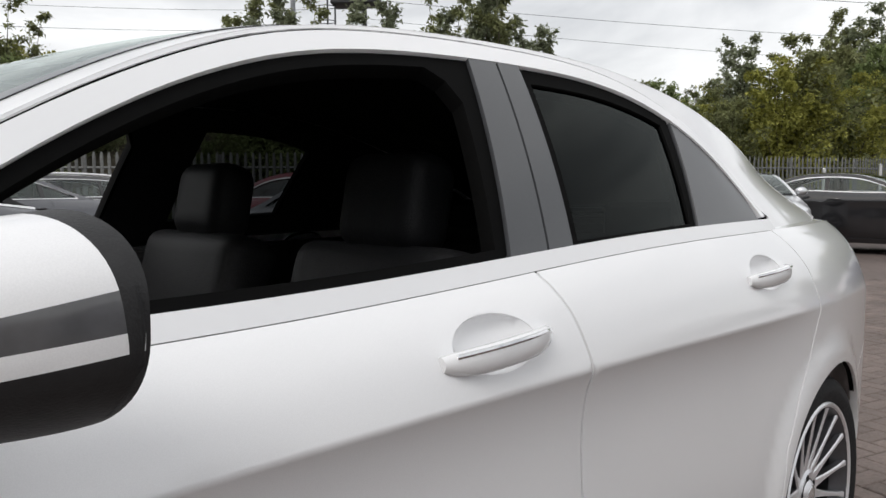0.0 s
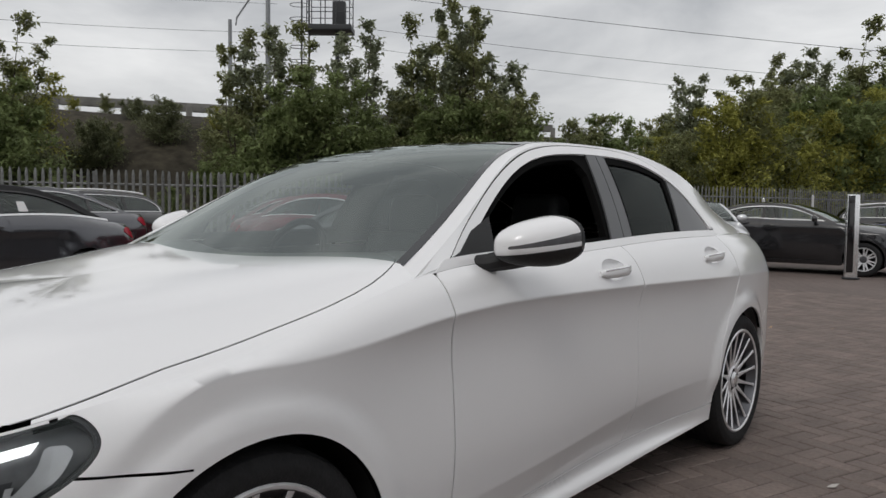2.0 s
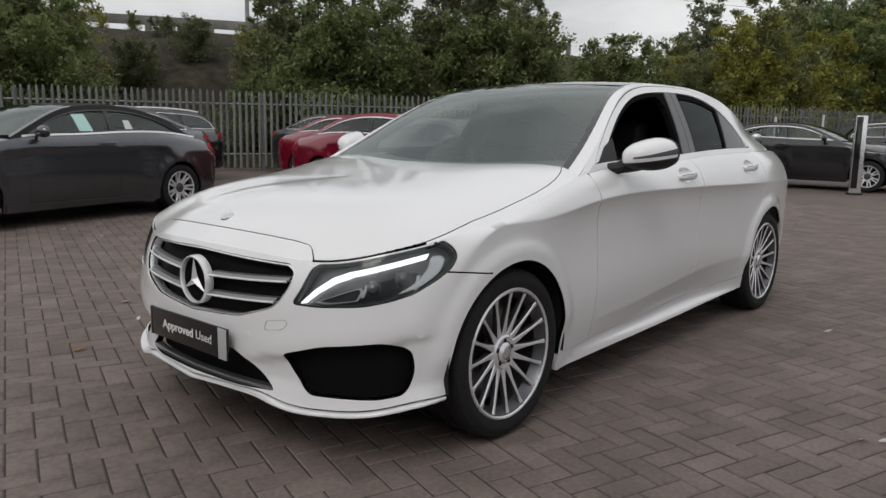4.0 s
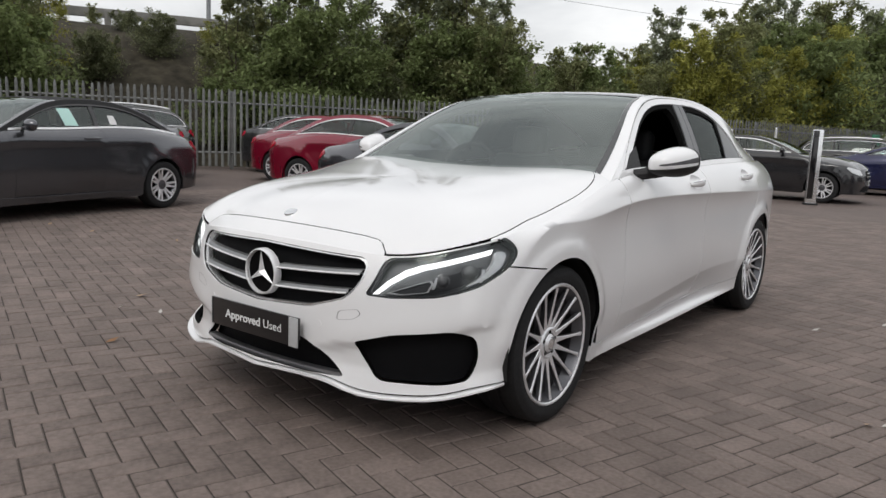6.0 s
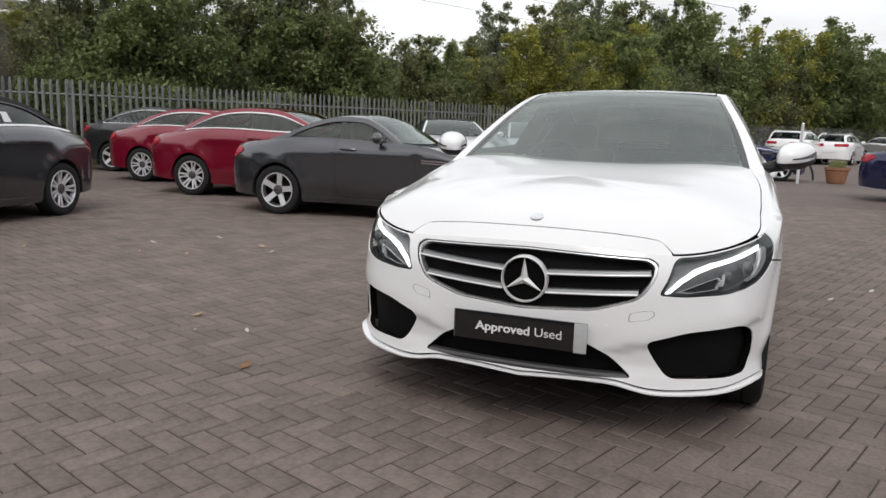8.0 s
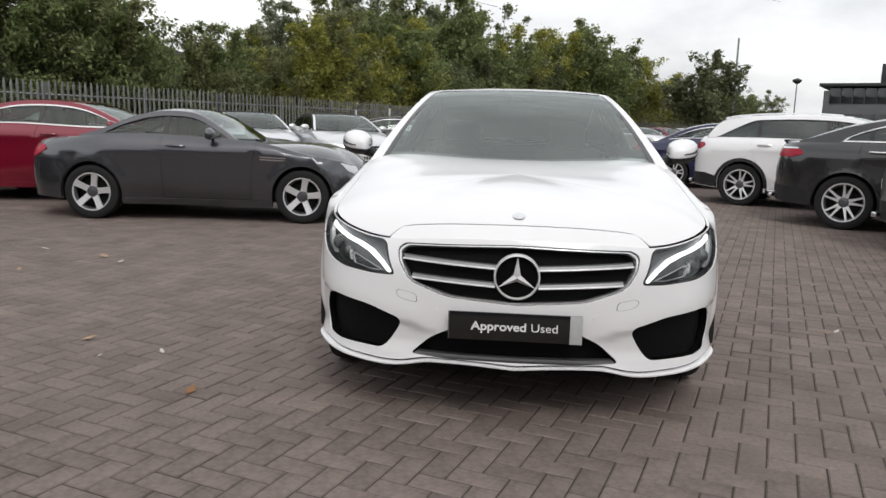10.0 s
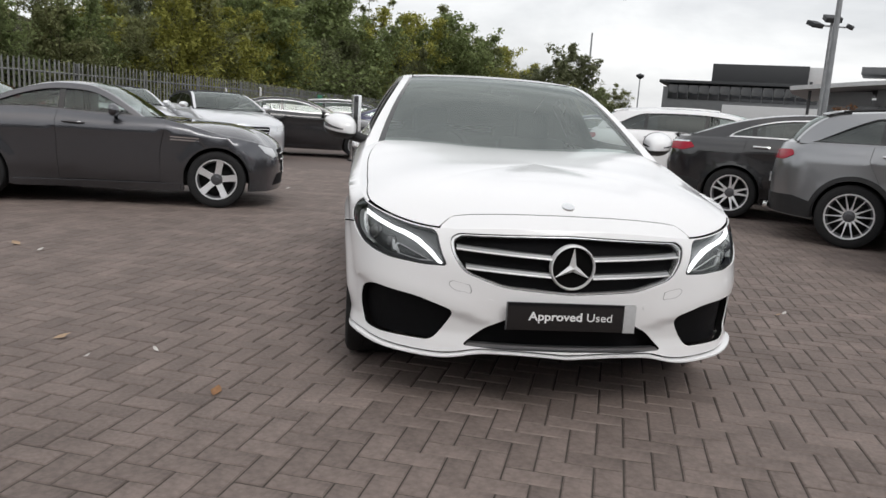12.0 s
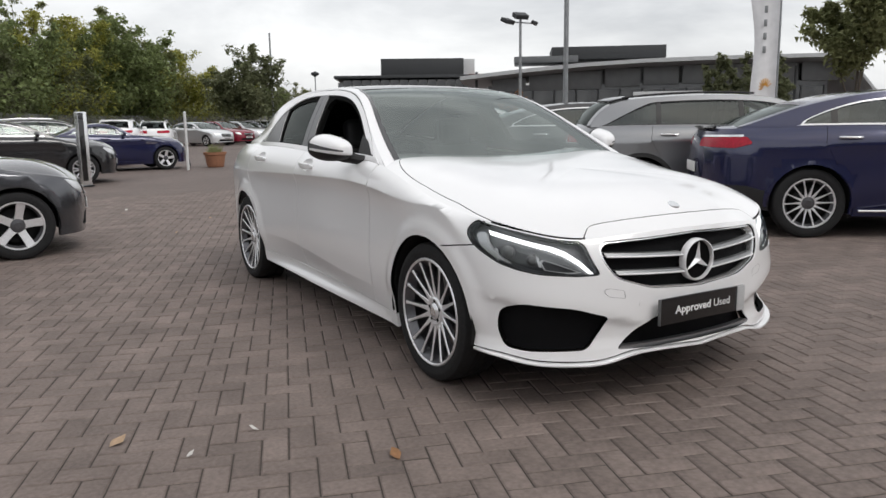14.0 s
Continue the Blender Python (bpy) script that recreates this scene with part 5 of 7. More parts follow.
            wheel(car, (sg * (S.half - .127), yw, rad - .002), sg, spokes, style, ALLOY, rad - .002, rad * (.70 if tall else .685), .225, 11, 0)
    ws = [(s * .6, 3 * (.012 + .02 * s * s)) for s in np.linspace(-.95, .95, 15)] + [(s * .6, 3 * .345) for s in np.linspace(.92, -.92, 15)]
    skin("windscreen", [(R, ws, [], False)], SIDEGLASS, car, "", .1, .004, edge=.07).visible_shadow = False
    v1 = .72
    rf = [(s * .6, 3 * .35) for s in np.linspace(-1, 1, 15)] + [(s * .6, 3 * v1) for s in np.linspace(1, -1, 15)]
    skin("roof", [(R, rf, [], False)], roof_c, car, "", .08, .01, edge=.06)
    rw = [(s * .6, 3 * (v1 + .005)) for s in np.linspace(-.9, .9, 12)] + [(s * .6, 3 * .985) for s in np.linspace(.9, -.9, 12)]
    skin("rear_window", [(R, rw, [], False)], PRIVACY if roof_mat is None else roof_mat, car, "", .1, .004, edge=.07)
    for side in (False, True):
        ap = [(.6 * .94, 3 * .02)] + [(.6 * .915, 3 * .35)] + [(.6, 3 * v) for v in np.linspace(.35, .01, 20)]
        skin("front_pillar", [(R, ap, [], side)], trim if kind == "cabrio" else colour, car, "", .06, .02, lift=.002, edge=.05)
        cp = [(.6 * .89, 3 * v1), (.6 * .89, 3 * .99)] + [(.6, 3 * v) for v in np.linspace(.99, v1, 15)]
        skin("rear_pillar", [(R, cp, [], side)], roof_c, car, "", .06, .02, lift=.002, edge=.05)
    if kind == "suv_coupe":
        us_ = np.linspace(u(S.wb + S.ro * .93), L, 14)
        lipp = [S.wrap(np.array(a), np.array(float(S.high(a)) - .004)) + (0, .02, .012) for a in us_]
        lipp = [tuple(q) for q in lipp] + [(-q[0], q[1], q[2]) for q in lipp[::-1][1:]]
        link("boot_spoiler", mesh_of("boot_spoiler", *tube(lipp, .020, 6)), GLOSS, car, "slim black lip spoiler")
    # nose
    z0 = float(S.high(0))
    gr = rounded([(-.40, z0 - .05), (.40, z0 - .05), (.34, z0 - .22), (-.34, z0 - .22)], .05)
    g = skin("grille", [(W, gr, [], False)], MESH, car, "dark grille", .08, .006, lift=.004, edge=.05)
    for dz in (.10, .165):
        link("grille_bar", mesh_of("grille_bar", *tube([S.wrap(np.array(a), np.array(z0 - dz)) + (0, -.012, 0) for a in np.linspace(-.36, .36, 11)], .010, 6)), SATIN, g)
    low = rounded([(-.62, .25 + S.low(0) - .2), (-.5, .38), (.5, .38), (.62, .25 + S.low(0) - .2)], .03)
    skin("air_intake", [(W, low, [], False)], MESH, car, "", .08, .006, lift=.004, edge=.05)
    yn = -S.fo - .012
    fp = part("front_plate", box(.52, .008, .111, (0, yn, .44 if not tall else .52), .002), PAPER, car, "plain white plate")
    for i in range(7):
        part("plate_bar", box(.045, .002, .07, (-.18 + .06 * i, yn - .005, .44 if not tall else .52)), LINER, fp)
    yt = S.wb + S.ro + .004
    rp = part("rear_plate", box(.52, .008, .111, (0, yt, .60 if not tall else .68), .002), PAPER, car, "plain pale plate")
    part("underbody", box(1.40 * S.half / .905, S.wb + .5, .16, (0, S.wb / 2, .30), .03), LINER, car, "dark underside")
    part("cabin_floor", box(1.2, S.wb * .7, .06, (0, S.wb * .55, .5), .02), CABIN, car)
    part("dashboard", box(1.30, .35, .2, (0, y0 + .25, bz(y0) - .14), .06), CABIN, car)
    for sg in (-1, 1):
        st = part("front_seat", box(.46, .16, .78, (sg * .36, mid - .02, bz(mid) - .15), .07, 3), LEATHER, car, "dark front seat")
        part("headrest", box(.25, .10, .16, (sg * .36, mid + .02, bz(mid) + (.14 if kind == "roadster" else .22 if kind == "coupe" else .28)), .045, 3), LEATHER, st)
    if not two_door or kind == "coupe":
        part("rear_seat", box(1.2, .16, .5, (0, S.wb * .86, bz(mid) - .18), .06, 3), LEATHER, car)
    if tall:
        for sg in (-1, 1):
            rr = [S.roof(np.array(.6 * .93 * sg), np.array(3 * v)) + (0, 0, .03) for v in np.linspace(.38, .72, 12)]
            if kind == "suv" and sg > 0:
                sp = [(s * .6, 3 * .695) for s in np.linspace(-.93, .93, 12)] + [(s * .6, 3 * .775) for s in np.linspace(.90, -.90, 12)]
                skin("roof_spoiler", [(R, sp, [], False)], GLOSS if colour is not WHITE else colour, car, "small spoiler over the rear window", .08, .04, lift=.030, edge=.06)
            if kind == "suv":
                link("roof_rail", mesh_of("roof_rail", *tube(rr, .014, 6)), SATIN if colour is not GREY_M else PLASTIC, car, "slim roof rail")
            ex = part("exhaust_tip", box(.14, .06, .06, (sg * .52, yt - .03, .36), .02, 3), CHROME, car, "chrome exhaust trim")
    if kind == "estate":
        for sg in (-1, 1):
            rr = [S.roof(np.array(.6 * .94 * sg), np.array(3 * v)) + (0, 0, .03) for v in np.linspace(.38, .74, 12)]
            link("roof_rail", mesh_of("roof_rail", *tube(rr, .020, 6)), BRIGHT, car, "silver roof rail")
    if sticker:
        for side in (False, True):
            c = mid - .45
            pl = [(c, bz(c) + .05), (c - .04, bz(c) + .25), (c + .13, bz(c) + .25), (c + .18, bz(c) + .05)]
            skin("window_sticker", [(SD, pl, [], side)], STICKER, car, "pale green price sheet", .1, 0, lift=-.008)
            c = mid + .18
            sm = [(c, bz(c) + .05), (c, bz(c) + .16), (c + .09, bz(c) + .16), (c + .11, bz(c) + .05)]
            skin("window_sticker", [(SD, sm, [], side)], PAPER, car, "white sheet", .1, 0, lift=-.008)
    return car


def facing(x, y, deg, back=0.0):
    """The pose of a car whose near hub stands at (x, y); deg: the way its nose points, from +x."""
    return pose(x, y, 0, 0, 0, deg + 90)


def by_wheel(x, y, deg, wheel_y, side, half=.905):
    """The pose that puts the outer face of a wheel (wheel_y behind the front axle, on side 1 left, -1 right) over (x, y)."""
    m = pose(0, 0, 0, 0, 0, deg + 90)
    off = m @ Vector((side * half, wheel_y, 0))
    return pose(x - off.x, y - off.y, 0, 0, 0, deg + 90)


# the row by the fence
parked_car("roadster", by_wheel(-2.42, 4.83, 6, 0, -1), "dark grey two-seat hardtop roadster with five-spoke alloys, parked on paving", GREY_D, "roadster", 5, "five", trim=GLOSS, two_door=True)
parked_car("cabriolet", by_wheel(-6.75, 3.05, -78, 2.76, 1), "dark grey cabriolet with black soft top and window stickers", GREY_D, "coupe", 7, "twin", trim=CHROME, two_door=True, sticker=True, roof_mat=CANVAS, shape=dict(wb=2.76, ro=1.0))
parked_car("coupe", by_wheel(-7.35, 5.9, 9, 2.76, -1), "dark red two-door coupe with bright window line, parked by fence", RED, "coupe", 7, "twin", trim=CHROME, two_door=True, shape=dict(wb=2.76, ro=1.0))
parked_car("coupe", by_wheel(-9.9, 7.5, 9, 2.76, -1), "dark red two-door coupe half hidden behind its twin", RED, "coupe", 7, "twin", trim=CHROME, two_door=True, shape=dict(wb=2.76, ro=1.0))
parked_car("saloon_car", by_wheel(-9.2, 4.45, -80, 2.84, 1), "dark grey saloon car with chrome window line, tail to the lot", GREY_D, "saloon", 5, "five", trim=CHROME, sticker=True)
parked_car("estate_car", by_wheel(-11.4, 6.1, -82, 2.84, 1), "black estate car with silver roof rails, tail to the lot", BLACK, "estate", 5, "five", trim=CHROME)
parked_car("saloon_car", by_wheel(-12.4, 9.2, 9, 2.84, -1), "black saloon car parked close to the fence", BLACK, "saloon", 5, "five", trim=CHROME)
parked_car("cabriolet", by_wheel(-2.70, 13.6, -60, 0, 1), "silver cabriolet with black soft top facing the lot", SILVER, "coupe", 5, "five", trim=CHROME, two_door=True, roof_mat=CANVAS, shape=dict(wb=2.76, ro=1.0))
parked_car("cabriolet", by_wheel(-5.0, 13.9, -60, 0, 1), "silver cabriolet with black soft top, second in the row", SILVER, "coupe", 5, "five", trim=CHROME, two_door=True, roof_mat=CANVAS, shape=dict(wb=2.76, ro=1.0))
parked_car("coupe", by_wheel(-0.95, 14.6, 5, 0, -1), "black two-door coupe with chrome window line behind a post", BLACK, "coupe", 7, "twin", trim=CHROME, two_door=True, shape=dict(wb=2.74, ro=.95, top=.95))
parked_car("estate_car", by_wheel(.5, 22.0, 5, 0, -1), "black estate car with bright window line in the back row", BLACK, "estate", 5, "five", trim=CHROME)
parked_car("roadster", by_wheel(1.55, 19.0, 4, 0, -1), "dark blue long-nosed roadster with five-spoke alloys", BLUE, "roadster", 5, "five", trim=GLOSS, two_door=True, shape=dict(wb=2.58, ro=1.1))
# the row with tails to the lot
parked_car("coupe_suv", by_wheel(4.36, 1.55, -40, 2.87, -1, .945), "dark blue coupe-backed sport utility with chrome window line", BLUE, "suv_coupe", 14, "multi", "tall parked cars", CHROME)
parked_car("sport_utility", by_wheel(4.40, 3.88, -38, 2.87, -1, .945), "mid grey sport utility with multi-spoke alloys and privacy glass", GREY_M, "suv", 14, "multi", "tall parked cars", GLOSS)
parked_car("coupe_suv", by_wheel(4.22, 6.22, -33, 2.87, -1, .945), "black coupe-backed sport utility with chrome window line", BLACK, "suv_coupe", 5, "twin", "tall parked cars", CHROME)
parked_car("sport_utility", by_wheel(3.78, 9.1, -30, 2.87, -1, .945), "white sport utility with dark glass, parked tail out", WHITE, "suv", 5, "twin", "tall parked cars", GLOSS)
parked_car("coupe", by_wheel(3.60, 12.9, -24, 2.76, -1), "dark blue coupe with twin-spoke alloys, parked tail out", BLUE, "coupe", 5, "twin", "parked cars", CHROME, two_door=True)
# far row
far = [("sport_utility", WHITE, "suv", "white sport utility far down the lot", 75), ("hatchback", WHITE, "estate", "small white car far down the lot", 75), ("coupe", SILVER, "coupe", "silver coupe far down the lot", -60),
       ("saloon_car", RED, "saloon", "red car far down the lot", -60), ("saloon_car", SILVER, "saloon", "silver saloon far down the lot", -60), ("estate_car", BLACK, "estate", "black estate far down the lot", -60), ("estate_car", GREY_D, "estate", "dark grey estate far down the lot", -60)]
for i, (nm, col, kd, lb, deg) in enumerate(far):
    parked_car(nm, by_wheel(3.9 + 2.05 * i, 36.6 + 2.5 * i, deg, 0, -1), lb, col, kd, 5, "five", "far parked cars", fast=True)


# ---- ground ----
def paving_material():
    m = material("weathered block paving", (.170, .135, .120), .74, 0, 0, .18, 55, .3, 260, .35, .13, .20)
    return m


PAVE = paving_material()
GROUT = material("dark joint sand", (.062, .053, .047), .95, 0, 0, .3, 90, .2, 300, .2)
TURN_P = radians(-19)
LP, WP, GAP = .200, .100, .006


def herring(x0, x1, y0, y1):
    """Blocks of a right-angled herringbone inside a stretch of the plan, as (centre x, centre y, along)."""
    c, s = math.cos(TURN_P), math.sin(TURN_P)
    out = []
    r = int(max(abs(x0), abs(x1), abs(y0), abs(y1)) * 1.5 / WP)
    i, j = np.meshgrid(np.arange(-r, r), np.arange(-r, r), indexing="ij")
    k = (i - j) % 4
    for kind, ox, oy in ((0, 1.0, .5), (3, .5, 1.0)):
        sel = k == kind
        a, b = (i[sel] + ox + .1) * WP, (j[sel] + oy + 1.0) * WP
        x, y = a * c - b * s, a * s + b * c
        ok = (x > x0) & (x < x1) & (y > y0) & (y < y1)
        out += [(p, q, kind) for p, q in zip(x[ok], y[ok])]
    return out


def block(l, w, h=.012, e=.005):
    a, b = l / 2 - GAP / 2, w / 2 - GAP / 2
    v = [(-a, -b, -.02), (a, -b, -.02), (a, b, -.02), (-a, b, -.02), (-a, -b, h - .004), (a, -b, h - .004), (a, b, h - .004), (-a, b, h - .004),
         (-a + e, -b + e, h), (a - e, -b + e, h), (a - e, b - e, h), (-a + e, b - e, h)]
    f = [(0, 1, 5, 4), (1, 2, 6, 5), (2, 3, 7, 6), (3, 0, 4, 7), (4, 5, 9, 8), (5, 6, 10, 9), (6, 7, 11, 10), (7, 4, 8, 11), (8, 9, 10, 11)]
    return v, f


# bed under the blocks, reaching the horizon; beyond the near blocks its pattern is drawn by the material
def bed_material():
    m = material("block paving far off", (.154, .123, .111), .76, 0, 0, .10, 9, 0, 1, .3, 0, .14)
    n, l = m.node_tree.nodes, m.node_tree.links
    p = n["Principled BSDF"]
    tc, mp, br, mx = n.new("ShaderNodeTexCoord"), n.new("ShaderNodeMapping"), n.new("ShaderNodeTexBrick"), n.new("ShaderNodeMix")
    mp.inputs["Rotation"].default_value = (0, 0, -TURN_P)
    br.inputs["Scale"].default_value, br.inputs["Brick Width"].default_value, br.inputs["Row Height"].default_value, br.inputs["Mortar Size"].default_value = 1.0, .2, .1, .006
    br.inputs["Color1"].default_value, br.inputs["Color2"].default_value, br.inputs["Mortar"].default_value = (1.05, 1.05, 1.05, 1), (.95, .95, .95, 1), (.55, .55, .55, 1)
    mx.data_type, mx.blend_type = "RGBA", "MULTIPLY"
    mx.inputs["Factor"].default_value = 1
    src = p.inputs["Base Color"].links[0].from_socket
    l.new(tc.outputs["Object"], mp.inputs["Vector"])
    l.new(mp.outputs["Vector"], br.inputs["Vector"])
    l.new(src, mx.inputs["A"])
    l.new(br.outputs["Color"], mx.inputs["B"])
    l.new(mx.outputs["Result"], p.inputs["Base Color"])
    return m


ground = link("ground", mesh_of("ground", [(-900, -900, -.012), (900, -900, -.012), (900, 900, -.006), (-900, 900, -.012)], [(0, 1, 2, 3)], True), bed_material())
tagged(ground, "brown weathered block paving across the lot", "paving", kind="structure")
X0, X1, Y0, Y1 = -9.0, 8.0, -6.5, 11.0
near = herring(X0, X1, Y0, Y1)
bed = link("joint_bed", mesh_of("joint_bed", [(X0, Y0, -.0052), (X1, Y0, -.0052), (X1, Y1, -.0052), (X0, Y1, -.0052)], [(0, 1, 2, 3)], True), GROUT, ground, "dark joint sand between blocks")
rng = random.Random(5)
bv, bf = block(LP, WP)
meshes = []
for kind in (0, 3):
    me = mesh_of("paving_block", bv, bf, True)
    me.materials.append(PAVE)
    meshes.append(me)
ang = {0: TURN_P, 3: TURN_P + math.pi / 2}
front = sorted(near, key=lambda q: abs(q[0] + .4) * .45 + abs(q[1] + 1.75))[:300]
picked = {(round(q[0], 3), round(q[1], 3)) for q in front}
V, F = [], []
tri = np.array(bv)
for x, y, kind in near:
    tilt_x, tilt_y, dz = rng.gauss(0, .005), rng.gauss(0, .005), rng.gauss(-.0125, .0007)
    if (round(x, 3), round(y, 3)) in picked:
        ob = new("paving_block", meshes[0])
        ob.parent = ground
        ob.matrix_local = Matrix.Translation((x, y, dz + .0)) @ Matrix.Rotation(ang[kind], 4, "Z") @ Matrix.Rotation(tilt_x, 4, "X")
        continue
    c, s = math.cos(ang[kind]), math.sin(ang[kind])
    o = len(V)
    z = tri[:, 2] + dz + tri[:, 0] * tilt_x + tri[:, 1] * tilt_y
    V.extend(zip(tri[:, 0] * c - tri[:, 1] * s + x, tri[:, 0] * s + tri[:, 1] * c + y, z))
    F.extend([tuple(i + o for i in q) for q in bf])
rest = link("paving_blocks", mesh_of("paving_blocks", V, F, True), PAVE, ground)
tagged(rest, "brown herringbone paving blocks", kind="stuff")

# ---- fence ----
GALV = material("weathered galvanised steel", (.20, .205, .20), .6, .35, 0, .2, 14, .1, 100, .4, .22, .2)
LINE_F = [(-22, -6.5), (-16.2, 4.4), (-12.4, 11.4), (-8.7, 18.6), (-5.4, 26.0), (-2.4, 41.0), (.5, 49.5), (5.0, 56.5), (11.0, 63.0), (22.0, 70.0)]


def fence():
    f = empty("palisade_fence", Matrix.Identity(4), "grey galvanised steel palisade fence along the lot edge", "fence")
    top = 2.0
    pv = [(-.034, 0, .08), (-.012, -.014, .08), (.012, -.014, .08), (.034, 0, .08), (-.034, 0, top - .12), (-.012, -.014, top - .06), (.012, -.014, top - .06), (.034, 0, top - .12), (-.022, -.004, top - .03), (.022, -.004, top - .03), (0, -.010, top)]
    pf = [(0, 1, 5, 4), (1, 2, 6, 5), (2, 3, 7, 6), (4, 5, 8), (6, 7, 9), (5, 6, 10), (8, 5, 10), (6, 9, 10)]
    pale = mesh_of("pale", pv, pf, True)
    pale.materials.append(GALV)
    rngf, near_p, rv, rf = random.Random(3), [], [], []
    pos = []
    for (x0, y0), (x1, y1) in zip(LINE_F[:-1], LINE_F[1:]):
        l = math.hypot(x1 - x0, y1 - y0)
        a = math.atan2(y1 - y0, x1 - x0)
        for i in range(int(l / .155)):
            pos.append((x0 + (x1 - x0) * i * .155 / l, y0 + (y1 - y0) * i * .155 / l, a))
        nx, ny = -math.sin(a) * .03, math.cos(a) * .03
        for z in (.42, 1.66):
            link("rail", mesh_of("rail", *tube([(x0 + nx, y0 + ny, z), (x1 + nx, y1 + ny, z)], .028, 4), flat=True), GALV, f)
        for i in range(int(l / 2.75) + 1):
            px, py = x0 + (x1 - x0) * i * 2.75 / l, y0 + (y1 - y0) * i * 2.75 / l
            part("post", box(.10, .055, 1.95, (0, 0, .975), .006, 1, None, Matrix.Translation((px + nx * 2.6, py + ny * 2.6, 0)) @ Matrix.Rotation(a, 4, "Z")), GALV, f, flat=True)
    start = [i for i, p in enumerate(pos) if p[1] > 2][0]
    for i, (x, y, a) in enumerate(pos):
        m = Matrix.Translation((x, y, rngf.gauss(0, .008))) @ Matrix.Rotation(a, 4, "Z") @ Matrix.Rotation(rngf.gauss(0, .006), 4, "Y")
        if start <= i < start + 300:
            o = new("pale", pale)
            o.parent = f
            o.matrix_local = m
        else:
            k = len(rv)
            rv += [m @ Vector(q) for q in pv]
            rf += [tuple(j + k for j in q) for q in pf]
    tagged(link("pales", mesh_of("pales", rv, rf, True), GALV, f, "more grey steel pales"), kind="stuff")
    return f


fence()

# ---- bank and trees ----
EARTH = material("dark overgrown bank", (.040, .035, .025), .95, 0, 0, .45, 3.0, .6, 20, .2, 0, .35)


def along(s, off, z):
    """A point s metres along the fence, off metres behind it."""
    for (x0, y0), (x1, y1) in zip(LINE_F[:-1], LINE_F[1:]):
        l = math.hypot(x1 - x0, y1 - y0)
        if s <= l or (x1, y1) == LINE_F[-1]:
            k = s / l
            nx, ny = -(y1 - y0) / l, (x1 - x0) / l
            return (x0 + (x1 - x0) * k + nx * off, y0 + (y1 - y0) * k + ny * off, z)
        s -= l


def height(s, off):
    h = 4.3 * float(smooth(1.0, 12.0, off)) + .45 * float(smooth(11.0, 17.0, off)) + .35 * noise.noise((s * .25, off * .3, 0))
    return h * float(smooth(75, 35, s)) + .25 * max(0.0, min(1.0, off / 2.0)) - .02


def bank():
    V, F, ns, no = [], [], 78, 14
    for i in range(ns):
        for j in range(no):
            s, o = -25 + i * 2.0, .5 + j * 2.2
            V.append(along(max(s, -25), o, height(s, o) - (.3 if j == 0 else 0)))
    for i in range(ns - 1):
        for j in range(no - 1):
            a = i * no + j
            F.append((a, a + 1, a + no + 1, a + no))
    return tagged(link("bank", mesh_of("bank", V, F), EARTH), "dark overgrown earth bank behind the fence", "bank", kind="structure")


bank()


def leaf_mat(name, col):
    m = material(name, col, .7, 0, 0, 0, 1, 0, 1, .18, .30)
    n, l = m.node_tree.nodes, m.node_tree.links
    p = n["Principled BSDF"]
    t, x = n.new("ShaderNodeBsdfTranslucent"), n.new("ShaderNodeMixShader")
    src = p.inputs["Base Color"].links[0].from_socket
    l.new(src, t.inputs["Color"])
    x.inputs[0].default_value = .42
    l.new(p.outputs[0], x.inputs[1])
    l.new(t.outputs[0], x.inputs[2])
    l.new(x.outputs[0], n["Material Output"].inputs["Surface"])
    return m


LEAF = [leaf_mat("mid green leaves", (.205, .250, .105)), leaf_mat("olive leaves", (.235, .250, .120)), leaf_mat("yellowing leaves", (.33, .33, .085)), leaf_mat("grey green leaves", (.26, .285, .185)), leaf_mat("rust brown leaves", (.16, .07, .022)), leaf_mat("dull dark leaves", (.175, .190, .105))]
BARK = material("grey brown bark", (.10, .085, .07), .9, 0, 0, .35, 12, .6, 40, .2)


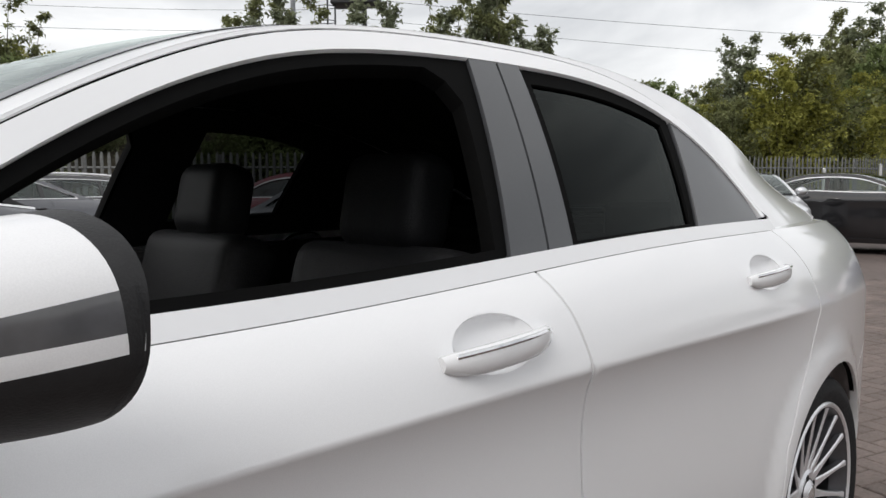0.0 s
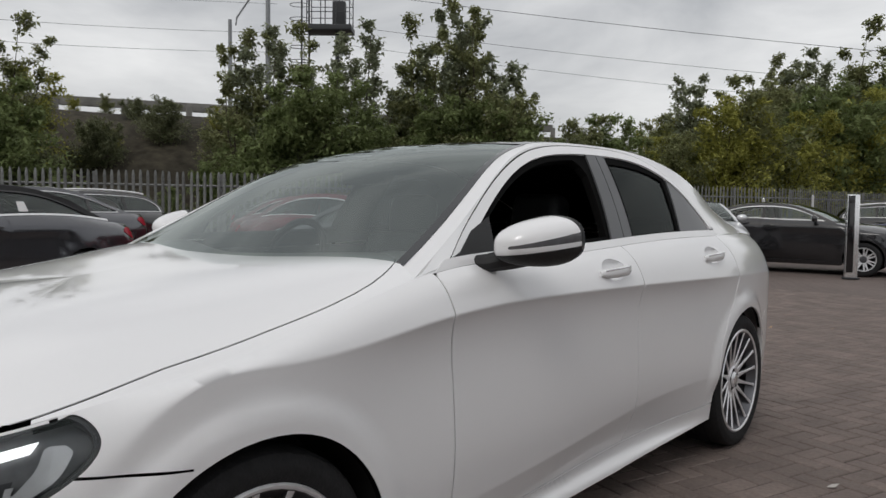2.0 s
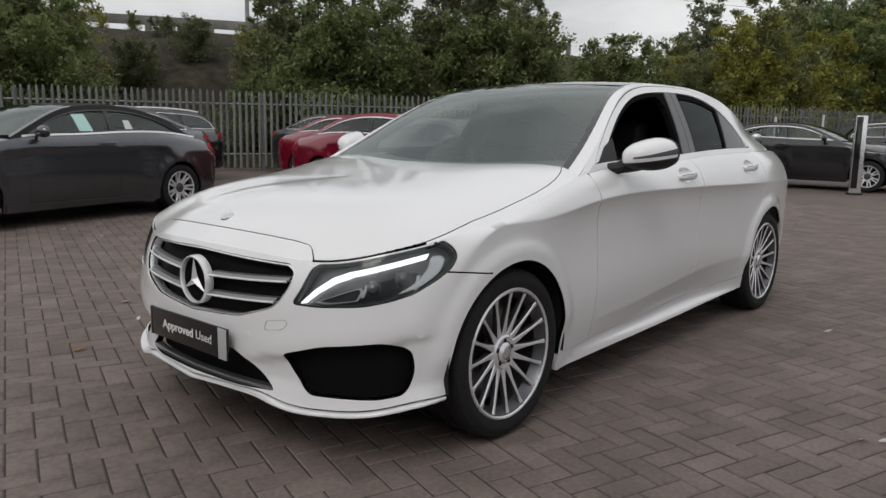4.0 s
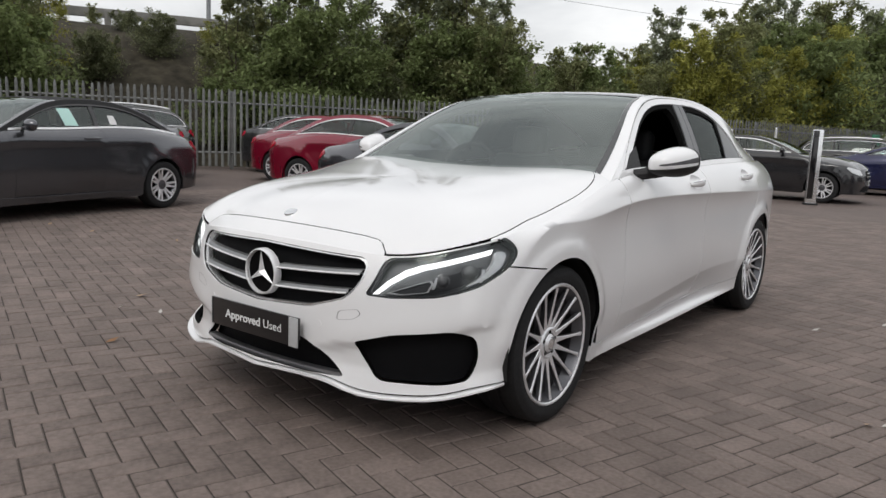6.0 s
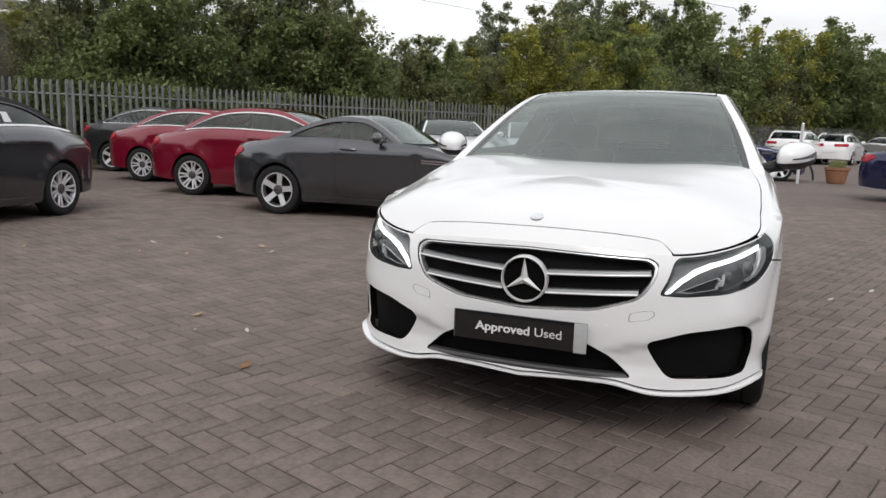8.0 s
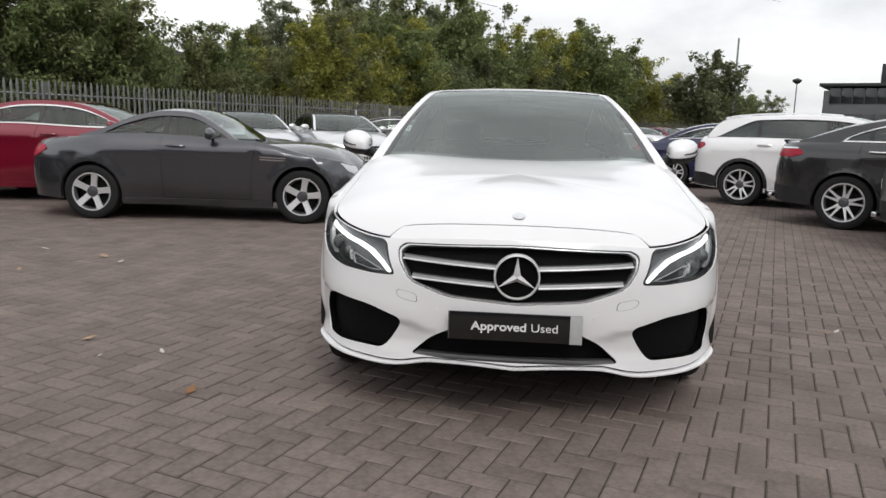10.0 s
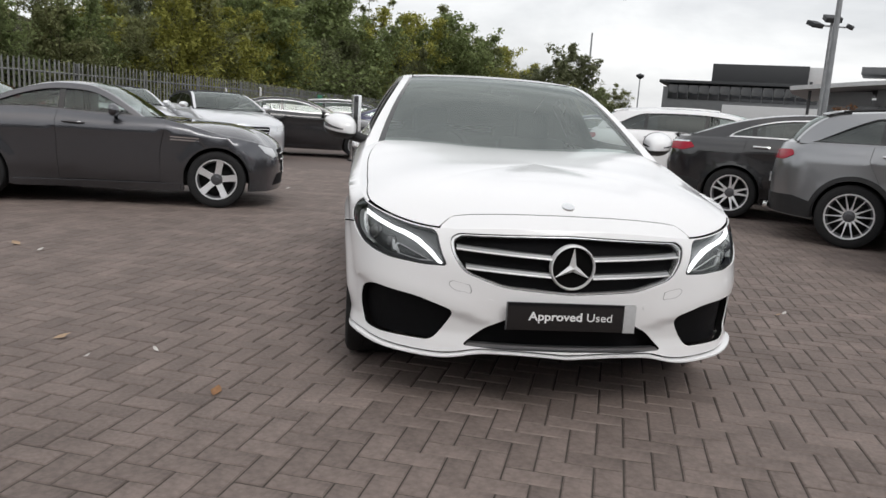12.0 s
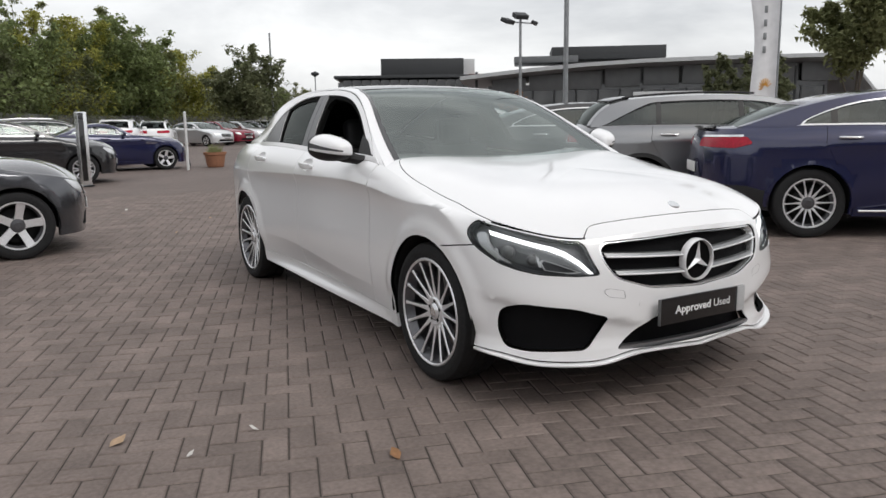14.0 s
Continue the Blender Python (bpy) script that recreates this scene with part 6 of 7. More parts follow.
def tree(name, m, seed, h, spread, leaf, label, leaves=5200, size=.10, stems=5, low=.12, tips=0.5):
    """A tapered trunk with limbs, and a crown of small leaves gathered on the twigs."""
    r = random.Random(seed)
    ob = empty(name, m, label, "tree", "trees on the bank")
    pieces, twigs = [], []
    for s in range(stems):
        a = 2 * math.pi * (s + r.random() * .7) / stems
        lean = spread * (.25 + .5 * r.random()) * (0.3 if s == 0 else 1)
        hh = h * (1.0 if s == 0 else .62 + .33 * r.random())
        pts = [(lean * k ** 1.3 * math.cos(a) + .12 * math.sin(k * 7 + s), lean * k ** 1.3 * math.sin(a) + .12 * math.cos(k * 6 + s), hh * k) for k in np.linspace(0, 1, 9)]
        pieces.append(tube(pts, [max(.008, .05 * h / 6 * (1 - k) ** .9) for k in np.linspace(0, 1, 9)], 6))
        for b in range(9):
            k = low + (1 - low) * (b + r.random()) / 9
            i = min(7, int(k * 8))
            p0 = np.array(pts[i]) + (np.array(pts[i + 1]) - np.array(pts[i])) * (k * 8 - i)
            ln = spread * (.62 * (1 - k) ** .7 + .13) * (.6 + .6 * r.random())
            ba = r.random() * 6.283
            p1 = p0 + np.array([ln * math.cos(ba), ln * math.sin(ba), ln * (.25 + tips * r.random())])
            pm = (p0 + p1) / 2 + np.array([0, 0, .06 * ln])
            pieces.append(tube([p0, pm, p1], [.020 * (1 - k) + .008, .012 * (1 - k) + .006, .004], 4))
            for q in np.linspace(.25, 1, 6):
                twigs.append((p0 + (p1 - p0) * q, .10 + .30 * ln * (1 - q * .4)))
        for k in np.linspace(.55, 1.0, 7):
            i = min(7, int(k * 8))
            twigs.append((np.array(pts[i]) + (np.array(pts[i + 1]) - np.array(pts[i])) * (k * 8 - i), .10 + .12 * spread * (1.1 - k)))
    link("trunk", mesh_of("trunk", *join(*pieces)), BARK, ob, "grey brown stems and limbs")
    V, F = [], []
    per = leaves // len(twigs) + 1
    for c, rad in twigs:
        for _ in range(per):
            p = np.array(c) + np.array([r.gauss(0, rad * .5), r.gauss(0, rad * .5), r.gauss(0, rad * .42)])
            if p[2] < .05:
                continue
            a, e, s = r.random() * 6.283, r.gauss(.3, .6), size * (.55 + .8 * r.random())
            d = np.array([math.cos(a) * math.cos(e), math.sin(a) * math.cos(e), -math.sin(e)])
            w = np.cross(d, (r.gauss(0, .4), r.gauss(0, .4), 1))
            w = w / (np.linalg.norm(w) + 1e-9) * s * .33
            k = len(V)
            V += [p + w * 1.25, p + d * s * 1.1, p - w * 1.25]
            F.append((k, k + 1, k + 2))
    link("crown", mesh_of("crown", V, F, True), leaf, ob, "loose crown of small leaves")
    return ob


kinds = [
    tree("shrub_tree", Matrix.Identity(4), 1, 4.2, 2.4, LEAF[0], "mid green bushy tree on the bank", 14000, .105, 7, .08),
    tree("shrub_tree", Matrix.Identity(4), 2, 4.6, 2.2, LEAF[1], "olive green bushy tree on the bank", 14000, .105, 7, .08),
    tree("shrub_tree", Matrix.Identity(4), 3, 4.0, 2.2, LEAF[2], "yellowing bushy tree on the bank", 12000, .095, 6, .08),
    tree("willow_tree", Matrix.Identity(4), 4, 6.0, 1.7, LEAF[3], "tall thin grey green tree on the bank", 7000, .125, 5, .2, .9),
    tree("willow_tree", Matrix.Identity(4), 5, 6.4, 1.5, LEAF[1], "tall thin olive tree with bare tips", 5600, .115, 4, .25, 1.0),
    tree("shrub_tree", Matrix.Identity(4), 6, 3.2, 2.2, LEAF[5], "dull dark bush on the bank", 12000, .095, 7, .05)]
used = set()


def plant(kind, x, y, z, scale, turn):
    if kind not in used:
        used.add(kind)
        ob = kinds[kind]
        ob.matrix_world = pose(x, y, z, 0, 0, turn) @ Matrix.Diagonal((scale, scale, scale, 1))
        return ob
    ob = copy_thing(kinds[kind], pose(x, y, z, 0, 0, turn))
    ob.scale = (scale,) * 3
    return ob


rt = random.Random(11)


# how high the tree tops stand along the fence
tops = lambda s: float(np.interp(s, [-25, 12, 13.2, 14.2, 14.6, 17.9, 18.4, 21, 22, 24, 25.3, 26.5, 27.6, 29.5, 33.4, 35, 38.4, 42.8, 46, 50, 61, 68.5, 71, 74, 76.5, 78, 80, 81.5, 83.5, 91, 112], [5.6, 5.6, 5.3, 4.6, 2.6, 2.5, 4.9, 5.0, 4.6, 5.4, 5.6, 5.2, 4.7, 4.4, 4.4, 5.2, 5.9, 6.7, 7.8, 8.8, 9.4, 10.2, 7.6, 9.6, 7.6, 8.2, 9.8, 7.0, 5.7, 5.0, 5.0]))
tall_at = lambda s: (tops(s) - .8 * float(smooth(75, 35, s))) / 4.4
s_at = -8.0
while s_at < 100:
    k = tall_at(s_at)
    kind = rt.choices([0, 1, 2, 5], [5, 4, 1 + 2.0 * (s_at > 34), 3])[0]
    off = 1.9 + rt.random() * 1.1
    plant(kind, *along(s_at + rt.gauss(0, .25), off, height(s_at, off) - .1), k * (.85 + .3 * rt.random()) * (.8 if kind == 5 else 1), rt.random() * 360)
    s_at += 1.25 * max(1, k) if k > .5 else 1.5
s_at = -8.0
while s_at < 100:
    k = tall_at(s_at)
    if k > .5:
        kind = rt.choices([0, 1, 3, 2], [4, 5, 2, 1 + 1.5 * (s_at > 34)])[0]
        off = 4.8 + rt.random() * 1.8
        plant(kind, *along(s_at, off, height(s_at, off) - .2), (tops(s_at) - height(s_at, off)) / 4.4 * (.85 + .2 * rt.random()) * (.68 if kind == 3 else 1), rt.random() * 360)
    else:
        off = 6 + rt.random() * 3
        plant(5, *along(s_at, off, height(s_at, off) - .3), .55, rt.random() * 360)
    s_at += 1.9 * max(1, k)
for i in range(26):
    s_b, off = 12.5 + rt.random() * 9.0, 4.0 + rt.random() * 9.0
    plant(rt.choice([5, 5, 2, 1]), *along(s_b, off, height(s_b, off) - .15), .14 + .13 * rt.random(), rt.random() * 360)
for s_w, k_w, kd in ((18.7, .86, 4), (19.6, .93, 3), (20.7, .92, 4), (22.7, 1.0, 3), (24.0, .97, 4), (25.3, 1.12, 3), (25.8, 1.08, 4), (27.0, .90, 3), (28.2, .74, 4), (37, .9, 3), (41, 1.05, 4), (46, 1.3, 3), (50, 1.5, 4), (56, 1.5, 3), (64, 1.5, 4), (12.9, .82, 4), (11.2, .82, 3)):
    off = 3.4 + rt.random()
    plant(kd, *along(s_w, off, height(s_w, off) - .1), k_w, rt.random() * 360)

# a dark tree far down the lot, a slim tree and clipped trees by the showroom
rust = tree("broadleaf_tree", pose(14.6, 56.0, 0), 21, 7.3, 4.6, LEAF[5], "rust tinged broadleaf tree far down the lot", 12000, .24, 8, .25)
tree("broadleaf_tree", pose(20.6, 10.9, 0), 22, 7.2, 2.6, LEAF[1], "slim young tree with bare lower trunk", 16000, .14, 4, .55)
tree("autumn_shrub", pose(24.0, 33.0, 0), 23, 2.9, 1.6, LEAF[4], "orange autumn shrub before the showroom", 1500, .12, 7, .2)
for px, py, sd in ((37.2, 29.8, 31), (38.6, 28.8, 32), (40.0, 27.4, 33)):
    tree("clipped_tree", pose(px, py, 0), sd, 5.2, 1.3, LEAF[5], "dark clipped tree before the showroom", 7000, .15, 4, .42)

# ---- road bridge parapet, gantry and wires behind the bank ----
CONC = material("weathered concrete", (.20, .195, .18), .85, 0, 0, .2, 3, .3, 30, .3, 0, .2)
POLE = material("galvanised pole steel", (.26, .27, .28), .5, .5, 0, .15, 8)
DARKS = material("dark painted steel", (.04, .042, .045), .55, .3, 0, .2, 20)
par = empty("bridge_parapet", Matrix.Identity(4), "pale concrete parapet along the raised road", "parapet")
P0, P1 = Vector((-38.5, -4.0, 5.55)), Vector((-19.5, 33.0, 5.45))
d = (P1 - P0)
yaw = math.atan2(d.y, d.x)
part("beam", box(d.length, .25, .38, (0, 0, 0), .03, 2, None, Matrix.Translation((P0 + P1) / 2) @ Matrix.Rotation(yaw, 4, "Z")), CONC, par)
part("deck_edge", box(d.length, .5, .35, (0, 0, 0), .03, 2, None, Matrix.Translation((P0 + P1) / 2 + Vector((-.3, .15, -1.3))) @ Matrix.Rotation(yaw, 4, "Z")), CONC, par)
for i in range(17):
    q = P0.lerp(P1, i / 16)
    part("baluster", box(.16, .22, 1.4, (q.x + .12, q.y - .06, q.z - .62), .02), CONC, par)
gan = empty("signal_gantry", pose(-29.6, 26.4, 4.0, 0, 0, 40), "dark steel signal platform on a post beside the line", "gantry")
part("platform", box(2.5, 1.5, .30, (0, 0, 6.9), .03), DARKS, gan)
for x in (-1.15, -.4, .4, 1.15):
    link("stanchion", mesh_of("stanchion", *tube([(x, -.7, 7), (x, -.7, 9.4)], .03, 5)), DARKS, gan)
    link("stanchion", mesh_of("stanchion", *tube([(x, .7, 7), (x, .7, 9.4)], .03, 5)), DARKS, gan)
for z in (7.7, 8.3, 8.9, 9.4):
    link("guard_rail", mesh_of("guard_rail", *tube([(-1.15, -.7, z), (1.15, -.7, z), (1.15, .7, z), (-1.15, .7, z)], .022, 5, True)), DARKS, gan)
part("cabinet", box(.7, .5, 1.4, (.5, 0, 7.7), .04), DARKS, gan)
link("leg", mesh_of("leg", *tube([(.4, 0, 0), (.4, 0, 6.8)], .12, 8)), DARKS, gan)
for x in (-1.5, -1.1):
    link("ladder_rail", mesh_of("ladder_rail", *tube([(x, -.3, 1), (x, -.3, 9.0)], .05, 5)), DARKS, gan)
for i in range(7):
    pts = [(-1.3 + .55 * math.cos(a) - .3, -.3 + .45 * math.sin(a), 4.4 + i * .75) for a in np.linspace(0, 2 * math.pi, 13)[:-1]]
    link("cage_hoop", mesh_of("cage_hoop", *tube(pts, .02, 4, True)), DARKS, gan)


def mast(name, x, y, z, h, r, label):
    ob = empty(name, pose(x, y, z), label, "mast")
    link("shaft", mesh_of("shaft", *tube([(0, 0, 0), (0, 0, h * .5), (0, 0, h)], [r, r * .85, r * .7], 8)), POLE, ob)
    return ob


m1 = mast("line_mast", -32.2, 24.2, 3.0, 13.5, .16, "grey steel line mast on the bank")
link("bracket", mesh_of("bracket", *tube([(0, 0, 11.0), (-1.6, -.9, 8.6), (-1.7, -.9, 8.2)], .05, 6)), POLE, m1)
mast("line_mast", -33.4, 22.6, 3.0, 8.3, .14, "short grey steel mast on the bank")


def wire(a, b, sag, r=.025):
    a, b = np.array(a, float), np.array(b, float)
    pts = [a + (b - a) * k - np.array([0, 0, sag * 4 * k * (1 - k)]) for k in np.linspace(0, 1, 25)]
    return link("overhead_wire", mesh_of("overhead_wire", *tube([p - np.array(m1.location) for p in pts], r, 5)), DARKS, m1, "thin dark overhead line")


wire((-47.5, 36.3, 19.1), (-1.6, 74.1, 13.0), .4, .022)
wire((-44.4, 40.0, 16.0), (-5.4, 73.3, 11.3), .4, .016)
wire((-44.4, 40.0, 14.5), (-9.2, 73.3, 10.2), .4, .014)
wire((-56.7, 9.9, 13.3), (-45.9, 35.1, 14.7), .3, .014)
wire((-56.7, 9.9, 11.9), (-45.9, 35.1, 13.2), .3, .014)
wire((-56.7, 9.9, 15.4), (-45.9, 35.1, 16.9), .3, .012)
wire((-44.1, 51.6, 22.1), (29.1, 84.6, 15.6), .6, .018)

# ---- posts, planter, signs and flag on the lot ----
PALE = material("white painted post", (.62, .62, .62), .5, 0, 0, .08, 20)
TERRA = material("terracotta tub", (.30, .14, .08), .85, 0, 0, .15, 20, .2, 60)
tot = empty("bollard_light", pose(-1.0, 13.9, 0, 0, 0, 25), "slim silver and black light totem beside the parked cars", "bollard")
part("housing", box(.20, .13, 1.50, (0, 0, .75), .012), SATIN, tot)
part("face", box(.11, .012, 1.36, (-.035, -.069, .80), .004), GLOSS, tot, "black front strip")
part("lamp_window", box(.08, .010, .10, (-.035, -.078, 1.40), .003), LAMP_BLK, tot)
part("foot", box(.26, .19, .03, (0, 0, .015), .006), DARKS, tot)
for x, y, h in ((1.95, 18.2, 1.55), (-5.6, 23.6, 1.62), (-4.7, 25.7, 1.75)):
    ps = empty("marker_post", pose(x, y, 0), "slim white round marker post", "post", "marker posts")
    link("shaft", mesh_of("shaft", *tube([(0, 0, 0), (0, 0, h)], .038, 10)), PALE, ps)
    link("cap", mesh_of("cap", *lathe([(h, .041), (h + .015, .035), (h + .025, .0005)], 12, "z")), SATIN, ps)
tub = empty("planter", pose(2.95, 19.25, 0), "round terracotta planter at the lot corner", "planter")
link("pot", mesh_of("pot", *lathe([(0.0, .0005), (0, .22), (.04, .24), (.34, .29), (.36, .32), (.43, .325), (.43, .28), (.38, .27), (.38, .0005)], 24, "z")), TERRA, tub)
V, F = [], []
rg = random.Random(8)
for _ in range(260):
    a, r0, hh = rg.random() * 6.283, rg.random() * .22, .10 + rg.random() * .22
    k = len(V)
    x, y = r0 * math.cos(a), r0 * math.sin(a)
    V += [(x - .008, y, .38), (x + .008, y, .38), (x + rg.gauss(0, .08), y + rg.gauss(0, .08), .38 + hh)]
    F.append((k, k + 1, k + 2))
tagged(link("grasses", mesh_of("grasses", V, F, True), LEAF[1], tub, "low green planting"), kind="stuff")
hoop = tagged(link("cycle_hoop", mesh_of("cycle_hoop", *tube([(2.05 + .42 * math.cos(a), 20.4, .6 * math.sin(a)) for a in np.linspace(0, math.pi, 15)], .03, 8)), DARKS), "black bent steel hoop stand", "hoop")
for nm, x, y, z, w, h, mat_, lb in (("fence_sign", -3.22, 36.75, 1.50, .9, .6, material("green sign face", (.03, .22, .13), .5, 0, 0, .05, 20), "green information board on the fence"), ("fence_sign", -3.0, 37.7, 1.5, .55, .7, PALE, "white notice board on the fence")):
    sgn = empty(nm, pose(x + .12, y, z, 0, 0, 78 - 180), lb, "sign")
    part("board", box(w, .02, h, (0, 0, 0), .005), mat_, sgn)
    for i in range(3):
        part("writing_bar", box(w * .7, .004, h * .08, (0, -.013, h * (.22 - .2 * i))), PALE if mat_ is not PALE else DARKS, sgn)
CLOTH = material("white flag cloth", (.72, .72, .74), .7, 0, 0, .06, 6)
AMBER = material("amber print", (.65, .33, .05), .7)
fl = empty("feather_flag", pose(13.0, 8.7, 0, 0, 0, -48), "tall white feather flag with amber emblem and grey lettering bars", "flag")
link("mast", mesh_of("mast", *tube([(.42, 0, 0), (.42, 0, 3.4), (.40, 0, 5.2)], [.03, .025, .015], 6)), POLE, fl)
V, F = [], []
for i in range(25):
    k = i / 24
    for j in range(9):
        q = j / 8
        wv = .46 + .22 * k + .06 * math.sin(k * 9)
        V.append((.40 - q * wv, .05 * math.sin(k * 8 + q * 3.5) * q + .04 * math.sin(q * 6), .75 + 4.3 * k))
for i in range(24):
    for j in range(8):
        a = i * 9 + j
        F.append((a, a + 1, a + 10, a + 9))
link("cloth", mesh_of("cloth", V, F), CLOTH, fl, "white rippled cloth")
for sgn in (-1, 1):
    for i in range(9):
        a = radians(30 + 19 * i)
        v, f = tube([(.16 + .05 * math.cos(a), sgn * .05, 1.86 + .08 * math.sin(a)), (.16 + .15 * math.cos(a), sgn * .05, 1.86 + .24 * math.sin(a))], .012, 5)
        link("emblem_ray", mesh_of("emblem_ray", v, f), AMBER, fl)
    for i in range(5):
        part("writing_bar", box(.07, .01, .16, (.10, sgn * .055, 2.75 + .30 * i), .01), POLE, fl)

# ---- lamp columns ----
lp = mast("lamp_column", 11.74, 16.3, 0, 4.3, .055, "tall lamp column with three floodlights")
lp["category"] = "lamp post"
for x, rz, s in ((-.48, 20, .63), (.0, -10, .7), (.54, 60, .45)):
    part("floodlight", box(.62 * s, .45 * s, .20 * s, (0, 0, 0), .025, 2, None, pose(x, 0, 4.28 + (.10 if x == 0 else -.08), 25, 0, rz)), DARKS, lp, "dark floodlight head")
link("cross_arm", mesh_of("cross_arm", *tube([(-.45, 0, 4.18), (.57, 0, 4.18)], .022, 6)), POLE, lp)
mast("lamp_column", 6.43, 7.78, 0, 6.2, .050, "plain tall grey lamp column behind the tall cars")["category"] = "lamp post"
mast("lamp_column", 17.5, 58, 0, 8.5, .10, "thin grey lamp column far down the lot")["category"] = "lamp post"
lf_ = mast("lamp_column", 33, 88, 0, 7.2, .10, "thin lamp column with round head far off")
lf_["category"] = "lamp post"
link("lamp_head", mesh_of("lamp_head", *lathe([(7.0, .1), (7.3, .5), (7.5, .5), (7.7, .0005)], 12, "z")), DARKS, lf_)

# ---- showroom and offices ----
CLAD = material("grey metal cladding", (.13, .135, .14), .5, .3, 0, .08, 2, .05, 4, .4, 0, .1)
ROOFM = material("pale standing seam roof", (.42, .43, .44), .45, .4, 0, .08, 2)
SHOPGLASS = material("dark showroom glass", (.02, .022, .025), .06, 0, .5, .1, .6)
BRICK = material("red brown brick wall", (.20, .10, .075), .85, 0, 0, .2, 6, .2, 40)
SIGNW = material("off white sign board", (.50, .51, .52), .5, 0, 0, .05, 5)
A, B = Vector((28.4, 46.3, 0)), Vector((50.2, 30.0, 0))
dv = B - A
Ls, ya = dv.length, math.atan2(dv.y, dv.x)
sh = empty("showroom", Matrix.Translation(A) @ Matrix.Rotation(ya, 4, "Z"), "low grey car showroom with curved pale roof and dark glazing", "building")
part("wall", box(Ls - 2.0, 14, 3.9, (Ls / 2 + 1.0, 8.5, 1.95), .02), CLAD, sh)
part("upper_wall", box(Ls - 6.5, 10, 1.3, (Ls / 2 + 2.2, 7.0, 4.5), .02), CLAD, sh)
V, F = [], []
rise = lambda k: np.interp(k, [0, .15, .3, .45, .6, .913, .985, 1.0], [4.55, 5.0, 5.35, 5.56, 5.65, 5.70, 3.1, 3.0])
for i in range(65):
    k = i / 64
    z = float(rise(k))
    for dy, dz in ((-.6, 0), (-.6, -.28), (1.4, -.45), (16, -.3), (16, .1)):
        V.append((k * (Ls + 3), dy, z + dz))
for i in range(64):
    for j in range(5):
        a, b = i * 5 + j, i * 5 + (j + 1) % 5
        F.append((a, b, b + 5, a + 5))
F += [(0, 1, 2, 3, 4), tuple(range(320, 325))[::-1]]
link("roof", mesh_of("roof", V, F), ROOFM, sh, "curved pale metal roof")
for i in range(15):
    x = 3.0 + i * 1.65
    w = part("window", box(1.52, .10, 2.9, (x, 1.42, 2.0), .01), SHOPGLASS, sh, "dark showroom pane")
    part("mullion", box(.09, .16, 3.1, (x + .82, 1.40, 2.0), .01), DARKS, sh)
for i in range(9):
    k = .12 + i * .095
    part("upper_cladding", box(2.6, .12, 1.35, (k * (Ls + 3), 1.46, float(rise(k)) - 1.15), .02), CLAD, sh)
part("roof_plant", box(9.0, 5.0, 1.0, (11.5, 7.0, 6.5), .05), DARKS, sh, "dark plant screen on the roof")
part("roof_step", box(5.0, 4.0, .5, (6.5, 5.0, 5.95), .05), CLAD, sh)
for x in (1.2, 24.5):
    link("column", mesh_of("column", *tube([(x, .3, 0), (x, .3, 4.9)], .10, 8)), DARKS, sh)
sb = part("fascia_sign", box(5.0, .18, .85, (15.2, -1.2, 2.75), .03), SIGNW, sh, "off white sign board with dark lettering shapes")
for i in range(10):
    part("letter_block", box(.26, .03, .34 if i in (0, 9) else .26, (13.3 + i * .42, -1.31, 2.72), .02), DARKS, sb)
for x in (13.3, 17.2):
    link("sign_leg", mesh_of("sign_leg", *tube([(x, -1.2, 0), (x, -1.2, 2.4)], .06, 6)), DARKS, sh)
of = empty("office_block", Matrix.Translation((36.5, 89.0, 0)) @ Matrix.Rotation(radians(-28), 4, "Z"), "glass and brick office block far behind the lot", "building")
part("wall", box(21, 12, 6.4, (10.5, 6, 3.2), .05), CLAD, of)
part("roof_slab", box(22.0, 13, .35, (10.5, 6, 7.05), .05), DARKS, of)
part("penthouse", box(11, 7, 2.3, (11.0, 6, 8.4), .05), DARKS, of, "dark rooftop plant room")
part("penthouse_end", box(1.6, 6.6, 2.2, (17.2, 6, 8.35), .05), SIGNW, of)
part("stair_tower", box(3.0, 8, 7.4, (18.6, 5, 3.7), .05), BRICK, of, "red brick stair tower")
for f_ in range(2):
    for i in range(14):
        part("window", box(1.12, .12, 1.7, (1.2 + i * 1.22, -.05, 1.9 + f_ * 2.9 + 1.0), .01), SHOPGLASS, of)
part("low_wing", box(15, 8, 4.2, (15, -5, 2.1), .05), SIGNW, of, "pale low wing")
part("annex", box(6, 8, 6.3, (23.5, 4, 3.15), .05), SIGNW, of)
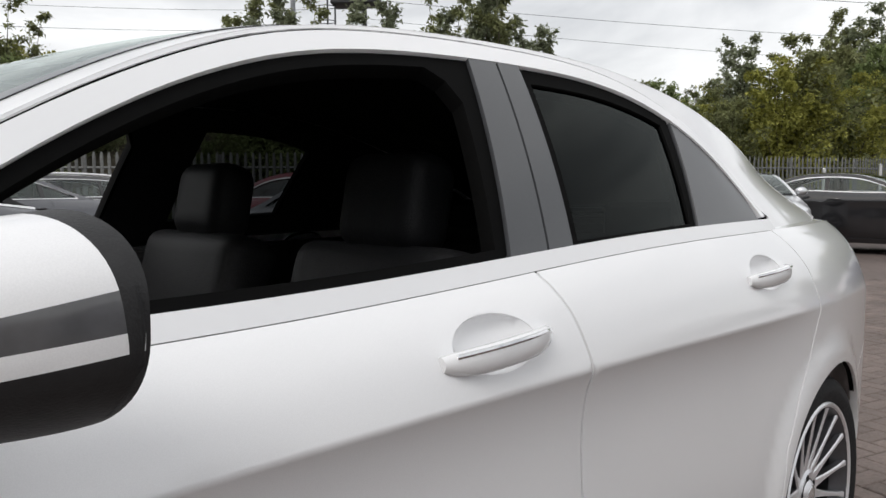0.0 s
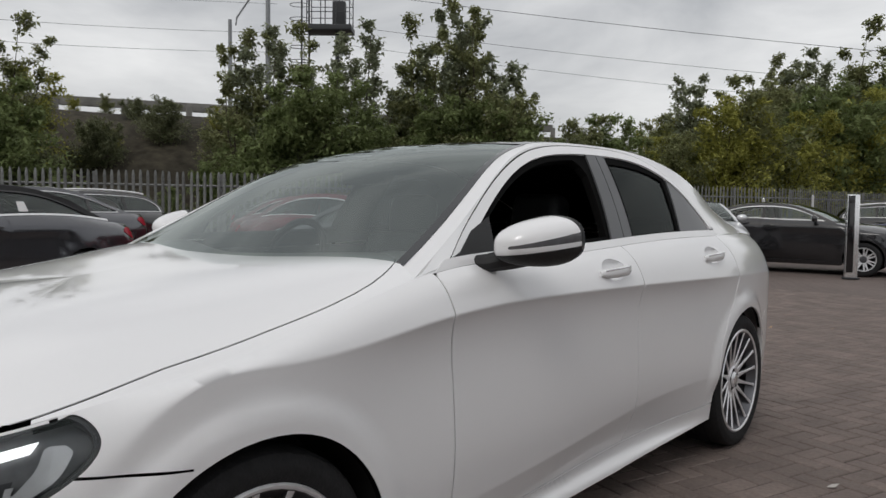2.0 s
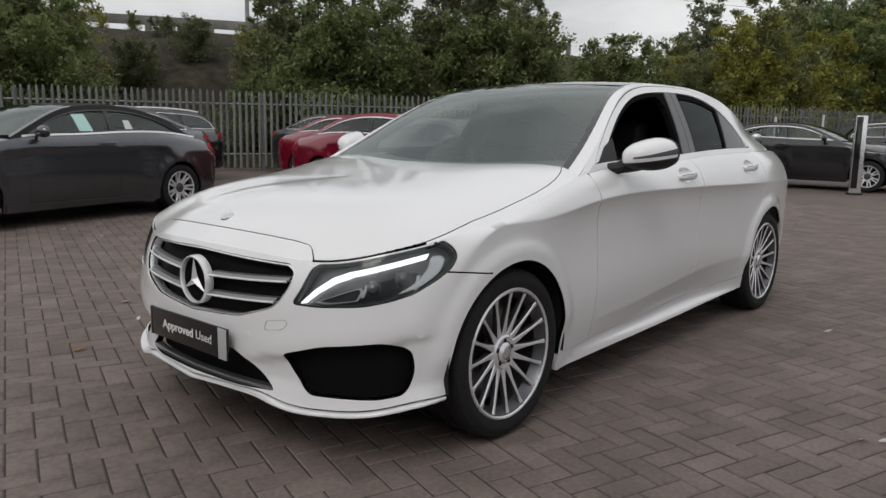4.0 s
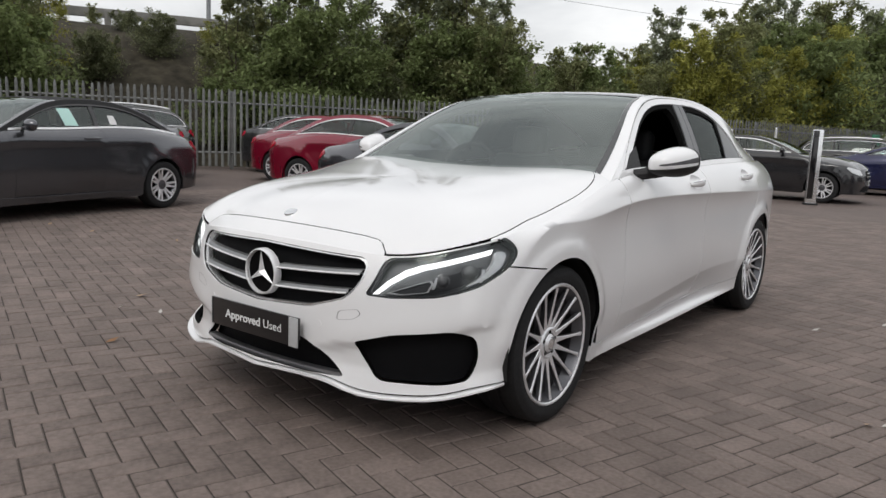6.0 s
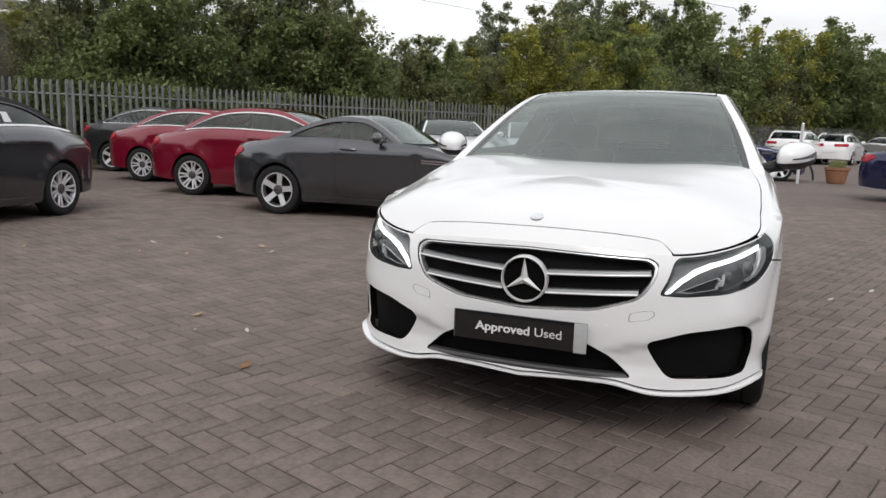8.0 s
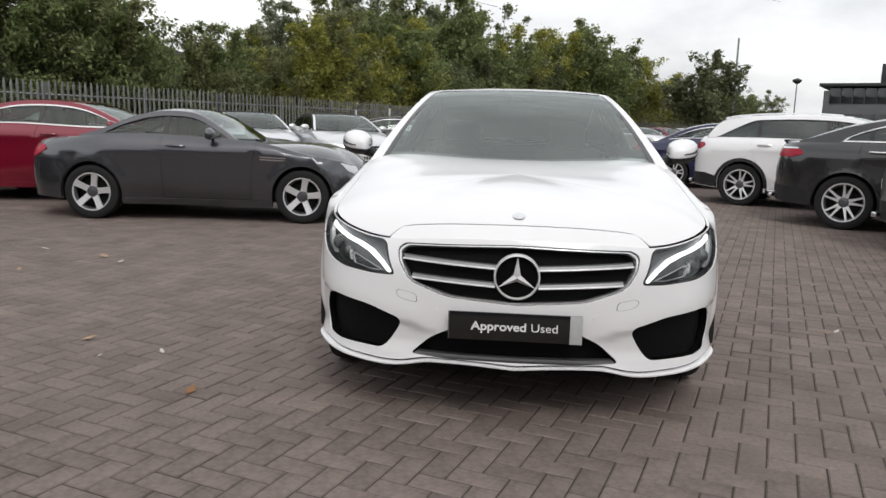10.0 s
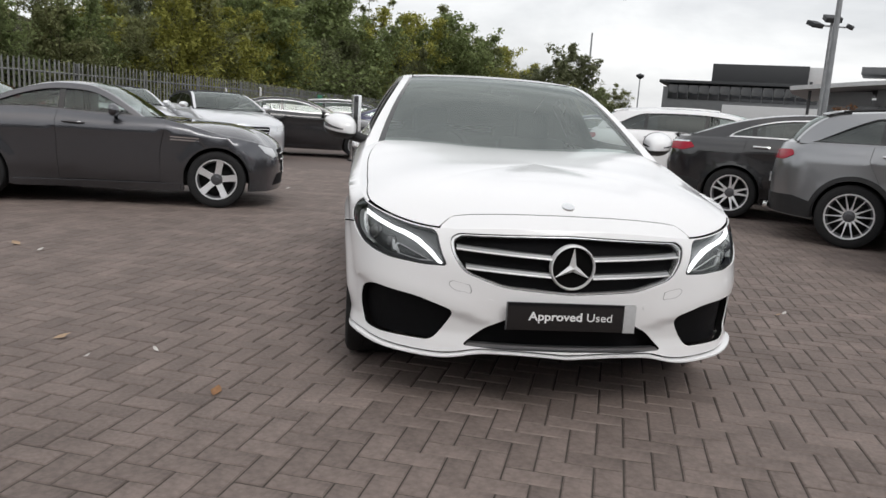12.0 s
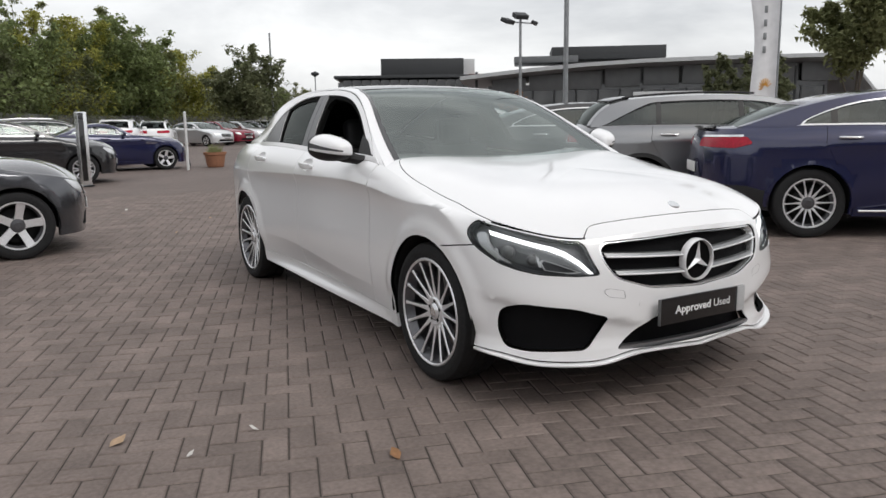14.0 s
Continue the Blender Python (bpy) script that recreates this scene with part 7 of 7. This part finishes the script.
# unseen plain wall, added to close the lot and darken the car's flank
hb = link("backdrop", mesh_of("backdrop", [(-40, -17, 0), (9.5, -17, 0), (9.5, -17, 5.5), (-40, -17, 5.5), (9.5, -4.5, 0), (9.5, -4.5, 5.5), (-40, -17.4, 5.5), (9.9, -17.4, 5.5), (9.9, -4.5, 5.5), (9.9, -4.5, 0)],
                               [(0, 1, 2, 3), (1, 4, 5, 2), (3, 2, 7, 6), (2, 5, 8, 7), (4, 9, 8, 5)], True), CLAD)
tagged(hb, "plain grey wall added unseen to darken the white car flank", "wall", kind="structure")

# ---- litter ----
rl = random.Random(4)
DRY = [material("dry orange leaf", (.23, .115, .05), .8, 0, 0, .2, 60), material("dry tan leaf", (.36, .25, .16), .8, 0, 0, .2, 60), material("pale grit", (.55, .53, .50), .9)]


def dead_leaf(x, y, size, mat_):
    V = [(0, 0, .004), (size * .5, size * .30, .012), (size, 0, .022), (size * .5, -size * .3, .010), (size * .25, size * .2, .008), (size * .75, -size * .2, .02)]
    ob = link("fallen_leaf", mesh_of("fallen_leaf", V, [(0, 3, 5, 2), (0, 2, 1, 4)]), mat_)
    ob.matrix_world = pose(x, y, 0.001, 0, 0, rl.random() * 360)
    return tagged(ob, "dry curled leaf lying on the paving", "leaf", "fallen leaves")


for x, y, s, k in ((-1.40, -.685, .075, 0), (-2.28, 0.0, .085, 1), (-3.4, 2.3, .11, 1), (-3.2, 2.1, .06, 2), (-2.05, -.25, .035, 2), (-1.75, -.15, .04, 2), (1.9, .9, .05, 1), (2.4, 2.4, .06, 2), (-.5, -2.2, .03, 2), (.4, -1.75, .035, 1), (-4.4, 2.0, .07, 2), (-5.2, 1.2, .06, 1), (1.7, 3.0, .06, 2), (-1.9, 7.2, .09, 2), (-1.0, 8.6, .08, 2), (-.4, 8.0, .09, 1), (2.1, -.6, .05, 1), (3.0, 1.2, .05, 2)):
    dead_leaf(x, y, s, DRY[k])
for _ in range(26):
    dead_leaf(rl.uniform(-7, 4.2), rl.uniform(-1.5, 11), rl.uniform(.03, .075), DRY[rl.choice([1, 1, 2, 0])])
